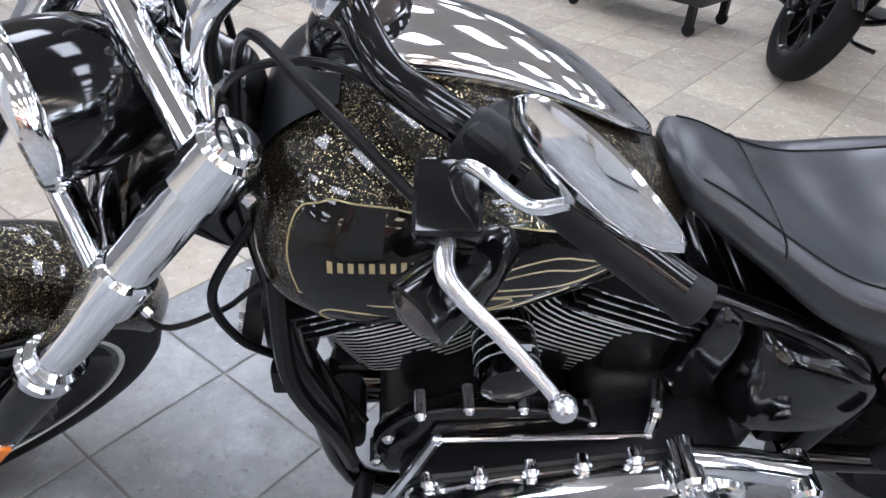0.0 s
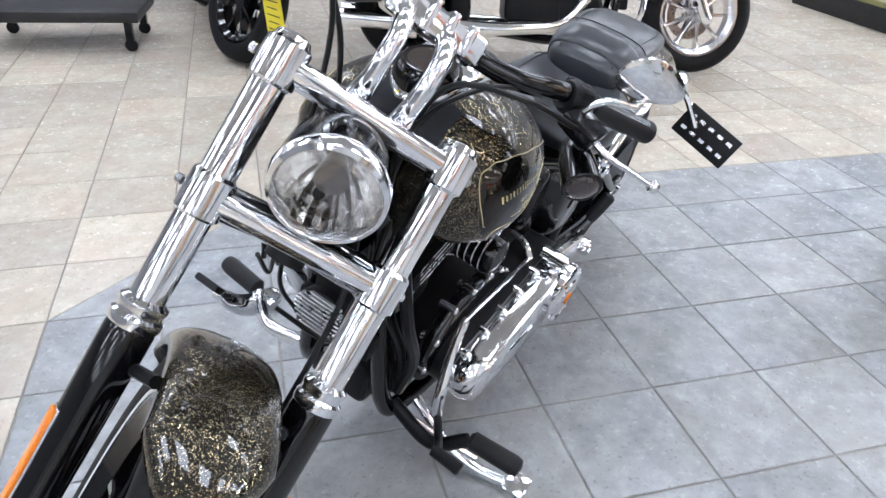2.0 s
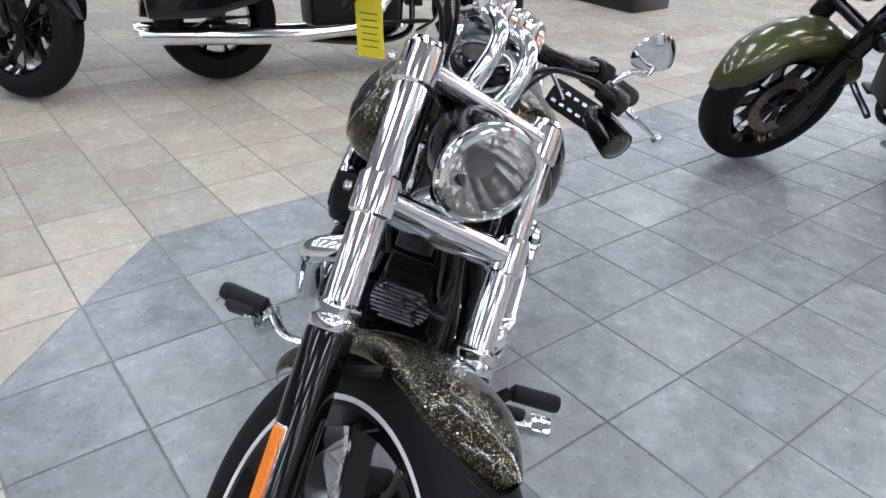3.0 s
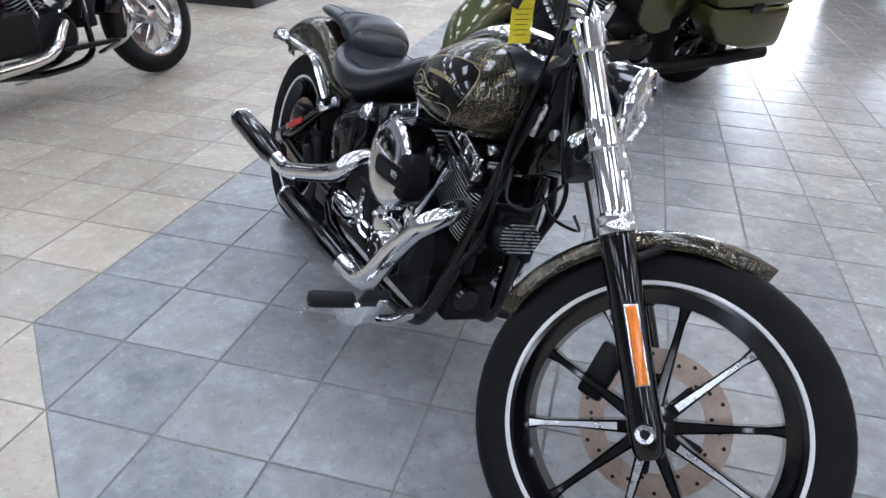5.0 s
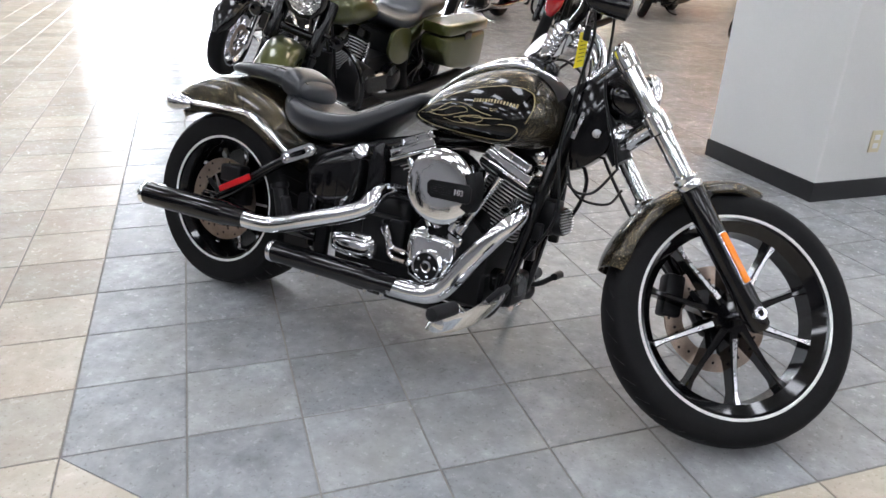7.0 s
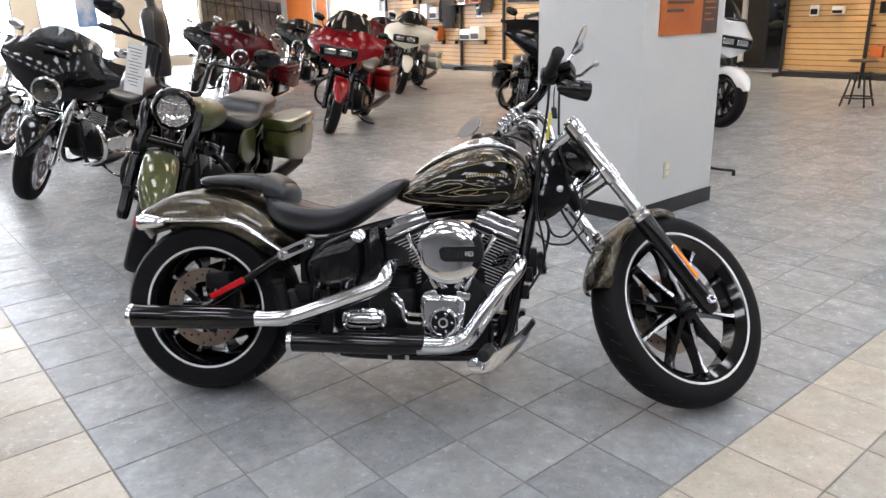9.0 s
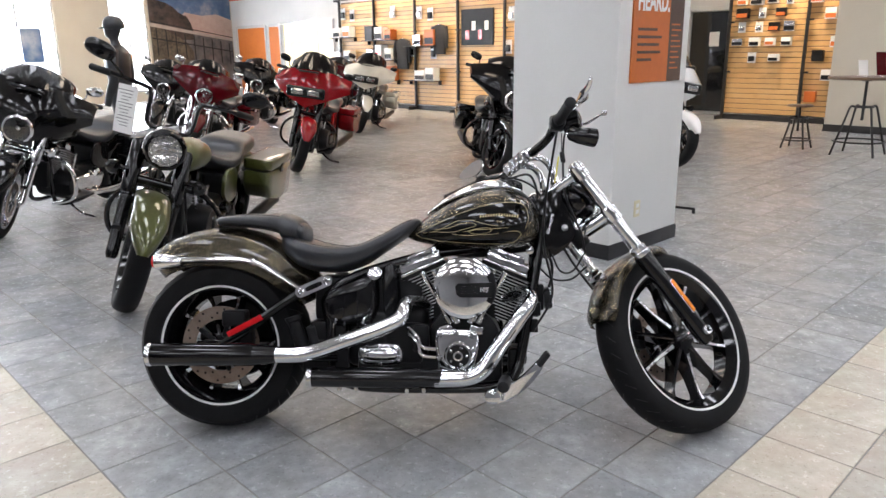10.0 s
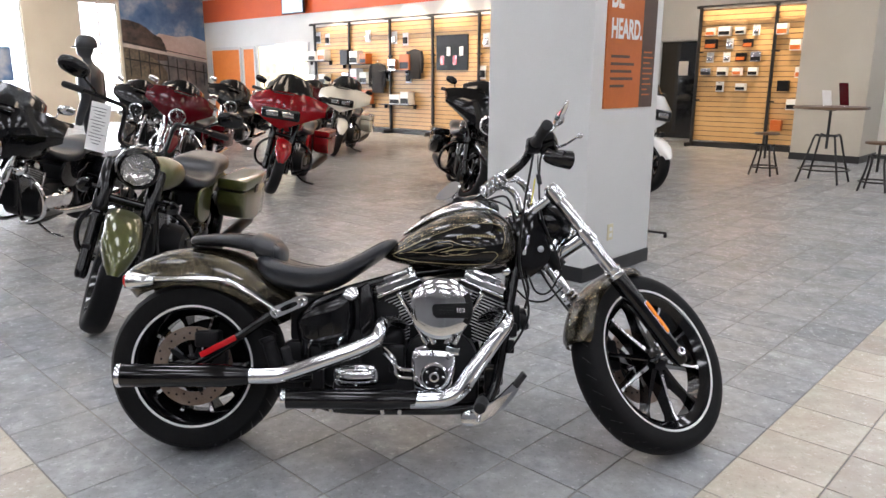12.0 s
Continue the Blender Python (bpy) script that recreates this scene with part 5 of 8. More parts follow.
        sweep(bm, [mir(q) for q in st], 0.0052, 12, 6)
        mr = part("mirror", bm, CHROME, hb, "chrome mirror on a bent stem")
        mc = Vector((1.098, 0.328, 1.127)) if sg > 0 else Vector((1.168, 0.345, 1.122))
        mm_ = S @ Matrix.Translation((mc.x, mc.y * sg, mc.z)) @ pose(0, 0, 0, 0, -78 if sg > 0 else -64, 18 * sg) @ Matrix.Scale(0.9, 4)
        prof = []
        for zz, k_ in ((-0.02, 0.25), (-0.017, 0.55), (-0.009, 0.85), (0.0, 1.0), (0.004, 0.98)):
            loop = []
            for q in range(32):
                t = 2 * math.pi * q / 32
                w_ = 0.043 * (1 - 0.32 * math.sin(t) * sg)
                loop.append(mm_ @ Vector((w_ * math.cos(t) * k_, 0.075 * math.sin(t) * k_, zz)))
            prof.append(loop)
        bm = bmnew()
        rings(bm, prof)
        part("mirror_shell", bm, CHROME, mr, "teardrop chrome shell")
        bm = bmnew()
        loop = [mm_ @ Vector((0.043 * (1 - 0.32 * math.sin(2 * math.pi * q / 32) * sg) * 0.93 * math.cos(2 * math.pi * q / 32), 0.07 * math.sin(2 * math.pi * q / 32), 0.005)) for q in range(32)]
        bm.faces.new([bm.verts.new(q) for q in loop])
        part("mirror_glass", bm, MIRROR, mr, smooth=0)
        # turn signal
        c1 = Vector((1.155, 0.318, 0.972 - droop(0.318)))
        F = S @ Matrix.Translation((c1.x, c1.y * sg, c1.z)) @ pose(0, 0, 0, 0, 95, 12 * sg)
        bm = bmnew()
        lathe(bm, [(0.008, -0.066), (0.020, -0.054), (0.028, -0.022), (0.031, 0.012), (0.032, 0.036), (0.030, 0.038)], F, 28)
        ts = part("turn_signal", bm, BLACK, hb, "black bullet turn signal with smoked lens")
        bm = bmnew()
        lathe(bm, [(0.030, 0.032), (0.024, 0.040), (0.012, 0.045), (0.002, 0.046)], F, 24)
        part("lens", bm, SMOKE, ts)
        bm = bmnew()
        sweep(bm, [mir((1.138, 0.28, 1.015)), mir((1.138, 0.30, 0.998)), mir((1.14, 0.315, 0.985))], 0.009, 10)
        part("signal_stem", bm, SATIN, ts)
        # riser, bent back from the top clamp
        bm = bmnew()
        sweep(bm, [mir(q) for q in ((1.230, 0.034, 0.915), (1.228, 0.034, 0.955), (1.215, 0.034, 0.992), (1.184, 0.034, 1.014), (1.132, 0.034, 1.012))], [0.018, 0.0145, 0.0135, 0.0135, 0.016], 18, 6)
        part("riser", bm, CHROME, bike, "chrome handlebar riser")
    bm = bmnew()
    CAP = S @ Matrix.Translation((1.118, 0.012, 1.011)) @ pose(0, 0, 0, 0, -34, 0)
    box(bm, (0, 0, 0), (0.052, 0.16, 0.044), 0.012, CAP, 3)
    for k in range(4):
        box(bm, (-0.002, -0.048 + 0.032 * k, 0.004), (0.066, 0.015, 0.048), 0.006, CAP, 2)
    part("riser_cap", bm, CHROME, bike)
    bm = bmnew()
    box(bm, (0, 0, 0), (0.018, 0.010, 0.040), 0.005, S @ Matrix.Translation((1.128, -0.22, 0.912)), 3)
    fob = part("key_fob", bm, SATIN, bike, "black key fob on a cord")
    bm = bmnew()
    sweep(bm, [S @ Vector((1.128, -0.22, 0.93)), S @ Vector((1.132, -0.222, 0.97)), S @ Vector((1.142, -0.22, 1.01))], 0.002, 6)
    part("cord", bm, CABLE, fob)
    # cables
    runs = [
        [S @ Vector((1.165, 0.262, 1.03)), S @ Vector((1.19, 0.16, 1.03)), S @ Vector((1.20, 0.06, 0.98)), Vector((1.185, 0.05, 0.80)), Vector((1.17, 0.05, 0.55)), Vector((1.06, 0.08, 0.33))],
        [S @ Vector((1.14, -0.27, 1.03)), S @ Vector((1.21, -0.14, 1.02)), S @ Vector((1.24, -0.07, 0.86)), S @ Vector((1.30, -0.05, 0.72)), S @ Vector((1.33, -0.02, 0.66))],
        [S @ Vector((1.10, -0.26, 1.02)), S @ Vector((1.17, -0.12, 0.98)), Vector((1.20, -0.06, 0.86)), Vector((1.19, -0.08, 0.70)), Vector((1.22, -0.10, 0.52)), Vector((1.15, -0.10, 0.38))],
        [S @ Vector((1.10, 0.25, 1.03)), S @ Vector((1.16, 0.12, 1.00)), Vector((1.19, 0.06, 0.88)), Vector((1.18, 0.04, 0.72))],
        [S @ Vector((1.30, 0.02, 0.80)), S @ Vector((1.24, 0.05, 0.76)), Vector((1.2, 0.04, 0.74))],
        [S @ Vector((1.33, -0.03, 0.66)), Vector((1.30, -0.06, 0.60)), Vector((1.25, -0.09, 0.60)), Vector((1.22, -0.08, 0.66))],
        [Vector((1.18, 0.06, 0.72)), Vector((1.235, 0.08, 0.62)), Vector((1.22, 0.07, 0.52)), Vector((1.17, 0.06, 0.46))],
        [S @ Vector((1.37, 0.03, 0.62)), Vector((1.31, 0.08, 0.56)), Vector((1.24, 0.06, 0.56)), Vector((1.19, 0.05, 0.60))],
    ]
    for k, r in enumerate(runs):
        bm = bmnew()
        sweep(bm, r, (0.0048, 0.004, 0.0045, 0.004, 0.005, 0.004, 0.006, 0.004)[k], 8, 8)
        part("cable", bm, CABLE, bike)

    # ---- tank, console, badges
    tank = fuel_tank(bike, FLAKE)
    bm = bmnew()
    loops = []
    for x, z, hw, hh in smooth_rows([(0.76, 0.812, 0.012, 0.006), (0.80, 0.838, 0.034, 0.012), (0.86, 0.872, 0.048, 0.018), (0.93, 0.898, 0.056, 0.024), (1.0, 0.911, 0.062, 0.028), (1.06, 0.909, 0.06, 0.026), (1.10, 0.896, 0.045, 0.018), (1.125, 0.88, 0.015, 0.008)], 26):
        loops.append([(x, hw * math.cos(2 * math.pi * k / 24), z + hh * math.sin(2 * math.pi * k / 24)) for k in range(24)])
    rings(bm, loops)
    con = part("console", bm, CHROME, tank, "chrome tank console", 60)
    bm = bmnew()
    lathe(bm, [(0.056, -0.022), (0.055, -0.006), (0.050, 0.006), (0.042, 0.013), (0.036, 0.012)], Matrix.Translation((1.066, 0, 0.924)) @ pose(0, 0, 0, 0, 8, 0), 36)
    part("speedometer", bm, BLACK, con, "gloss black gauge pod")
    bm = bmnew()
    lathe(bm, [(0.036, 0.012), (0.002, 0.0125)], Matrix.Translation((1.066, 0, 0.924)) @ pose(0, 0, 0, 0, 8, 0), 28)
    part("dial", bm, SMOKE, con)
    bm = bmnew()
    rows_ = []
    for i in range(11):
        x = 1.085 + 0.078 * i / 10
        w_ = min(0.085, interp(TANK_FINE)(x)[2] * 0.75)
        rows_.append([bm.verts.new((x, w_ * t, tank_top(x, w_ * t) + 0.004)) for t in np.linspace(-1, 1, 15)])
    for i in range(10):
        for j in range(14):
            bm.faces.new((rows_[i][j], rows_[i + 1][j], rows_[i + 1][j + 1], rows_[i][j + 1]))
    bmesh.ops.solidify(bm, geom=bm.faces[:], thickness=0.004)
    part("tank_apron", bm, LEATHER, tank, "black leather apron at the front of the tank", 60)
    HI = interp([(0.725, 0.737), (0.80, 0.770), (0.88, 0.806), (0.96, 0.832), (1.04, 0.847), (1.09, 0.846), (1.115, 0.835), (1.128, 0.80)])
    LO = interp([(0.725, 0.733), (0.75, 0.722), (0.82, 0.710), (0.95, 0.701), (1.05, 0.700), (1.095, 0.712), (1.12, 0.745), (1.128, 0.775)])
    for sg in (-1, 1):
        bm = bmnew()
        nx, nz = 48, 14
        grid_ = []
        for i in range(nx + 1):
            x = 0.727 + (1.127 - 0.727) * i / nx
            h, l = HI(x)[0], LO(x)[0]
            grid_.append([bm.verts.new(tank_side(x, l + (h - l) * j / nz, sg, 0.0009)) for j in range(nz + 1)])
        for i in range(nx):
            for j in range(nz):
                q = (grid_[i][j], grid_[i + 1][j], grid_[i + 1][j + 1], grid_[i][j + 1])
                bm.faces.new(q if sg < 0 else q[::-1])
        part("flame_panel", bm, PANEL, tank, "dark painted flame panel", 60)
        outline = [(x, HI(x)[0]) for x in np.linspace(0.725, 1.115, 30)] + [(1.124, 0.822), (1.129, 0.80), (1.127, 0.78), (1.12, 0.757)]
        low = [(x, LO(x)[0]) for x in np.linspace(0.725, 1.08, 30)] + [(1.095, 0.722), (1.102, 0.733), (1.092, 0.744), (1.06, 0.744), (1.0, 0.734), (0.95, 0.735), (0.92, 0.741), (0.94, 0.75), (0.99, 0.752), (1.05, 0.757), (1.12, 0.757)]
        f1 = [(0.79, 0.745), (0.83, 0.742), (0.87, 0.744), (0.92, 0.757), (0.945, 0.764), (0.935, 0.774), (0.89, 0.772), (0.85, 0.757), (0.80, 0.752)]
        f2 = [(0.75, 0.740), (0.80, 0.746), (0.84, 0.764), (0.88, 0.782), (0.93, 0.784), (0.97, 0.772), (1.02, 0.763), (1.12, 0.757)]
        f3 = [(0.86, 0.736), (0.92, 0.730), (0.985, 0.740), (1.0, 0.750), (0.985, 0.757), (0.94, 0.752), (0.90, 0.742)]
        for run in (outline, low, f1, f2, f3):
            bm = bmnew()
            sweep(bm, [tank_side(x, z, sg, 0.0010) for x, z in run], 0.0009, 5, 3)
            part("pinstripe", bm, GOLD_LINE, tank)
        # maker's mark drawn as plain bars
        for k in range(15):
            x = 0.962 + 0.0092 * k
            bm = bmnew()
            hgt = 0.0046 if k not in (0, 7, 14) else 0.0056
            zz = 0.797 + 0.005 * math.sin(math.pi * k / 14)
            pts = [tank_side(x + dx, zz + dz, sg, 0.0018) for dx, dz in ((-0.0026, -hgt), (0.0022, -hgt), (0.0026, hgt), (-0.0022, hgt))]
            bm.faces.new([bm.verts.new(p) for p in (pts if sg < 0 else pts[::-1])])
            part("badge_bar", bm, GOLD_LINE, tank, smooth=0)
        for q0 in range(5):
            bm = bmnew()
            t0 = math.pi * (0.1 + 0.2 * q0)
            pts = [tank_side(1.027 + r_ * math.cos(t0 + dt), 0.783 - r_ * 0.7 * math.sin(t0 + dt), sg, 0.0018) for r_, dt in ((0.004, -0.16), (0.013, -0.08), (0.013, 0.08), (0.004, 0.16))]
            bm.faces.new([bm.verts.new(p) for p in (pts[::-1] if sg < 0 else pts)])
            part("badge_ray", bm, GOLD_LINE, tank, smooth=0)
    bm = bmnew()
    sweep(bm, [(0.78, 0, 0.682), (0.95, 0, 0.668), (1.14, 0, 0.69)], 0.022, 12)
    part("tank_mount", bm, SATIN, bike)

    # ---- seats
    seat_shell(bike, "seat", [(0.215, 0.735, 0.70, 0.04, 0.0), (0.235, 0.745, 0.655, 0.10, 0.0), (0.29, 0.735, 0.615, 0.145, 0.02), (0.36, 0.715, 0.595, 0.165, 0.045), (0.44, 0.705, 0.592, 0.165, 0.045), (0.52, 0.712, 0.615, 0.145, 0.03), (0.60, 0.745, 0.665, 0.11, 0.012), (0.67, 0.782, 0.712, 0.085, 0.0), (0.715, 0.797, 0.745, 0.065, 0.0), (0.735, 0.79, 0.765, 0.03, 0.0)], LEATHER, "black stitched leather rider seat with a deep dish", 44, seams=(0.22, 0.66))
    seat_shell(bike, "pillion_pad", [(-0.03, 0.795, 0.772, 0.05, 0.0), (-0.01, 0.806, 0.768, 0.095, 0.0), (0.06, 0.814, 0.765, 0.115, 0.0), (0.14, 0.816, 0.756, 0.115, 0.0), (0.21, 0.812, 0.738, 0.11, 0.0), (0.265, 0.795, 0.715, 0.105, 0.0), (0.30, 0.772, 0.70, 0.09, 0.0), (0.312, 0.755, 0.71, 0.05, 0.0)], LEATHER, "black leather pillion pad", 34, seams=(0.5,))
    seat_shell(bike, "seat_strap", [(0.222, 0.806, 0.72, 0.108, 0.0), (0.226, 0.820, 0.715, 0.114, 0.0), (0.262, 0.806, 0.705, 0.111, 0.0), (0.286, 0.790, 0.700, 0.104, 0.0), (0.290, 0.776, 0.702, 0.096, 0.0)], LEATHER, "black leather strap across the pillion pad", 12)

    # ---- rear fender and struts
    arc_fender(bike, "rear_fender", Vector((-0.004, 0, RR)), I, 0.438, 0.132, 26, 130, FLAKE, lambda t: 0.055 + 0.03 * math.sin(math.pi * t), "black and gold metal-flake rear mudguard", 0.055, 44)
    for sg in (-1, 1):
        y = 0.142 * sg
        bm = bmnew()
        sweep(bm, [(-0.205, y, 0.642), (-0.10, y, 0.647), (0.05, y, 0.647), (0.13, y, 0.640), (0.20, y, 0.608), (0.30, y, 0.545), (0.325, y, 0.532)], [0.018, 0.02, 0.02, 0.021, 0.022, 0.019, 0.018], 14, 6, 0.55)
        st = part("fender_strut", bm, CHROME, bike, "chrome mudguard strut")
        bm = bmnew()
        lathe(bm, [(0.012, -0.012), (0.013, 0.008), (0.008, 0.013)], Matrix.Translation((0.138, y + 0.006 * sg, 0.637)) @ pose(0, 0, 0, -90 * sg), 14)
        part("bolt", bm, CHROME, st)
        bm = bmnew()
        p0, p1 = Vector((0.316, y + 0.02 * sg, 0.530)), Vector((0.410, y + 0.02 * sg, 0.570))
        dvec = (p1 - p0).normalized()
        up = Vector((-dvec.z, 0, dvec.x))
        loop = []
        for q in range(24):
            t = 2 * math.pi * q / 24
            base = p0 if math.cos(t) < 0 else p1
            loop.append(base + dvec * math.cos(t) * 0.02 + up * math.sin(t) * 0.02)
        hole = [(p0 + p1) / 2 + dvec * math.copysign(min(0.032, abs(0.045 * math.cos(2 * math.pi * q / 24))), math.cos(2 * math.pi * q / 24)) + up * 0.009 * math.sin(2 * math.pi * q / 24) for q in range(24)]
        o = Vector((0, 0.006, 0))
        rings(bm, [[p + o for p in loop], [p - o for p in loop], [p - o for p in hole], [p + o for p in hole]], False, True)
        link = part("strut_link", bm, CHROME, st)
        for p in (p0, p1):
            bm = bmnew()
            lathe(bm, [(0.012, -0.004), (0.0125, 0.008), (0.008, 0.011), (0.007, 0.006)], Matrix.Translation(p) @ pose(0, 0, 0, -90 * sg), 16)
            part("bolt", bm, CHROME, link)
        bm = bmnew()
        lathe(bm, [(0.013, 0.09), (0.02, 0.075), (0.028, 0.03), (0.03, 0.0), (0.028, -0.004)], Matrix.Translation((-0.215, y + 0.012 * sg, 0.64)) @ pose(0, 0, 0, 0, 90, 0), 20)
        ts = part("rear_signal", bm, CHROME, bike, "chrome bullet rear signal with red lens")
        bm = bmnew()
        lathe(bm, [(0.028, -0.003), (0.022, -0.014), (0.004, -0.018)], Matrix.Translation((-0.215, y + 0.012 * sg, 0.64)) @ pose(0, 0, 0, 0, 90, 0), 20)
        part("lens", bm, RED_LENS, ts)
    # side-mounted plate bracket on the left
    bm = bmnew()
    PB = Matrix.Translation((-0.2, 0.30, 0.528)) @ pose(0, 0, 0, -14, -20, 0) @ pose(0, 0, 0, 0, 0, 90)
    box(bm, (0, 0, 0), (0.19, 0.006, 0.10), 0.003, PB, 2)
    for k in range(5):
        for zz in (-0.022, 0.022):
            box(bm, (-0.068 + 0.034 * k, 0.0, zz), (0.02, 0.0085, 0.012), 0.001, PB, 1, 1)
    pb = part("plate_bracket", bm, [SATIN, ALU], bike, "black slotted plate bracket")
    bm = bmnew()
    sweep(bm, [(-0.20, 0.155, 0.63), (-0.205, 0.20, 0.60), (-0.20, 0.26, 0.535)], 0.01, 8)
    part("bracket_arm", bm, CHROME, pb)

    # ---- frame and swingarm
    for sg in (-1, 1):
        bm = bmnew()
        sweep(bm, [(1.195, 0.03 * sg, 0.80), (1.165, 0.06 * sg, 0.62), (1.12, 0.085 * sg, 0.36), (1.09, 0.10 * sg, 0.24), (1.03, 0.11 * sg, 0.185), (0.8, 0.115 * sg, 0.175), (0.5, 0.115 * sg, 0.185), (0.42, 0.12 * sg, 0.25)], 0.019, 12, 5)
        part("frame_tube", bm, BLACK, bike, "gloss black frame tube")
        bm = bmnew()
        sweep(bm, [(1.17, 0.03 * sg, 0.82), (1.0, 0.05 * sg, 0.70), (0.75, 0.07 * sg, 0.655), (0.5, 0.11 * sg, 0.58), (0.42, 0.13 * sg, 0.50), (0.42, 0.12 * sg, 0.26)], 0.018, 12, 5)
        part("frame_tube", bm, BLACK, bike)
        bm = bmnew()
        sweep(bm, [(0.0, 0.14 * sg, RR), (0.10, 0.145 * sg, 0.385), (0.25, 0.145 * sg, 0.49), (0.36, 0.13 * sg, 0.555)], [0.018, 0.017, 0.017, 0.02], 12)
        sweep(bm, [(-0.03, 0.14 * sg, RR), (0.2, 0.14 * sg, 0.30), (0.44, 0.12 * sg, 0.29)], [0.022, 0.02, 0.022], 12)
        box(bm, (-0.005, 0.142 * sg, RR), (0.09, 0.022, 0.06), 0.008)
        part("swingarm", bm, BLACK, bike, "gloss black swingarm")
    bm = bmnew()
    box(bm, (0.11, -0.168, 0.408), (0.142, 0.008, 0.022), 0.003, Matrix.Translation((0.11, 0, 0.408)) @ pose(0, 0, 0, 0, -27, 0) @ Matrix.Translation((-0.11, 0, -0.408)), 2)
    part("red_reflector", bm, RED_LENS, bike, "red side reflector")
    bm = bmnew()
    box(bm, (0.06, -0.115, 0.43), (0.09, 0.06, 0.06), 0.014, None, 3)
    box(bm, (0.10, -0.10, 0.36), (0.05, 0.05, 0.07), 0.01, None, 2)
    part("rear_caliper", bm, SATIN, bike)
    bm = bmnew()
    lathe(bm, [(0.024, 0), (0.026, 0.02), (0.024, 0.11), (0.03, 0.115), (0.03, 0.13)], frame_to((0.318, -0.14, 0.315), (0.275, -0.14, 0.45)), 16)
    part("rear_reservoir", bm, SATIN, bike)
    # horseshoe oil tank, battery box, fillers
    bm = bmnew()
    slabs(bm, [(0.385, 0.42), (0.375, 0.50), (0.415, 0.545), (0.50, 0.582), (0.575, 0.603), (0.592, 0.56), (0.592, 0.47), (0.565, 0.415), (0.50, 0.398), (0.43, 0.40)], 0.156, 0.075)
    part("oil_tank", bm, BLACK, bike, "gloss black horseshoe oil tank")
    bm = bmnew()
    slabs(bm, [(0.602, 0.49), (0.602, 0.605), (0.625, 0.635), (0.648, 0.628), (0.664, 0.56), (0.668, 0.475), (0.64, 0.43), (0.612, 0.43)], 0.120, 0.05)
    part("battery_box", bm, BLACK, bike, "gloss black battery cover")
    bm = bmnew()
    box(bm, (0.50, 0, 0.50), (0.30, 0.20, 0.16), 0.02, None, 2)
    box(bm, (0.70, 0, 0.50), (0.10, 0.17, 0.20), 0.02, None, 2)
    box(bm, (0.40, 0, 0.36), (0.14, 0.22, 0.12), 0.02, None, 2)
    part("inner_frame_box", bm, SATIN, bike)
    for k in range(3):
        bm = bmnew()
        sweep(bm, [(0.47 + 0.05 * k, -0.151, 0.40), (0.468 + 0.05 * k, -0.153, 0.46), (0.475 + 0.05 * k, -0.152, 0.53)], 0.004, 8)
        part("tank_bead", bm, BLACK, bike)
    bm = bmnew()
    lathe(bm, [(0.028, 0.0), (0.030, 0.006), (0.027, 0.016), (0.018, 0.022), (0.004, 0.024)], Matrix.Translation((0.578, -0.125, 0.59)) @ pose(0, 0, 0, 65), 20)
    lathe(bm, [(0.02, -0.04), (0.02, 0.0)], Matrix.Translation((0.578, -0.125, 0.59)) @ pose(0, 0, 0, 65), 16)
    part("oil_filler", bm, CHROME, bike, "chrome oil filler cap")
    for k in range(2):
        bm = bmnew()
        sweep(bm, [(0.43 + 0.10 * k, -0.14, 0.40), (0.44 + 0.10 * k, -0.150, 0.425), (0.46 + 0.10 * k, -0.145, 0.45)], 0.006, 8)
        part("oil_line", bm, CHROME, bike)

    # added dark block, no real part, so the gap above the muffler looks dark
    bm = bmnew()
    box(bm, (0.395, -0.115, 0.285), (0.17, 0.03, 0.13), 0.012, None, 2)
    part("dark_gap_filler", bm, SATIN, bike)

    # ---- engine
    CR = Vector((0.90, 0, 0.335))
    bm = bmnew()
    lathe(bm, [(0.11, -0.10), (0.135, -0.09), (0.14, 0.0), (0.135, 0.12), (0.11, 0.13)], Matrix.Translation(CR) @ AXLE_Y, 32)
    box(bm, (0.90, 0, 0.25), (0.28, 0.20, 0.12), 0.03, None, 3)
    case = part("crankcase", bm, SATIN, bike, "black engine crankcase")
    bm = bmnew()
    box(bm, (0.62, 0, 0.36), (0.30, 0.22, 0.22), 0.04, None, 4)
    box(bm, (0.66, -0.02, 0.25), (0.30, 0.2, 0.08), 0.02, None, 2)
    part("gearbox", bm, SATIN, bike, "black gearbox case")
    CV_ = Vector((0.90, 0, 0.248))
    for lean in (-22.5, 22.5):
        d = Vector((math.sin(radians(lean)), 0, math.cos(radians(lean))))
        cylinder_head(bike, CV_ + d * 0.205, CV_ + d * 0.378, 0.092, 0.110, CHROME, 1 if lean > 0 else -1)
        # pushrod tubes
        for k, off in enumerate((-0.022, 0.022)):
            bm = bmnew()
            b0 = CR + Vector((lean / 22.5 * 0.035 + off * 0.6, -0.125, 0.08))
            t0 = CV_ + d * 0.36 + Vector((off - lean / 22.5 * 0.02, -0.125, 0))
            lathe(bm, [(0.014, 0.0), (0.014, 0.03), (0.0095, 0.034), (0.0095, 0.15), (0.0125, 0.155), (0.0125, 0.21)], frame_to(b0, t0), 14)
            part("pushrod_tube", bm, CHROME, bike)
    # cam cover
    bm = bmnew()
    F = Matrix.Translation((0.872, -0.152, 0.315)) @ pose(0, 0, 0, 90)
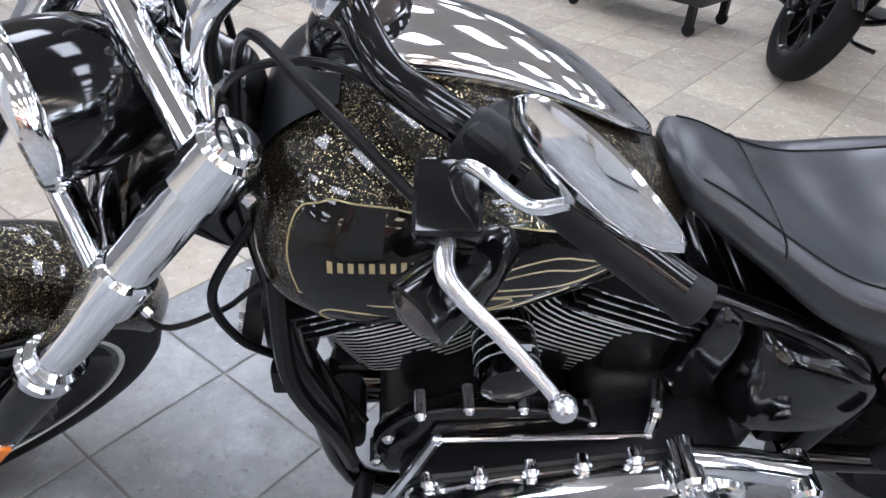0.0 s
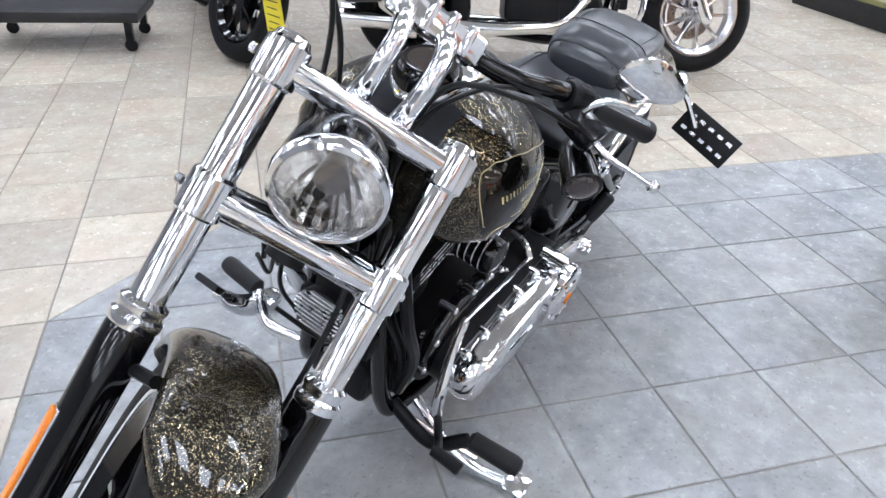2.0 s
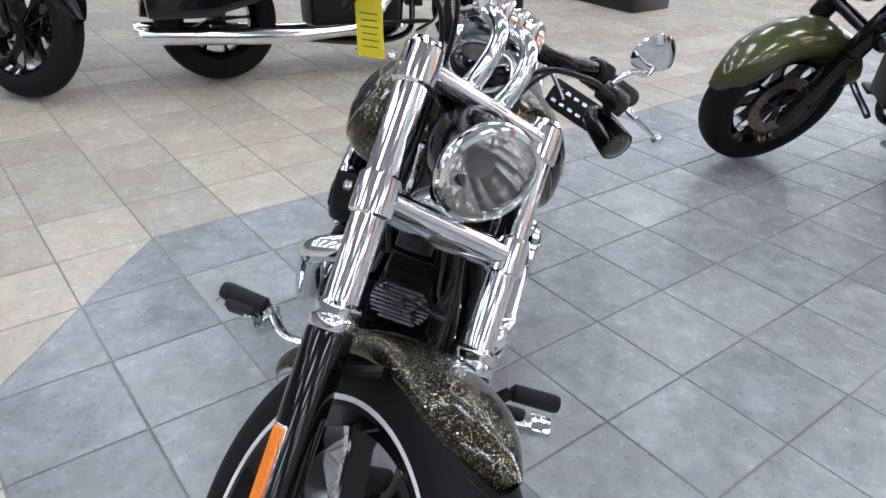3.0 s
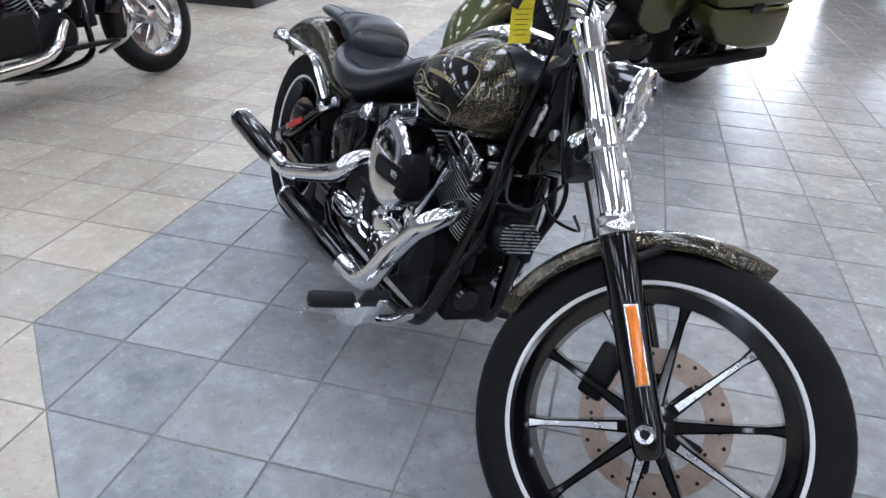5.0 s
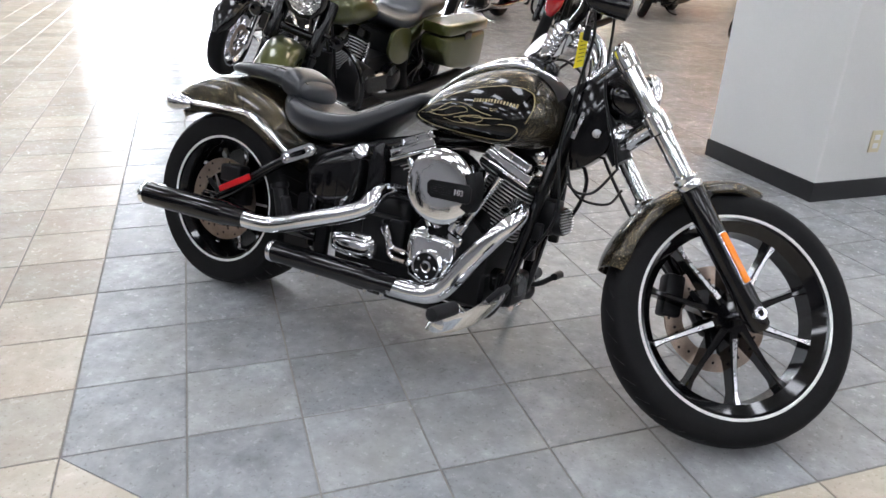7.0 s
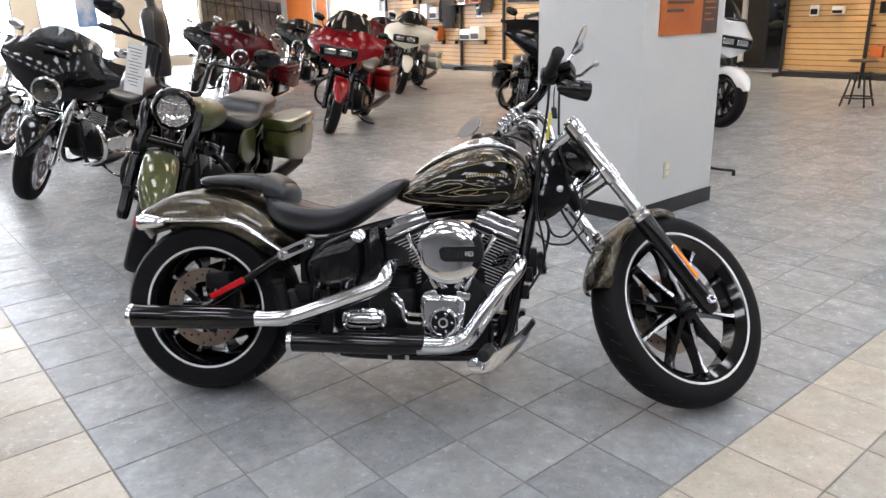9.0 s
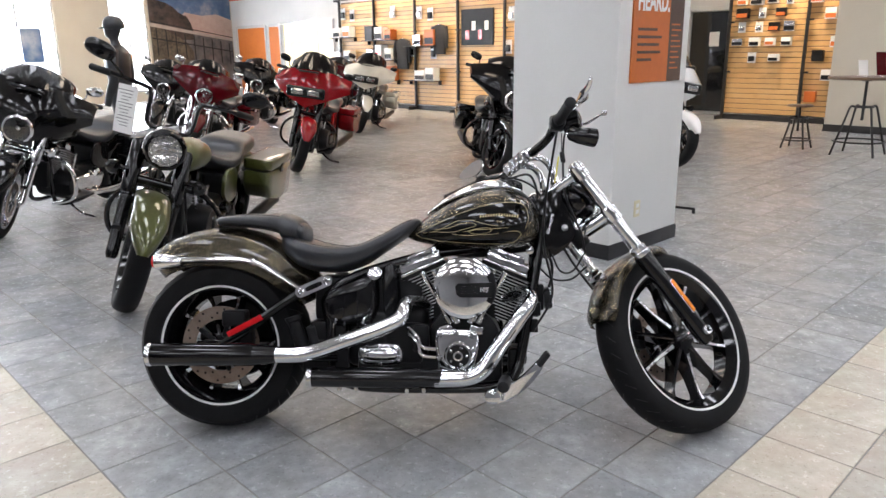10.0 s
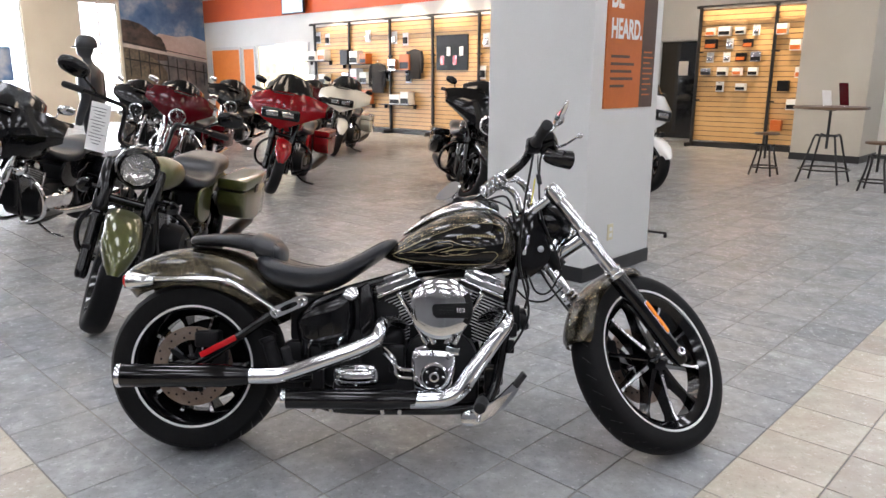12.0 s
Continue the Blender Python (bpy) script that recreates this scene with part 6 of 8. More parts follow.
    loop0 = [(-0.060, -0.055), (0.0, -0.078), (0.06, -0.062), (0.078, -0.01), (0.086, 0.04), (0.07, 0.075), (0.03, 0.082), (-0.03, 0.082), (-0.068, 0.078), (-0.074, 0.02)]
    lay = []
    for zz, k_ in ((-0.06, 1.0), (-0.004, 1.0), (0.004, 0.96), (0.008, 0.88), (0.009, 0.7)):
        pts = spline([(x * k_, y * k_, zz) for x, y in loop0 + loop0[:1]], 4)[:-1]
        lay.append([F @ p for p in pts])
    rings(bm, lay)
    cam_c = part("cam_cover", bm, CHROME, bike, "chrome cam cover")
    for x, z in ((-0.056, 0.062), (0.0, 0.068), (0.058, 0.058), (0.066, 0.01), (-0.058, -0.02)):
        bm = bmnew()
        lathe(bm, [(0.010, 0.004), (0.010, 0.012), (0.006, 0.016)], F @ Matrix.Translation((x, z, 0)), 10)
        part("bolt", bm, CHROME, cam_c)
    bm = bmnew()
    G = Matrix.Translation((0.880, -0.162, 0.302)) @ pose(0, 0, 0, 90)
    lathe(bm, [(0.05, 0.0), (0.05, 0.008), (0.045, 0.012), (0.041, 0.012), (0.038, 0.007), (0.024, 0.007), (0.022, 0.012), (0.012, 0.014), (0.004, 0.014)], G, 36)
    part("round_cover", bm, CHROME, cam_c)
    bm = bmnew()
    lathe(bm, [(0.0415, 0.0075), (0.0405, 0.0126), (0.0175, 0.0130), (0.0165, 0.008)], G, 36, False)
    lathe(bm, [(0.011, 0.0142), (0.010, 0.0152), (0.002, 0.0154)], G, 20)
    part("cover_inlay", bm, SATIN, cam_c)
    for k in range(5):
        q = 2 * math.pi * k / 5
        bm = bmnew()
        lathe(bm, [(0.0052, 0.011), (0.0052, 0.016), (0.003, 0.0175)], G @ Matrix.Translation((0.031 * math.cos(q), 0.031 * math.sin(q), 0)), 8)
        part("bolt", bm, CHROME, cam_c)
    for sx in (-1, 1):
        bm = bmnew()
        box(bm, (0.890 + 0.058 * sx, -0.125, 0.412), (0.052, 0.06, 0.03), 0.01, Matrix.Translation((0.89, 0, 0.41)) @ pose(0, 0, 0, 0, 18 * sx, 0) @ Matrix.Translation((-0.89, 0, -0.41)), 3)
        part("tappet_block", bm, CHROME, bike)
    # gearbox side cover and oil filter
    def lozenge(hw_, hh_, y_, n_=40):
        return [Vector((0.60 + hw_ * math.copysign(abs(math.cos(2 * math.pi * q / n_)) ** 0.55, math.cos(2 * math.pi * q / n_)), y_, 0.303 + hh_ * math.copysign(abs(math.sin(2 * math.pi * q / n_)) ** 0.75, math.sin(2 * math.pi * q / n_)))) for q in range(n_)]

    bm = bmnew()
    rings(bm, [lozenge(0.082, 0.042, -0.10), lozenge(0.082, 0.042, -0.146), lozenge(0.078, 0.038, -0.152), lozenge(0.070, 0.031, -0.154), lozenge(0.066, 0.027, -0.163), lozenge(0.056, 0.019, -0.171), lozenge(0.03, 0.008, -0.174)])
    bmesh.ops.recalc_face_normals(bm, faces=bm.faces[:])
    sc = part("gearbox_cover", bm, CHROME, bike, "domed chrome gearbox side cover")
    for k in range(6):
        bm = bmnew()
        t = 2 * math.pi * (k + 0.5) / 6
        lathe(bm, [(0.006, 0.0), (0.006, 0.008), (0.003, 0.010)], Matrix.Translation((0.60 + 0.073 * math.copysign(abs(math.cos(t)) ** 0.6, math.cos(t)), -0.150, 0.303 + 0.034 * math.copysign(abs(math.sin(t)) ** 0.8, math.sin(t)))) @ pose(0, 0, 0, 90), 8)
        part("bolt", bm, CHROME, sc)
    for k in range(9):
        bm = bmnew()
        box(bm, (0.552 + 0.012 * k, -0.164, 0.281), (0.006, 0.012, 0.006), 0.0015, None, 1)
        part("rib", bm, CHROME_SOFT, sc)
    bm = bmnew()
    box(bm, (0.68, -0.10, 0.34), (0.14, 0.07, 0.15), 0.02, None, 3)
    box(bm, (0.745, -0.12, 0.36), (0.06, 0.05, 0.10), 0.015, None, 3)
    part("bearing_door", bm, SATIN, bike)
    for k in range(2):
        bm = bmnew()
        sweep(bm, [(0.70, -0.15, 0.40 - 0.02 * k), (0.735, -0.165, 0.37 - 0.02 * k), (0.75, -0.165, 0.335 - 0.03 * k), (0.80, -0.16, 0.325 - 0.03 * k)], 0.0075, 10)
        part("oil_line", bm, CHROME, bike)
    bm = bmnew()
    lathe(bm, [(0.03, 0), (0.036, 0.006), (0.037, 0.09), (0.03, 0.10)], frame_to((1.03, -0.02, 0.28), (1.13, -0.02, 0.28)), 24)
    part("oil_filter", bm, BLACK, bike)
    # air cleaner
    AC = Matrix.Translation((0.905, -0.130, 0.547)) @ pose(0, 0, 0, 90)
    bm = bmnew()
    lathe(bm, [(0.07, -0.02), (0.099, -0.016), (0.104, -0.008), (0.106, 0.064), (0.1, 0.068)], AC, 48)
    air = part("air_cleaner", bm, BLACK, bike, "round chrome air cleaner with black band")
    bm = bmnew()
    lathe(bm, [(0.104, 0.064), (0.1085, 0.066), (0.1095, 0.071), (0.107, 0.0775), (0.1, 0.0822), (0.085, 0.0862), (0.06, 0.0886), (0.03, 0.0898), (0.004, 0.0902)], AC, 64)
    part("cover", bm, CHROME, air, "domed chrome cover")
    # black insert that runs over the leading edge
    bm = bmnew()
    loops = []
    for k in range(13):
        t = radians(-31 + 62 * k / 12)
        prof = [(0.088, 0.087), (0.101, 0.0842), (0.109, 0.0785), (0.1125, 0.070), (0.1125, 0.022), (0.106, 0.022), (0.106, 0.070), (0.086, 0.080)]
        loops.append([AC @ Vector((r_ * math.cos(t), r_ * math.sin(t), z_)) for r_, z_ in prof])
    rings(bm, loops)
    part("edge_insert", bm, SATIN, air, "black insert over the leading edge", 50)
    B = AC @ Matrix.Translation((0.034, -0.006, 0.0882)) @ pose(0, 0, 0, 0, 4, 0)
    bm = bmnew()
    loop = [(-0.062, 0.012), (-0.052, 0.022), (0.056, 0.025), (0.064, 0.016), (0.064, -0.018), (0.056, -0.025), (-0.046, -0.024), (-0.058, -0.014)]
    rings(bm, [[B @ Vector((x * k_, y * k_, zz)) for x, y in loop] for zz, k_ in ((-0.020, 1.08), (0.002, 1.08), (0.0045, 1.02))])
    part("band", bm, SATIN, air)
    for k in range(5):
        bm = bmnew()
        box(bm, (-0.020, -0.012 + 0.006 * k, 0.0055), (0.062, 0.0018, 0.0016), 0.0005, B, 1)
        part("band_rib", bm, CABLE, air)
    text_mesh("103", 0.021, B @ Matrix.Translation((0.033, 0.0, 0.0058)), ALU, air, "number", 0.0006, 0.0009)
    bm = bmnew()
    box(bm, (0.9, -0.10, 0.56), (0.07, 0.12, 0.07), 0.015, None, 2)
    part("intake", bm, SATIN, bike)

    # ---- exhaust
    def pipe(name, pts, r, material, label=""):
        b = bmnew()
        sweep(b, pts, r, 20, 7)
        return part(name, b, material, bike, label, 50)

    pipe("exhaust_pipe", [(0.765, -0.05, 0.475), (0.722, -0.11, 0.492), (0.700, -0.165, 0.492), (0.692, -0.205, 0.470), (0.676, -0.224, 0.440), (0.62, -0.232, 0.412), (0.48, -0.24, 0.362), (0.37, -0.245, 0.326), (0.30, -0.25, 0.318), (0.225, -0.25, 0.318)], [0.024, 0.025, 0.026, 0.027, 0.028, 0.028, 0.028, 0.028, 0.028, 0.029], CHROME, "chrome exhaust pipe")
    pipe("exhaust_pipe", [(1.05, -0.05, 0.50), (1.105, -0.10, 0.522), (1.135, -0.15, 0.512), (1.127, -0.19, 0.486), (1.095, -0.205, 0.445), (1.035, -0.214, 0.36), (0.982, -0.219, 0.28), (0.945, -0.22, 0.248), (0.895, -0.22, 0.234), (0.80, -0.222, 0.232)], [0.024, 0.025, 0.026, 0.027, 0.028, 0.029, 0.029, 0.03, 0.03, 0.031], CHROME, "chrome exhaust pipe")
    for c0, c1, L in (((0.25, -0.25, 0.318), (-0.2, -0.255, 0.318), 0.45), ((0.825, -0.222, 0.234), (0.36, -0.235, 0.238), 0.465)):
        F = frame_to(c0, c1)
        rr = 0.040 if L < 0.46 else 0.035
        bm = bmnew()
        lathe(bm, [(0.029, 0.0), (0.031, 0.01), (rr - 0.003, 0.075), (rr, 0.085), (rr, L - 0.01)], F, 32)
        mf = part("muffler", bm, BLACK, bike, "gloss black muffler with chrome tip")
        bm = bmnew()
        lathe(bm, [(rr, L - 0.012), (rr + 0.002, L - 0.006), (rr + 0.001, L + 0.004), (rr - 0.005, L + 0.005), (rr - 0.008, L - 0.03)], F, 32, False)
        part("tip", bm, CHROME, mf)
        bm = bmnew()
        lathe(bm, [(rr - 0.008, L - 0.03), (0.001, L - 0.031)], F, 24, False)
        part("outlet_mouth", bm, CABLE, mf)
    for x, z in ((0.46, 0.196), (0.52, 0.196), (0.70, 0.193), (0.76, 0.194)):
        bm = bmnew()
        lathe(bm, [(0.007, 0), (0.008, -0.01), (0.005, -0.018)], Matrix.Translation((x, -0.2, z)), 10)
        part("muffler_bolt", bm, CHROME, bike)
    bm = bmnew()
    box(bm, (0.62, -0.17, 0.2), (0.55, 0.03, 0.012), 0.004)
    part("muffler_bracket", bm, SATIN, bike)

    # ---- left side: black inner primary case and the chrome cover outside it
    def primary_loop(y, k_, drop):
        loop = []
        for q in range(56):
            t = 2 * math.pi * q / 56
            c, s_ = math.cos(t), math.sin(t)
            fx, fz, r = (0.950, 0.305 - drop, 0.062) if c > 0 else (0.635, 0.352 - drop, 0.092)
            mx, mz = 0.78, 0.328 - drop
            loop.append(Vector((mx + (fx + r * c - mx) * k_, y, mz + (fz + r * s_ - mz) * k_)))
        return loop

    bm = bmnew()
    rings(bm, [primary_loop(0.10, 1.0, -0.012), primary_loop(0.186, 1.0, -0.012)])
    part("inner_primary", bm, SATIN, bike, "black inner primary case", 40)
    bm = bmnew()
    rings(bm, [primary_loop(0.186, 0.985, 0), primary_loop(0.190, 1.0, 0), primary_loop(0.222, 1.0, 0), primary_loop(0.236, 0.975, 0), primary_loop(0.246, 0.91, 0), primary_loop(0.248, 0.80, 0)])
    prim = part("primary_cover", bm, CHROME, bike, "chrome primary cover", 40)
    D = Matrix.Translation((0.640, 0.244, 0.362)) @ AXLE_Y
    bm = bmnew()
    lathe(bm, [(0.078, 0.0), (0.078, 0.014), (0.072, 0.022), (0.060, 0.026), (0.057, 0.022), (0.052, 0.022), (0.048, 0.027), (0.01, 0.03)], D, 44)
    derby = part("derby_cover", bm, CHROME, prim, "round chrome clutch cover")
    for k in range(5):
        q = 2 * math.pi * k / 5 + 0.3
        bm = bmnew()
        lathe(bm, [(0.007, 0.02), (0.007, 0.026), (0.004, 0.028)], D @ Matrix.Translation((0.067 * math.cos(q), 0.067 * math.sin(q), 0)), 10)
        part("bolt", bm, CHROME, derby)
    bm = bmnew()
    lathe(bm, [(0.016, 0.03), (0.016, 0.032), (0.001, 0.0325)], D, 20)
    part("centre_badge", bm, AMBER, derby)
    bm = bmnew()
    box(bm, (0.825, 0.244, 0.318), (0.12, 0.016, 0.062), 0.012, None, 3)
    part("inspection_cover", bm, CHROME, prim)
    bm = bmnew()
    sweep(bm, [(0.655, 0.205, 0.448), (0.60, 0.205, 0.440), (0.54, 0.205, 0.425), (0.485, 0.205, 0.408)], [0.024, 0.022, 0.022, 0.024], 16, 6, 1.0)
    for x_, z_ in ((0.655, 0.448), (0.485, 0.408)):
        lathe(bm, [(0.020, -0.03), (0.021, 0.028), (0.016, 0.034), (0.009, 0.034), (0.008, 0.028)], Matrix.Translation((x_, 0.21, z_)) @ AXLE_Y, 18)
    part("starter_cover", bm, CHROME, prim)
    for k in range(5):
        x = 0.975 - 0.066 * k
        bm = bmnew()
        lathe(bm, [(0.012, -0.004), (0.012, 0.010), (0.008, 0.014), (0.007, 0.020), (0.004, 0.021)], Matrix.Translation((x, 0.185, 0.362 + 0.0165 * k)) @ AXLE_Y, 12)
        part("bolt", bm, CHROME, prim)
    bm = bmnew()
    lathe(bm, [(0.036, 0.08), (0.04, 0.09), (0.04, 0.165), (0.035, 0.178), (0.016, 0.184)], Matrix.Translation((0.89, -0.018, 0.548)) @ AXLE_Y, 28)
    hr = part("horn", bm, BLACK, bike, "black waterfall horn with chrome mount")
    for k in range(4):
        bm = bmnew()
        lathe(bm, [(0.0402, 0.104 + 0.016 * k), (0.041, 0.105 + 0.016 * k), (0.041, 0.1062 + 0.016 * k), (0.0402, 0.107 + 0.016 * k)], Matrix.Translation((0.89, -0.018, 0.548)) @ AXLE_Y, 28, False)
        part("horn_rib", bm, ALU, hr)
    bm = bmnew()
    box(bm, (0.885, 0.125, 0.592), (0.035, 0.03, 0.03), 0.008, None, 2)
    part("horn_mount", bm, CHROME, hr)
    # shift rod and lever
    bm = bmnew()
    sweep(bm, [(0.968, 0.165, 0.432), (0.69, 0.165, 0.44)], 0.005, 10, straight=True)
    for x in (0.968, 0.69):
        ball(bm, (x, 0.165, 0.432 if x > 0.9 else 0.44), 0.009, 12)
    part("shift_rod", bm, CHROME, bike, "chrome shift rod")
    bm = bmnew()
    sweep(bm, [(0.968, 0.165, 0.432), (0.99, 0.17, 0.37), (1.03, 0.19, 0.29), (1.04, 0.20, 0.235)], [0.009, 0.011, 0.012, 0.013], 10, 6, 0.6)
    part("shift_lever", bm, CHROME, bike)
    bm = bmnew()
    sweep(bm, [(0.69, 0.165, 0.44), (0.68, 0.14, 0.46), (0.67, 0.10, 0.465)], 0.009, 10)
    part("shift_arm", bm, CHROME, bike)

    # ---- foot controls
    for sg in (-1, 1):
        y = sg
        bm = bmnew()
        sweep(bm, [(1.06, 0.11 * y, 0.215), (1.075, 0.22 * y, 0.20), (1.048, 0.285 * y, 0.240)], 0.015, 12)
        ctl = part("peg_mount", bm, CHROME if sg < 0 else SATIN, bike)
        bm = bmnew()
        lathe(bm, [(0.012, 0.0), (0.02, 0.008), (0.021, 0.1), (0.018, 0.112), (0.008, 0.116)], frame_to((1.045, 0.285 * y, 0.242), (1.032, 0.40 * y, 0.240)), 20)
        pg = part("foot_peg", bm, GRIP, ctl, "black rubber foot peg")
        bm = bmnew()
        rod(bm, (1.033, 0.385 * y, 0.228), (1.03, 0.405 * y, 0.200), 0.005, 8)
        part("peg_feeler", bm, CHROME, pg)
        # rear pegs, folded up
        bm = bmnew()
        lathe(bm, [(0.01, 0.0), (0.016, 0.008), (0.0165, 0.08), (0.01, 0.086)], frame_to((0.37, 0.19 * y, 0.41), (0.33, 0.21 * y, 0.49)) if sg > 0 else frame_to((0.375, -0.19, 0.33), (0.36, -0.20, 0.40)), 16)
        part("pillion_peg", bm, GRIP, bike)
    bm = bmnew()
    slabs(bm, [(0.975, 0.168), (0.985, 0.205), (1.03, 0.222), (1.085, 0.245), (1.13, 0.285), (1.165, 0.318), (1.18, 0.308), (1.155, 0.262), (1.11, 0.212), (1.05, 0.172), (1.0, 0.158)], 0.012, 0.009, Matrix.Translation((0, -0.285, 0)))
    lathe(bm, [(0.018, -0.02), (0.020, -0.015), (0.020, 0.02)], Matrix.Translation((1.03, -0.275, 0.195)) @ pose(0, 0, 0, 90), 16)
    lathe(bm, [(0.026, -0.012), (0.028, 0.0), (0.026, 0.012), (0.012, 0.016)], Matrix.Translation((1.0, -0.285, 0.185)) @ pose(0, 0, 0, 90), 20)
    bp = part("brake_pedal", bm, CHROME, bike, "polished brake pedal with black pad")
    bm = bmnew()
    box(bm, (0, 0, 0), (0.055, 0.06, 0.016), 0.006, Matrix.Translation((1.17, -0.305, 0.318)) @ pose(0, 0, 0, 0, -52, 0), 2)
    part("pedal_pad", bm, GRIP, bp)
    bm = bmnew()
    sweep(bm, [(1.04, 0.205, 0.235), (1.09, 0.24, 0.235), (1.14, 0.26, 0.27)], 0.009, 10)
    lathe(bm, [(0.012, 0), (0.014, 0.06), (0.01, 0.064)], frame_to((1.14, 0.25, 0.27), (1.14, 0.32, 0.27)), 14)
    part("shift_pedal", bm, SATIN, bike)
    # side stand, down to the floor on the leaning side
    bm = bmnew()
    sweep(bm, [(0.98, 0.12, 0.17), (0.99, 0.21, 0.125), (0.985, 0.30, 0.10), (0.965, 0.385, 0.098)], [0.016, 0.014, 0.013, 0.012], 12)
    box(bm, (0.96, 0.40, 0.104), (0.06, 0.05, 0.012), 0.004, None, 2)
    sd = part("side_stand", bm, CHROME, bike, "chrome side stand")
    bm = bmnew()
    sweep(bm, [(1.03, 0.14, 0.17), (1.0, 0.22, 0.135), (0.975, 0.30, 0.115)], 0.007, 8)
    part("stand_spring", bm, CHROME_SOFT, sd)

    for x, y, z, r_ in ((1.03, 0.142, 0.40, 0.009), (0.99, 0.142, 0.46, 0.008), (0.93, 0.143, 0.475, 0.008), (0.86, 0.143, 0.475, 0.008), (0.80, 0.142, 0.455, 0.008), (1.045, 0.14, 0.33, 0.009), (0.76, 0.14, 0.43, 0.008)):
        bm = bmnew()
        lathe(bm, [(r_, -0.03), (r_, 0.006), (r_ * 0.6, 0.010)], Matrix.Translation((x, y, z)) @ AXLE_Y, 10)
        part("bolt", bm, CHROME_SOFT, case)
    bm = bmnew()
    slabs(bm, [(1.03, 0.30), (1.05, 0.38), (1.0, 0.455), (0.90, 0.475), (0.80, 0.455), (0.74, 0.42), (0.76, 0.38), (0.90, 0.30)], 0.014, 0.01, Matrix.Translation((0, 0.132, 0)))
    part("crankcase_flange", bm, BLACK, case)

    # ---- front of the engine: finned regulator, coil cover
    bm = bmnew()
    RG = Matrix.Translation((1.215, 0.0, 0.495)) @ pose(0, 0, 0, 0, 80, 0)
    loops = []
    for zz, k_ in ((-0.02, 1.0), (0.0, 1.0), (0.006, 0.95)):
        loops.append([RG @ Vector((0.042 * k_ * math.cos(2 * math.pi * q / 32), 0.058 * k_ * math.sin(2 * math.pi * q / 32), zz)) for q in range(32)])
    rings(bm, loops)
    rg = part("regulator", bm, SATIN, bike, "oval black regulator with bright cooling fins")
    for k in range(9):
        x = -0.032 + 0.008 * k
        bm = bmnew()
        box(bm, (x, 0, 0.009), (0.0026, 2 * 0.056 * math.sqrt(max(0.02, 1 - (x / 0.042) ** 2)), 0.008), 0.001, RG, 1)
        part("fin", bm, ALU, rg)
    bm = bmnew()
    box(bm, (1.16, 0, 0.50), (0.07, 0.09, 0.10), 0.01, None, 2)
    part("front_module", bm, SATIN, bike)
    bm = bmnew()
    box(bm, (1.09, 0.0, 0.265), (0.06, 0.14, 0.10), 0.02, None, 3)
    part("oil_cooler", bm, SATIN, bike)
    for k, (x, y, z) in enumerate(((1.155, -0.075, 0.40), (1.165, -0.07, 0.46), (1.17, 0.075, 0.44))):
        bm = bmnew()
        box(bm, (x, y, z), (0.03, 0.026, 0.05), 0.006, None, 2)
        rod(bm, (x - 0.015, y, z), (x - 0.04, y * 0.95, z), 0.007, 8)
        part("connector", bm, SATIN, bike)
    for k in range(3):
        bm = bmnew()
        sweep(bm, [(1.16, 0.09 - 0.03 * k, 0.66), (1.15, 0.13 - 0.04 * k, 0.52), (1.10, 0.14 - 0.03 * k, 0.40), (1.08, 0.12, 0.28)], 0.012 - 0.002 * k, 8)
        part("wire_loom", bm, CABLE, bike)
    bm = bmnew()
    lathe(bm, [(0.014, 0), (0.016, 0.01), (0.014, 0.02), (0.006, 0.024)], Matrix.Translation((1.14, -0.07, 0.675)) @ pose(0, 0, 0, 90), 16)
    part("tank_bolt", bm, CHROME, bike)
    return bike


LEAN = Matrix.Translation((1.6, 0, 0)) @ pose(0, 0, 0, 0, -0.3, -1.5) @ Matrix.Translation((-1.6, 0, 0)) @ pose(0, 0, 0.004, -14.0, 0, 0)
bike = hero(LEAN)

# price tag and key fob hanging from the bars
tag = thing("hang_tag", Matrix.Translation((1.226, 0.079, 0.975)) @ pose(0, 0, 0, 6, 0, 76), "yellow card tag hanging from the handlebar", "tag")
bm = bmnew()
box(bm, (0, 0, 0), (0.045, 0.0012, 0.09), 0.0004, None, 1)
part("card", bm, YELLOW, tag, smooth=0)
bm = bmnew()
for k in range(6):
    box(bm, (0, -0.0011, 0.022 - 0.010 * k), (0.030 - 0.005 * (k % 2), 0.0006, 0.0012))
    box(bm, (0, 0.0011, 0.022 - 0.010 * k), (0.030 - 0.005 * (k % 2), 0.0006, 0.0012))
part("print_line", bm, SATIN, tag, smooth=0)
bm = bmnew()
sweep(bm, [(0, 0, 0.043), (0.003, 0.004, 0.07), (0.0, 0.0, 0.095)], 0.0012, 6)
part("string", bm, WHITE_CARD, tag)


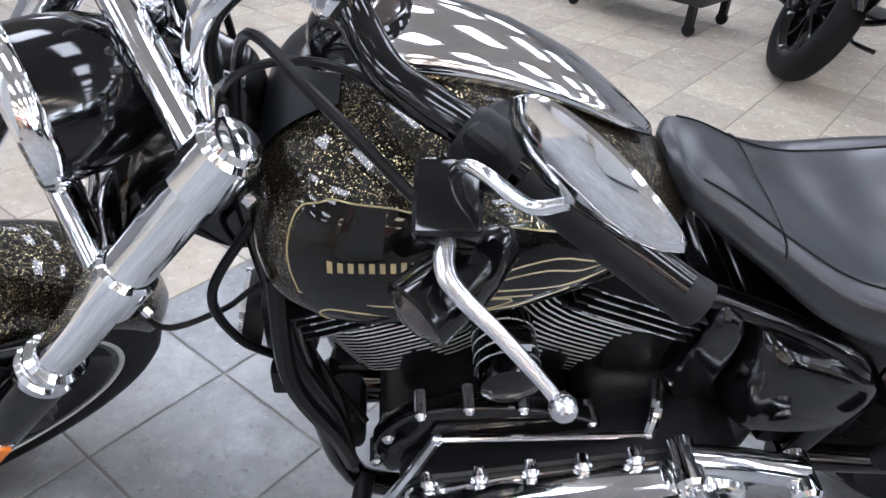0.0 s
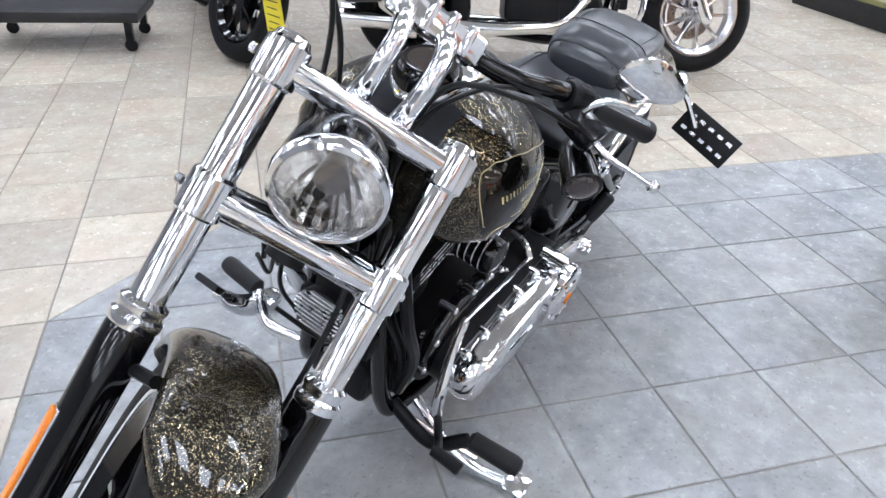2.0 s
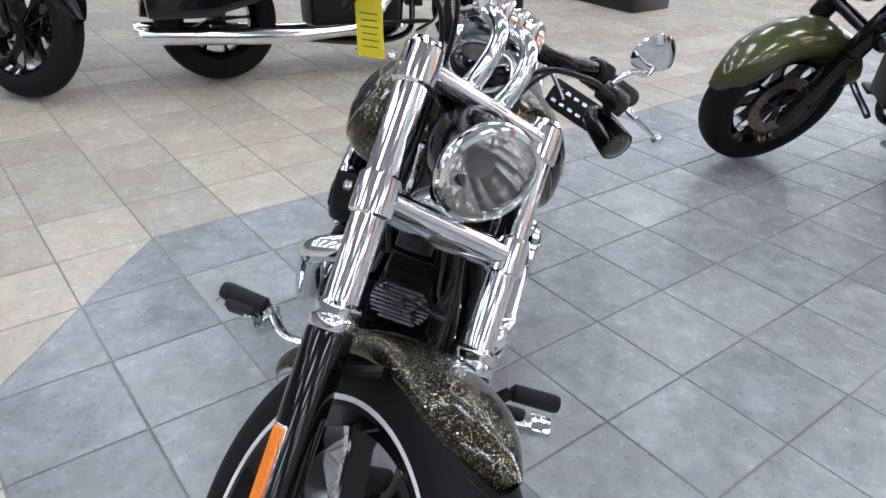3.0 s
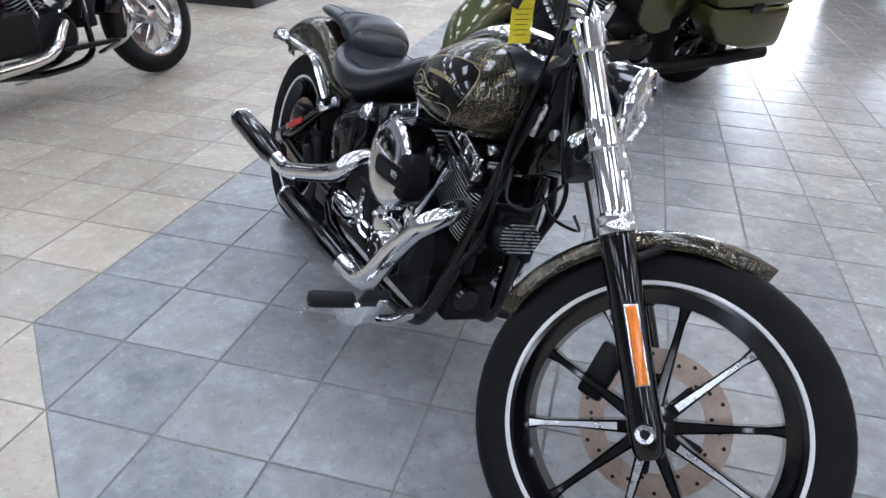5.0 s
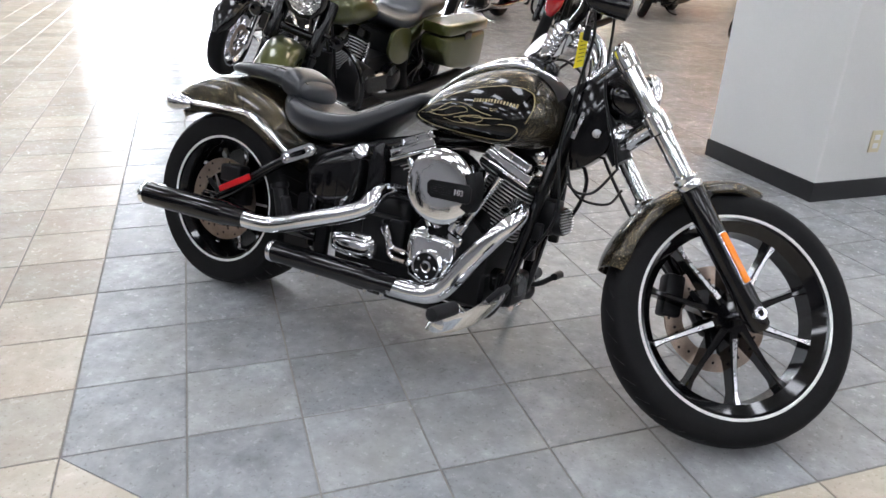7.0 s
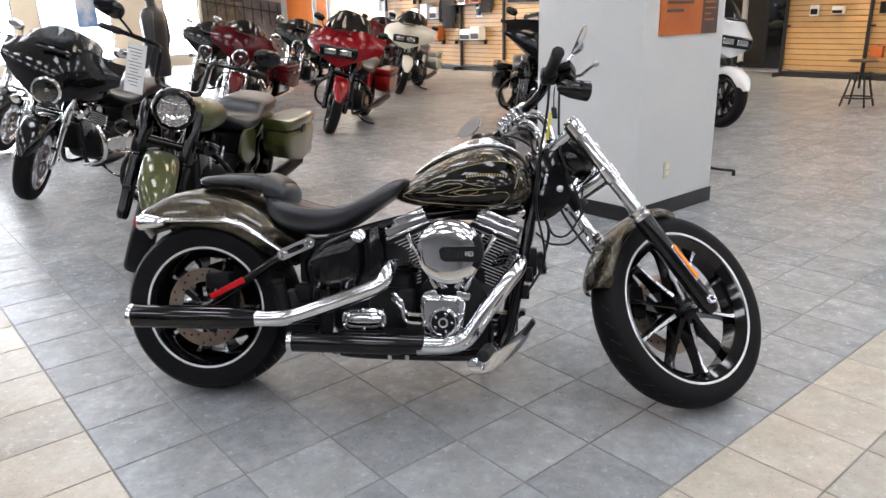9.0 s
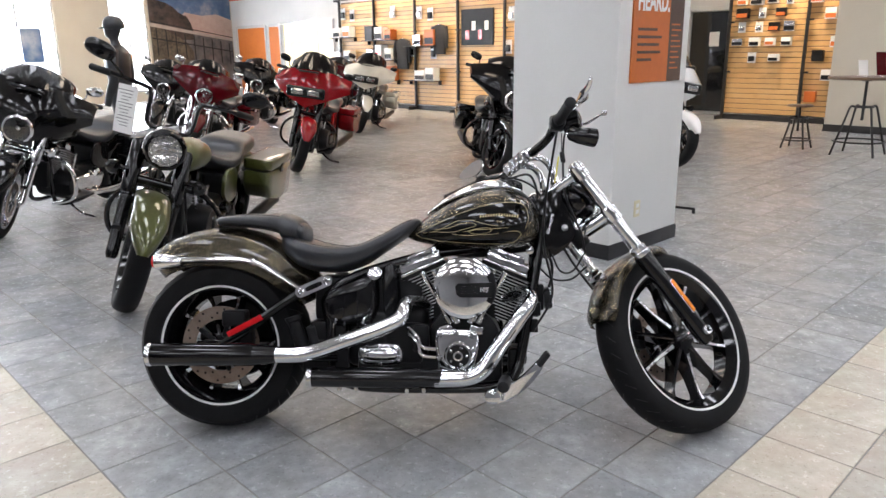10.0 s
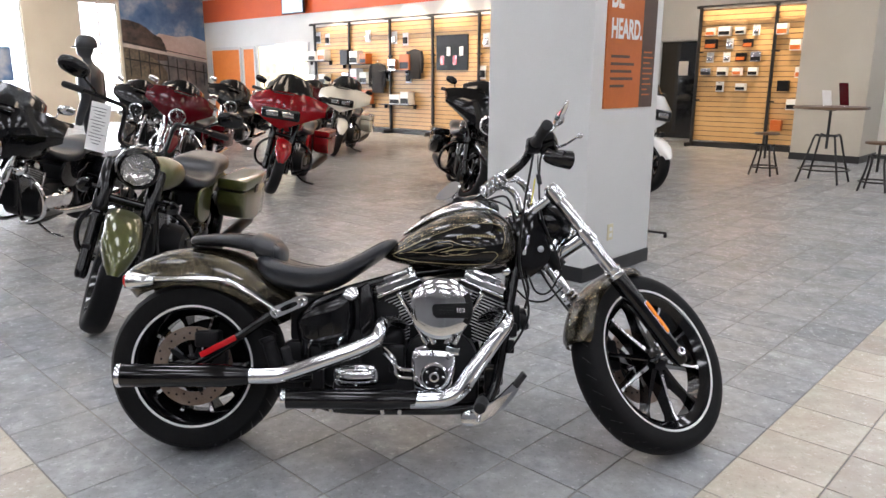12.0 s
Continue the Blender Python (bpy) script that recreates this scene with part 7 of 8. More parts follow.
# ---------------------------------------------------------------- the other bikes
def show_bike(x, y, heading, paint, style, label, bags=True, turn=22.0, lean=9.0, trim=CHROME, card=False, pipes=True):
    """A touring bike further back: style 'nacelle', 'batwing' or 'shark' sets its front."""
    BASE, RAKE, R, OFF = 1.62, radians(28), 0.325, 0.05
    S = steering(BASE, RAKE, R, OFF, radians(turn))
    I = Matrix()
    a, ax, _ = fork_axes(BASE, RAKE, R, OFF)
    h = radians(heading)
    # x and y name the front tyre's place on the floor
    org = Vector((x, y, 0)) - Vector((math.cos(h), math.sin(h), 0)) * BASE
    b = thing("motorcycle", Matrix.Translation(org) @ Matrix.Rotation(h, 4, "Z") @ pose(0, 0, 0.004, -lean, 0, 0), label, "motorcycle", "bikes on the showroom floor")
    wheel(b, "rear_wheel", (0, 0, R), R, 0.21, 0.16, I, 9, None, 36, 0.0, 0.13, False)
    wheel(b, "front_wheel", ax, R, 0.225, 0.125, S, 9, None, 40, 0.06, 0.14, False, dark=BLACK if trim is not CHROME else CHROME_SOFT)
    arc_fender(b, "front_fender", ax, S, R + 0.045, 0.095, 20, 168, paint, 0.045, "painted front mudguard", 0.05, 20)
    arc_fender(b, "rear_fender", Vector((0, 0, R)), I, R + 0.07, 0.12, 20, 176, paint, 0.05, "painted rear mudguard", 0.05, 20)
    for sg in (-1, 1):
        off = Vector((0, 0.125 * sg, 0))
        P = lambda L: S @ (ax + a * L + off)
        bm = bmnew()
        lathe(bm, [(0.022, -0.05), (0.032, -0.03), (0.034, 0.0), (0.034, 0.28), (0.037, 0.29), (0.037, 0.31), (0.028, 0.32), (0.028, 0.36)], frame_to(P(0), P(1)), 16)
        leg = part("fork_leg", bm, trim, b)
        bm = bmnew()
        lathe(bm, [(0.038, 0.33), (0.043, 0.34), (0.044, 0.62), (0.036, 0.64)], frame_to(P(0), P(1)), 16)
        part("fork_cover", bm, BLACK if trim is BLACK else CHROME, leg)
        bm = bmnew()
        box(bm, P(0.10) + Vector((0.0, 0.0, 0.0)), (0.05, 0.05, 0.09), 0.012, None, 2)
        part("brake_caliper", bm, SATIN, leg)
    if style == "nacelle":
        hm = S @ Matrix.Translation(ax + a * 0.58 + Vector((0.11, 0, 0.065))) @ pose(0, 0, 0, 0, 90, 0)
    else:
        hm = S @ Matrix.Translation(ax + a * 0.52 + Vector((0.18, 0, 0.10))) @ pose(0, 0, 0, 0, 90, 0)
    if style != "shark":
        bm = bmnew()
        if style == "nacelle":
            lathe(bm, [(0.03, -0.17), (0.085, -0.14), (0.115, -0.06), (0.118, 0.0), (0.112, 0.012)], hm, 28, False)
            hl = part("headlight", bm, BLACK if trim is BLACK else CHROME, b, "large round headlight in its nacelle")
        else:
            lathe(bm, [(0.02, -0.10), (0.108, -0.05), (0.112, 0.0), (0.106, 0.012)], hm, 28, False)
            hl = part("headlight", bm, BLACK, b, "round headlight in the fairing")
        bm = bmnew()
        lathe(bm, [(0.106, 0.006), (0.112, 0.016), (0.106, 0.03), (0.094, 0.034), (0.090, 0.02)], hm, 32, False)
        part("bezel", bm, trim if style == "nacelle" else CHROME, hl)
        bm = bmnew()
        loops = []
        for r_, h_ in ((0.091, 0.024), (0.08, -0.006), (0.06, -0.03), (0.035, -0.042), (0.012, -0.046)):
            loops.append([hm @ Vector((r_ * (1 - 0.06 * (k % 2)) * math.cos(2 * math.pi * k / 24), r_ * (1 - 0.06 * (k % 2)) * math.sin(2 * math.pi * k / 24), h_)) for k in range(24)])
        rings(bm, loops, False)
        part("reflector", bm, LAMP_DISH, hl, "", 0)
        bm = bmnew()
        lathe(bm, [(0.012, -0.044), (0.02, -0.01), (0.018, 0.004), (0.006, 0.008)], hm, 16)
        part("bulb_shield", bm, CHROME_SOFT, hl)
        bm = bmnew()
        lathe(bm, [(0.092, 0.026), (0.06, 0.034), (0.002, 0.037)], hm, 24, False)
        part("lens", bm, CLEAR, hl).visible_shadow = False
    bm = bmnew()
    A, B_ = ax + a * 0.60 + Vector((0, -0.14, 0)), ax + a * 0.60 + Vector((0, 0.14, 0))
    sweep(bm, [S @ A, S @ B_], 0.026, 12, straight=True)
    A, B_ = ax + a * 0.42 + Vector((0, -0.14, 0)), ax + a * 0.42 + Vector((0, 0.14, 0))
    sweep(bm, [S @ A, S @ B_], 0.026, 12, straight=True)
    part("fork_clamp", bm, trim, b)
    if style in ("batwing", "shark"):
        M = S if style == "batwing" else I
        fc = ax + a * 0.56 + Vector((0.04, 0, 0.12))
        wide = 0.45 if style == "batwing" else 0.47
        loops = []
        for t in np.linspace(-1, 1, 25):
            hw = abs(t)
            x0 = 0.16 - 0.30 * hw ** 1.8
            topz = 0.30 - 0.11 * hw ** 2.2 if style == "batwing" else 0.29 - 0.11 * hw ** 2.0
            botz = -0.20 + 0.25 * hw ** 0.9 if style == "batwing" else -0.16 + 0.20 * hw ** 1.1
            yy = wide * t
            loop = []
            for q in np.linspace(0, 1, 9):
                zz = botz + (topz - botz) * q
                bulge = 0.05 * math.sin(math.pi * q) - 0.12 * q
                loop.append(Vector((x0 + bulge, yy, zz)))
            deep = 0.035 + 0.11 * (1 - hw ** 2)
            back = [p + Vector((-deep, -0.03 * t, -0.01)) for p in loop[::-1]]
            loops.append([M @ (fc + p) for p in loop + back])
        bm = bmnew()
        rings(bm, loops)
        fr = part("fairing", bm, paint, b, "painted front fairing", 50)
        # dark inner dash and vent
        bm = bmnew()
        box(bm, fc + Vector((-0.06, 0, 0.10)), (0.10, 0.52, 0.16), 0.04, M, 3)
        part("dash", bm, SATIN, fr)
        bm = bmnew()
        box(bm, fc + Vector((0.115, 0, 0.255)), (0.04, 0.24, 0.016), 0.006, M @ Matrix(), 2)
        part("vent", bm, SATIN, fr)
        if style == "shark":
            bm = bmnew()
            box(bm, fc + Vector((0.168, 0, 0.015)), (0.07, 0.46, 0.13), 0.035, None, 4)
            part("headlight_panel", bm, BLACK, fr, "black headlight panel")
            for sg in (-1, 1):
                bm = bmnew()
                box(bm, fc + Vector((0.196, 0.095 * sg, 0.015)), (0.03, 0.145, 0.06), 0.012, None, 3)
                lp = part("headlight", bm, MIRROR_LENS, fr)
                for k in range(3):
                    bm = bmnew()
                    box(bm, fc + Vector((0.212, 0.095 * sg, -0.003 + 0.018 * k)), (0.004, 0.13, 0.004), 0.001, None, 1)
                    part("lens_rib", bm, BLACK, lp)
        bm = bmnew()
        loops = []
        tall = 0.10 if style == "shark" else 0.03
        for t in np.linspace(-1, 1, 17):
            xx = 0.07 - 0.18 * t * t
            loops.append([M @ (fc + Vector(q)) for q in ((xx, 0.30 * t, 0.28 - 0.07 * t * t), (xx - 0.10, 0.27 * t, 0.355 + tall * 0.6 - 0.07 * t * t), (xx - 0.17, 0.22 * t, 0.385 + tall - 0.09 * t * t), (xx - 0.176, 0.22 * t, 0.381 + tall - 0.09 * t * t), (xx - 0.106, 0.27 * t, 0.351 + tall * 0.6 - 0.07 * t * t), (xx - 0.008, 0.30 * t, 0.276 - 0.07 * t * t))])
        rings(bm, loops)
        part("windscreen", bm, SCREEN, b, "dark tinted windscreen", 50)
    # handlebar, grips, mirrors
    for sg in (-1, 1):
        mir = lambda q: S @ Vector((q[0], q[1] * sg, q[2]))
        hz = 1.17 if style == "nacelle" else 1.12
        bm = bmnew()
        sweep(bm, [mir(q) for q in ((1.28, 0.0, 0.97), (1.275, 0.09, 0.98), (1.272, 0.112, 0.99), (1.262, 0.125, 1.02), (1.245, 0.13, hz - 0.05), (1.238, 0.138, hz - 0.015), (1.222, 0.165, hz + 0.006), (1.14, 0.34, hz + 0.006), (1.07, 0.46, hz - 0.004))], 0.0135, 10, 5)
        hb = part("handlebar", bm, trim, b)
        bm = bmnew()
        lathe(bm, [(0.016, 0), (0.02, 0.01), (0.019, 0.12), (0.015, 0.13)], frame_to(mir((1.131, 0.355, hz + 0.004)), mir((1.065, 0.47, hz - 0.004))), 12)
        part("grip", bm, GRIP, hb)
        my, mz, ms = (0.44, hz + 0.115, 1.0) if style == "nacelle" else (0.40, hz + 0.12, 0.8)
        bm = bmnew()
        sweep(bm, [mir((1.17, 0.3, hz + 0.02)), mir((1.15, 0.34, hz + 0.05)), mir((1.135, my - 0.05, mz - 0.03))], 0.007, 8)
        mr = part("mirror", bm, trim if trim is CHROME else BLACK, hb)
        mm_ = S @ Matrix.Translation((1.13, my * sg, mz)) @ pose(0, 0, 0, 8 * sg, 0, 12 * sg) @ Matrix.Scale(ms, 4)
        bm = bmnew()
        rings(bm, [[mm_ @ Vector((x_, 0.085 * k_ * math.copysign(abs(math.cos(2 * math.pi * q / 28)) ** 0.8, math.cos(2 * math.pi * q / 28)), 0.05 * k_ * math.copysign(abs(math.sin(2 * math.pi * q / 28)) ** 0.8, math.sin(2 * math.pi * q / 28)))) for q in range(28)] for x_, k_ in ((0.028, 0.4), (0.024, 0.75), (0.012, 0.95), (0.0, 1.0), (-0.006, 0.97))])
        part("mirror_shell", bm, trim if trim is CHROME else BLACK, mr)
        bm = bmnew()
        bm.faces.new([bm.verts.new(mm_ @ Vector((-0.0068, 0.078 * math.cos(2 * math.pi * q / 24), 0.044 * math.sin(2 * math.pi * q / 24)))) for q in range(24)])
        part("mirror_glass", bm, MIRROR, mr, smooth=0)
        bm = bmnew()
        lathe(bm, [(0.01, -0.05), (0.035, -0.02), (0.04, 0.02), (0.03, 0.035), (0.005, 0.04)], S @ Matrix.Translation(ax + a * 0.47 + Vector((0.06, 0.23 * sg, 0.0))) @ pose(0, 0, 0, 0, 90, 0), 14)
        part("turn_signal", bm, trim, b)
        bm = bmnew()
        rod(bm, S @ (ax + a * 0.47 + Vector((0.02, 0.12 * sg, 0))), S @ (ax + a * 0.47 + Vector((0.04, 0.22 * sg, 0))), 0.012, 8)
        part("signal_bar", bm, trim, b)
        # engine guard
        bm = bmnew()
        sweep(bm, [(1.17, 0.06 * sg, 0.62), (1.18, 0.22 * sg, 0.60), (1.2, 0.34 * sg, 0.48), (1.19, 0.33 * sg, 0.30), (1.14, 0.12 * sg, 0.20)], 0.016, 10, 5)
        part("engine_guard", bm, trim, b)
        bm = bmnew()
        sweep(bm, [(1.2, 0.04 * sg, 0.80), (1.13, 0.09 * sg, 0.40), (1.08, 0.11 * sg, 0.20), (0.8, 0.12 * sg, 0.16), (0.45, 0.12 * sg, 0.20)], 0.018, 10, 5)
        part("frame_tube", bm, BLACK, b)
        bm = bmnew()
        box(bm, (1.0, 0.27 * sg, 0.27), (0.28, 0.10, 0.02), 0.008, None, 2)
        part("footboard", bm, SATIN, b)
        if pipes:
            bm = bmnew()
            sweep(bm, [(0.95, 0.16 * sg, 0.40), (0.80, 0.20 * sg, 0.26), (0.5, 0.23 * sg, 0.23), (0.2, 0.235 * sg, 0.235), (-0.42, 0.24 * sg, 0.27)], [0.026, 0.027, 0.034, 0.045, 0.046], 16, 5)
            part("exhaust", bm, CHROME if trim is CHROME else SATIN, b, "long straight exhaust")
        if bags:
            def bag_loops(rows, z0, z1):
                out = []
                for x_, hy, dz in rows:
                    loop = []
                    for q in range(28):
                        t = 2 * math.pi * q / 28
                        c, s_ = math.cos(t), math.sin(t)
                        loop.append((x_, 0.27 * sg + hy * math.copysign(abs(c) ** 0.3, c), (z0 + z1) / 2 + (z1 - z0 - dz) / 2 * math.copysign(abs(s_) ** 0.3, s_) + dz / 2))
                    out.append(loop)
                return out

            bm = bmnew()
            rings(bm, bag_loops([(-0.37, 0.075, 0.03), (-0.365, 0.092, 0.01), (-0.34, 0.102, 0.0), (-0.1, 0.106, 0.0), (0.17, 0.104, 0.06), (0.25, 0.098, 0.15), (0.272, 0.085, 0.17), (0.277, 0.07, 0.18)], 0.345, 0.612))
            sb = part("saddlebag", bm, paint, b, "hard painted saddlebag", 50)
            bm = bmnew()
            rings(bm, bag_loops([(-0.372, 0.08, 0.03), (-0.366, 0.096, 0.012), (-0.34, 0.106, 0.0), (-0.1, 0.110, 0.0), (0.22, 0.106, 0.0), (0.268, 0.094, 0.01), (0.276, 0.08, 0.03)], 0.617, 0.70))
            part("bag_lid", bm, paint, sb, "", 50)
            bm = bmnew()
            box(bm, (-0.05, 0.379 * sg, 0.61), (0.09, 0.010, 0.06), 0.004, None, 2)
            part("latch", bm, trim, sb)
    # body
    bm = bmnew()
    loops = []
    for x_, top, bot, hw in smooth_rows([(0.66, 0.77, 0.74, 0.03), (0.70, 0.80, 0.72, 0.09), (0.82, 0.87, 0.70, 0.135), (0.95, 0.905, 0.69, 0.155), (1.08, 0.90, 0.70, 0.15), (1.16, 0.86, 0.73, 0.10), (1.18, 0.81, 0.78, 0.03)], 24):
        zc, hh = (top + bot) / 2, (top - bot) / 2
        loops.append([(x_, hw * math.copysign(abs(math.cos(2 * math.pi * q / 24)) ** 0.85, math.cos(2 * math.pi * q / 24)), zc + hh * math.copysign(abs(math.sin(2 * math.pi * q / 24)) ** 0.85, math.sin(2 * math.pi * q / 24))) for q in range(24)])
    rings(bm, loops)
    part("fuel_tank", bm, paint, b, "painted fuel tank", 60)
    seat_shell(b, "seat", [(-0.10, 0.80, 0.74, 0.08, 0.0), (-0.06, 0.83, 0.70, 0.15, 0.0), (0.10, 0.83, 0.68, 0.17, 0.01), (0.24, 0.82, 0.66, 0.17, 0.02), (0.34, 0.75, 0.63, 0.18, 0.03), (0.50, 0.73, 0.63, 0.17, 0.03), (0.64, 0.76, 0.68, 0.12, 0.0), (0.74, 0.80, 0.74, 0.08, 0.0), (0.77, 0.80, 0.77, 0.03, 0.0)], LEATHER, "black leather dual seat", 26)
    CR = Vector((0.92, 0, 0.34))
    bm = bmnew()
    lathe(bm, [(0.11, -0.12), (0.135, -0.10), (0.14, 0.12), (0.12, 0.2)], Matrix.Translation(CR) @ AXLE_Y, 20)
    box(bm, (0.66, 0, 0.37), (0.32, 0.26, 0.22), 0.04, None, 3)
    box(bm, (0.46, 0, 0.52), (0.22, 0.28, 0.2), 0.03, None, 3)
    part("crankcase", bm, SATIN, b)
    for ln in (-22.5, 22.5):
        d = Vector((math.sin(radians(ln)), 0, math.cos(radians(ln))))
        finned(b, CR + d * 0.12, CR + d * 0.27, 0.076, 0.09, 8)
        F = frame_to(CR + d * 0.275, CR + d)
        bm = bmnew()
        box(bm, (0, 0, 0.035), (0.13, 0.16, 0.06), 0.014, F, 2)
        part("rocker_cover", bm, trim if trim is CHROME else BLACK, b)
    bm = bmnew()
    lathe(bm, [(0.09, 0), (0.1, 0.01), (0.1, 0.05), (0.07, 0.075), (0.01, 0.08)], Matrix.Translation((0.93, -0.15, 0.56)) @ pose(0, 0, 0, 90), 24)
    part("air_cleaner", bm, trim if trim is CHROME else BLACK, b)
    bm = bmnew()
    lathe(bm, [(0.09, 0.0), (0.09, 0.06), (0.06, 0.08), (0.01, 0.085)], Matrix.Translation((0.62, 0.15, 0.35)) @ AXLE_Y, 24)
    box(bm, (0.76, 0.18, 0.345), (0.36, 0.07, 0.13), 0.03, None, 3)
    part("primary_cover", bm, trim if trim is CHROME else BLACK, b)
    bm = bmnew()
    lathe(bm, [(0.07, -0.15), (0.07, 0.05), (0.05, 0.07)], Matrix.Translation((0.88, -0.02, 0.335)) @ pose(0, 0, 0, 90), 20)
    part("cam_cover", bm, CHROME, b)
    for sg in (-1, 1):
        for k in range(2):
            bm = bmnew()
            rod(bm, (0.86 + 0.10 * k, 0.105 * sg, 0.40), (0.80 + 0.22 * k, 0.11 * sg, 0.58), 0.010, 8)
            part("pushrod_tube", bm, CHROME, b)
        bm = bmnew()
        slabs(bm, [(0.40, 0.44), (0.40, 0.62), (0.50, 0.66), (0.62, 0.64), (0.66, 0.52), (0.60, 0.45), (0.50, 0.42)], 0.012, 0.008, Matrix.Translation((0, 0.165 * sg, 0)))
        part("side_cover", bm, paint, b, "painted side cover")
        bm = bmnew()
        sweep(bm, [(1.19, 0.05 * sg, 0.86), (1.20, 0.10 * sg, 0.72), (1.15, 0.10 * sg, 0.55), (1.10, 0.09 * sg, 0.40)], 0.009, 8)
        part("cable", bm, CABLE, b)
    bm = bmnew()
    box(bm, (1.17, 0, 0.45), (0.05, 0.20, 0.22), 0.015, None, 2)
    part("oil_cooler", bm, SATIN, b)
    bm = bmnew()
    box(bm, (-0.36, 0, 0.55), (0.04, 0.14, 0.06), 0.012, None, 2)
    part("tail_light", bm, RED_LENS, b)
    bm = bmnew()
    sweep(bm, [(0.92, 0.13, 0.16), (0.93, 0.24, 0.09), (0.90, 0.36, 0.068)], 0.013, 8)
    part("side_stand", bm, trim, b)
    if card:
        bm = bmnew()
        box(bm, (0, 0, 0), (0.004, 0.13, 0.27), 0, S @ Matrix.Translation((1.24, -0.24, 1.02)) @ pose(0, 0, 0, 9, 0, -40))
        sheet = part("info_card", bm, WHITE_CARD, b, "white printed info sheet", 0)
        for k in range(12):
            bm = bmnew()
            box(bm, (0.0035, -0.01 + 0.006 * (k % 3), 0.105 - 0.018 * k), (0.001, 0.10 - 0.016 * (k % 4), 0.003), 0, S @ Matrix.Translation((1.24, -0.24, 1.02)) @ pose(0, 0, 0, 9, 0, -40))
            part("card_line", bm, SATIN, sheet, "", 0)
    return b


MIRROR_LENS = mat("faceted_lamp_glass", (0.75, 0.76, 0.78), 0.12, 0.9, 0.6)
show_bike(-0.98, 1.34, -91, OLIVE, "nacelle", "olive green touring motorcycle with hard saddlebags on its stand", trim=BLACK, card=True, turn=28)
show_bike(-2.75, 2.98, -94, BLACK, "batwing", "black touring motorcycle with a fork fairing and chrome fork", trim=CHROME)
show_bike(-1.10, 6.15, -92, RED, "shark", "bright red touring motorcycle with a wide fairing", trim=BLACK)
show_bike(-2.82, 7.3, -90, DARK_RED, "batwing", "wine red touring motorcycle with a fork fairing", trim=CHROME)
show_bike(-3.1, 10.9, -92, BLACK, "batwing", "black touring motorcycle with chrome fork behind the red ones", trim=CHROME)
show_bike(-0.95, 10.5, -94, CREAM, "shark", "cream white touring motorcycle with a wide fairing", trim=BLACK)
show_bike(-4.3, 9.6, -96, BLACK, "batwing", "black touring motorcycle in the back row", trim=CHROME)
show_bike(-1.95, 13.0, -94, DARK_RED, "batwing", "wine red touring motorcycle in the back row", trim=BLACK)
show_bike(1.25, 5.6, -85, BLACK, "batwing", "black touring motorcycle with glossy fairing beside the column", trim=BLACK, turn=20)
show_bike(3.44, 6.3, -70, WHITE, "shark", "white touring motorcycle with a wide fairing behind the column", trim=BLACK, turn=5)
show_bike(-2.37, -0.06, 123, BLACK, "batwing", "black touring motorcycle with long chrome exhaust", trim=CHROME, turn=5)
show_bike(-0.93, -2.22, 55, BLACK, "nacelle", "black cruiser motorcycle with dark fork", trim=BLACK, bags=False)
show_bike(-4.6, 5.2, -100, BLACK, "nacelle", "black cruiser motorcycle by the windows", trim=CHROME, bags=False)


# foot of a sign stand that shows beside the column
stand = thing("sign_stand", pose(2.66, 3.84, 0), "thin black metal foot of a sign stand on the tiles", "sign stand")
bm = bmnew()
sweep(bm, [(-0.02, 0.01, 0.16), (0.03, -0.014, 0.085), (0.10, -0.042, 0.05), (0.25, -0.104, 0.04)], 0.011, 10, 5)
part("leg", bm, SATIN, stand)
bm = bmnew()
lathe(bm, [(0.014, 0.0), (0.016, 0.006), (0.014, 0.04), (0.004, 0.052)], pose(0.252, -0.105, 0.0), 14)
part("rubber_foot", bm, CABLE, stand)
bm = bmnew()
lathe(bm, [(0.014, 0.0), (0.016, 0.006), (0.012, 0.15), (0.004, 0.17)], pose(-0.02, 0.01, 0.0), 14)
part("post", bm, SATIN, stand)


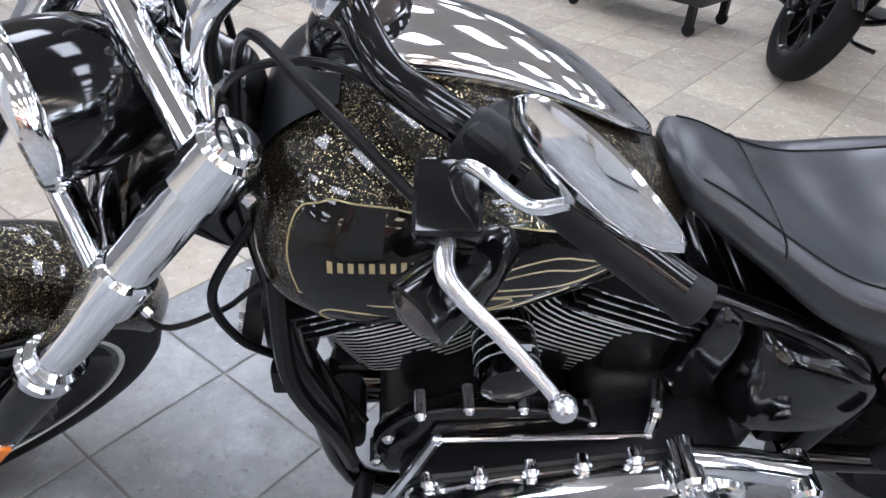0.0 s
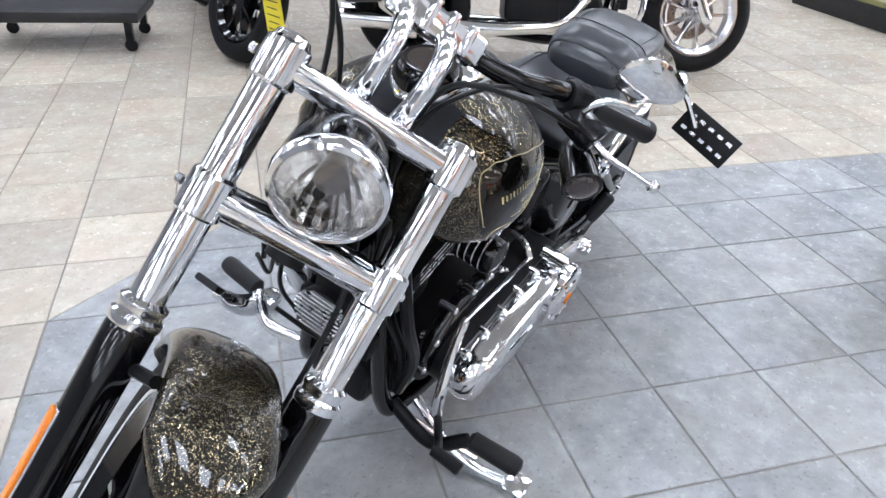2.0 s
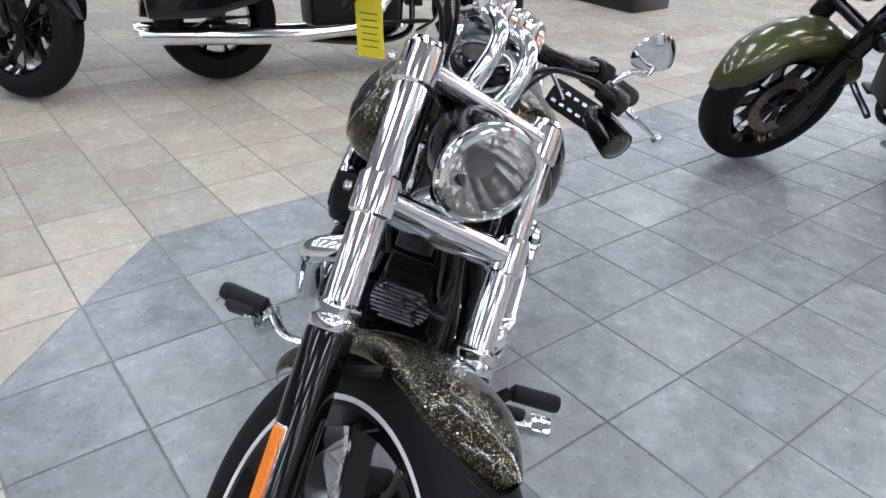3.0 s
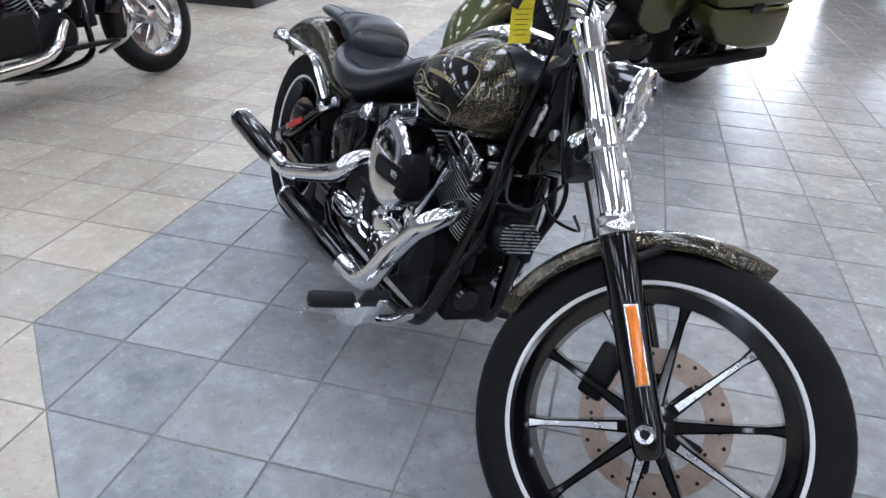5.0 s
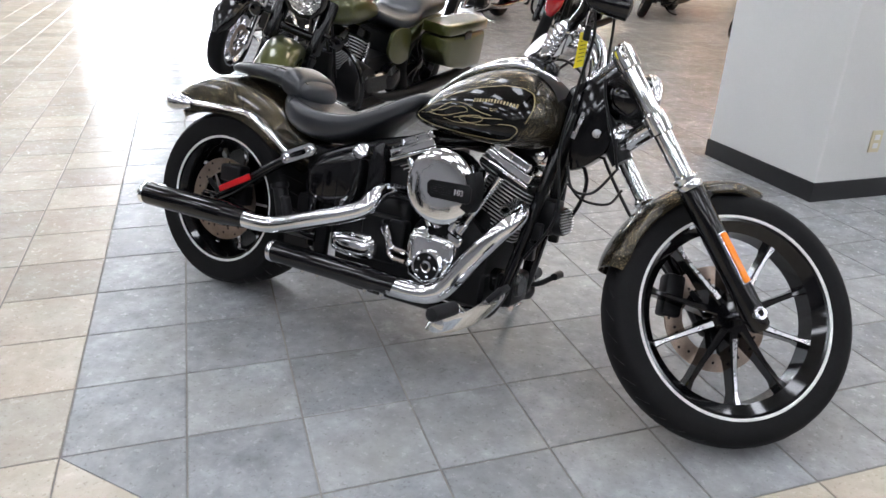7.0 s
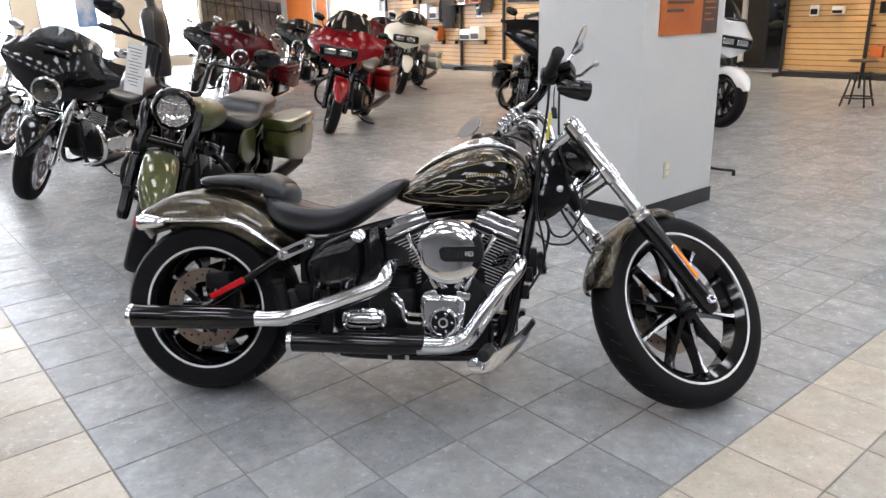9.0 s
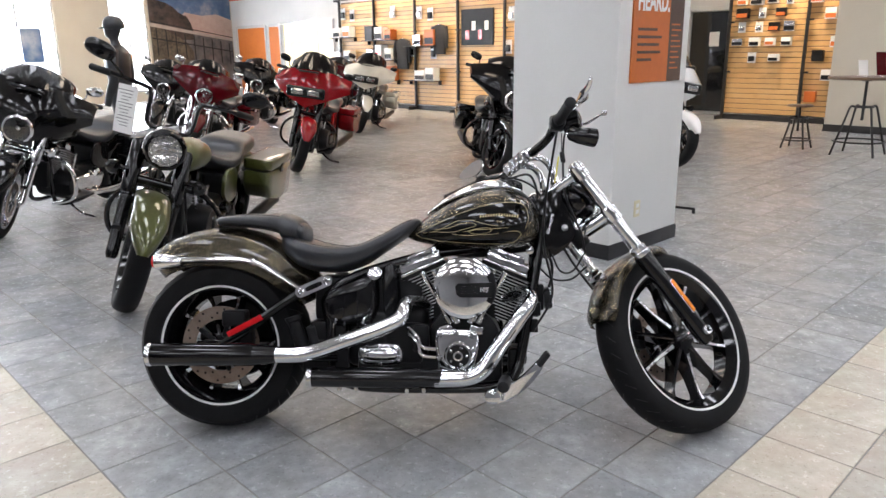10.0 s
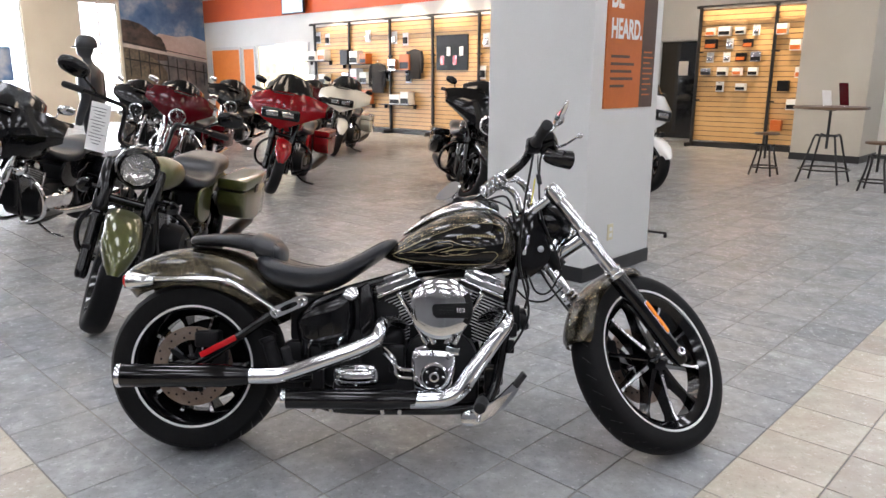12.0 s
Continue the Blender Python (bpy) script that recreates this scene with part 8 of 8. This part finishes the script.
# ---------------------------------------------------------------- floor tiles
def tile_verts(poly):
    """A tile with a worn edge: its outline, the rim a little lower than the face."""
    cx = sum(p[0] for p in poly) / len(poly)
    cy = sum(p[1] for p in poly) / len(poly)
    sh = lambda d: [(x + d * (cx - x) / max(0.001, math.hypot(cx - x, cy - y)), y + d * (cy - y) / max(0.001, math.hypot(cx - x, cy - y))) for x, y in poly]
    return [(x, y, -0.006) for x, y in sh(0.0035)] + [(x, y, -0.0012) for x, y in sh(0.0035)] + [(x, y, 0.0) for x, y in sh(0.0075)]


def tile_faces(n, o=0):
    f = [tuple(o + 2 * n + k for k in range(n))]
    for r in (0, n):
        f += [(o + r + k, o + r + (k + 1) % n, o + r + n + (k + 1) % n, o + r + n + k) for k in range(n)]
    return f


def mesh_from(name, verts, faces, material):
    me = bpy.data.meshes.new(name)
    me.from_pydata(verts, [], faces)
    me.materials.append(material)
    me.update()
    return me


def cell_pieces(i, j):
    """The tile outlines of one cell of the grid, and whether each is grey."""
    sq = [(0, 0), (TILE, 0), (TILE, TILE), (0, TILE)]
    if (i, j) in ((-1, -1), (0, -2)):
        return [([sq[1], sq[2], sq[3]], True), ([sq[0], sq[1], sq[3]], False)]
    return [(sq, i >= -1 and j >= -2 and (i, j) != (-1, -2))]


cells = [(i, j) for i in range(int(U0 / TILE), int(U2 / TILE)) for j in range(int(V0 / TILE), int(V1 / TILE))]
cells.sort(key=lambda c: (c[0] + 0.5 - 2.6) ** 2 + (c[1] + 0.5 - 1.0) ** 2)
shared = {}
far = {True: ([], []), False: ([], [])}
for n_, (i, j) in enumerate(cells):
    for poly, grey in cell_pieces(i, j):
        if n_ < 295:
            key = (len(poly), grey, poly[0])
            if key not in shared:
                shared[key] = mesh_from("tile", tile_verts(poly), tile_faces(len(poly)), GREY_TILE if grey else BEIGE_TILE)
            ob = new("tile", shared[key])
            ob.parent = floor
            ob.matrix_world = ROOM @ Matrix.Translation((i * TILE, j * TILE, 0))
        else:
            vs, fs = far[grey]
            fs += tile_faces(len(poly), len(vs))
            vs += [(x + i * TILE, y + j * TILE, z) for x, y, z in tile_verts(poly)]
for grey in (True, False):
    me = mesh_from("tile_field", *far[grey], GREY_FIELD if grey else BEIGE_FIELD)
    me.transform(ROOM)
    ob = new("tile_field", me)
    ob.parent = floor
    tagged(ob, "grey stoneware floor tiles" if grey else "beige stoneware floor tiles", "", "", "stuff")
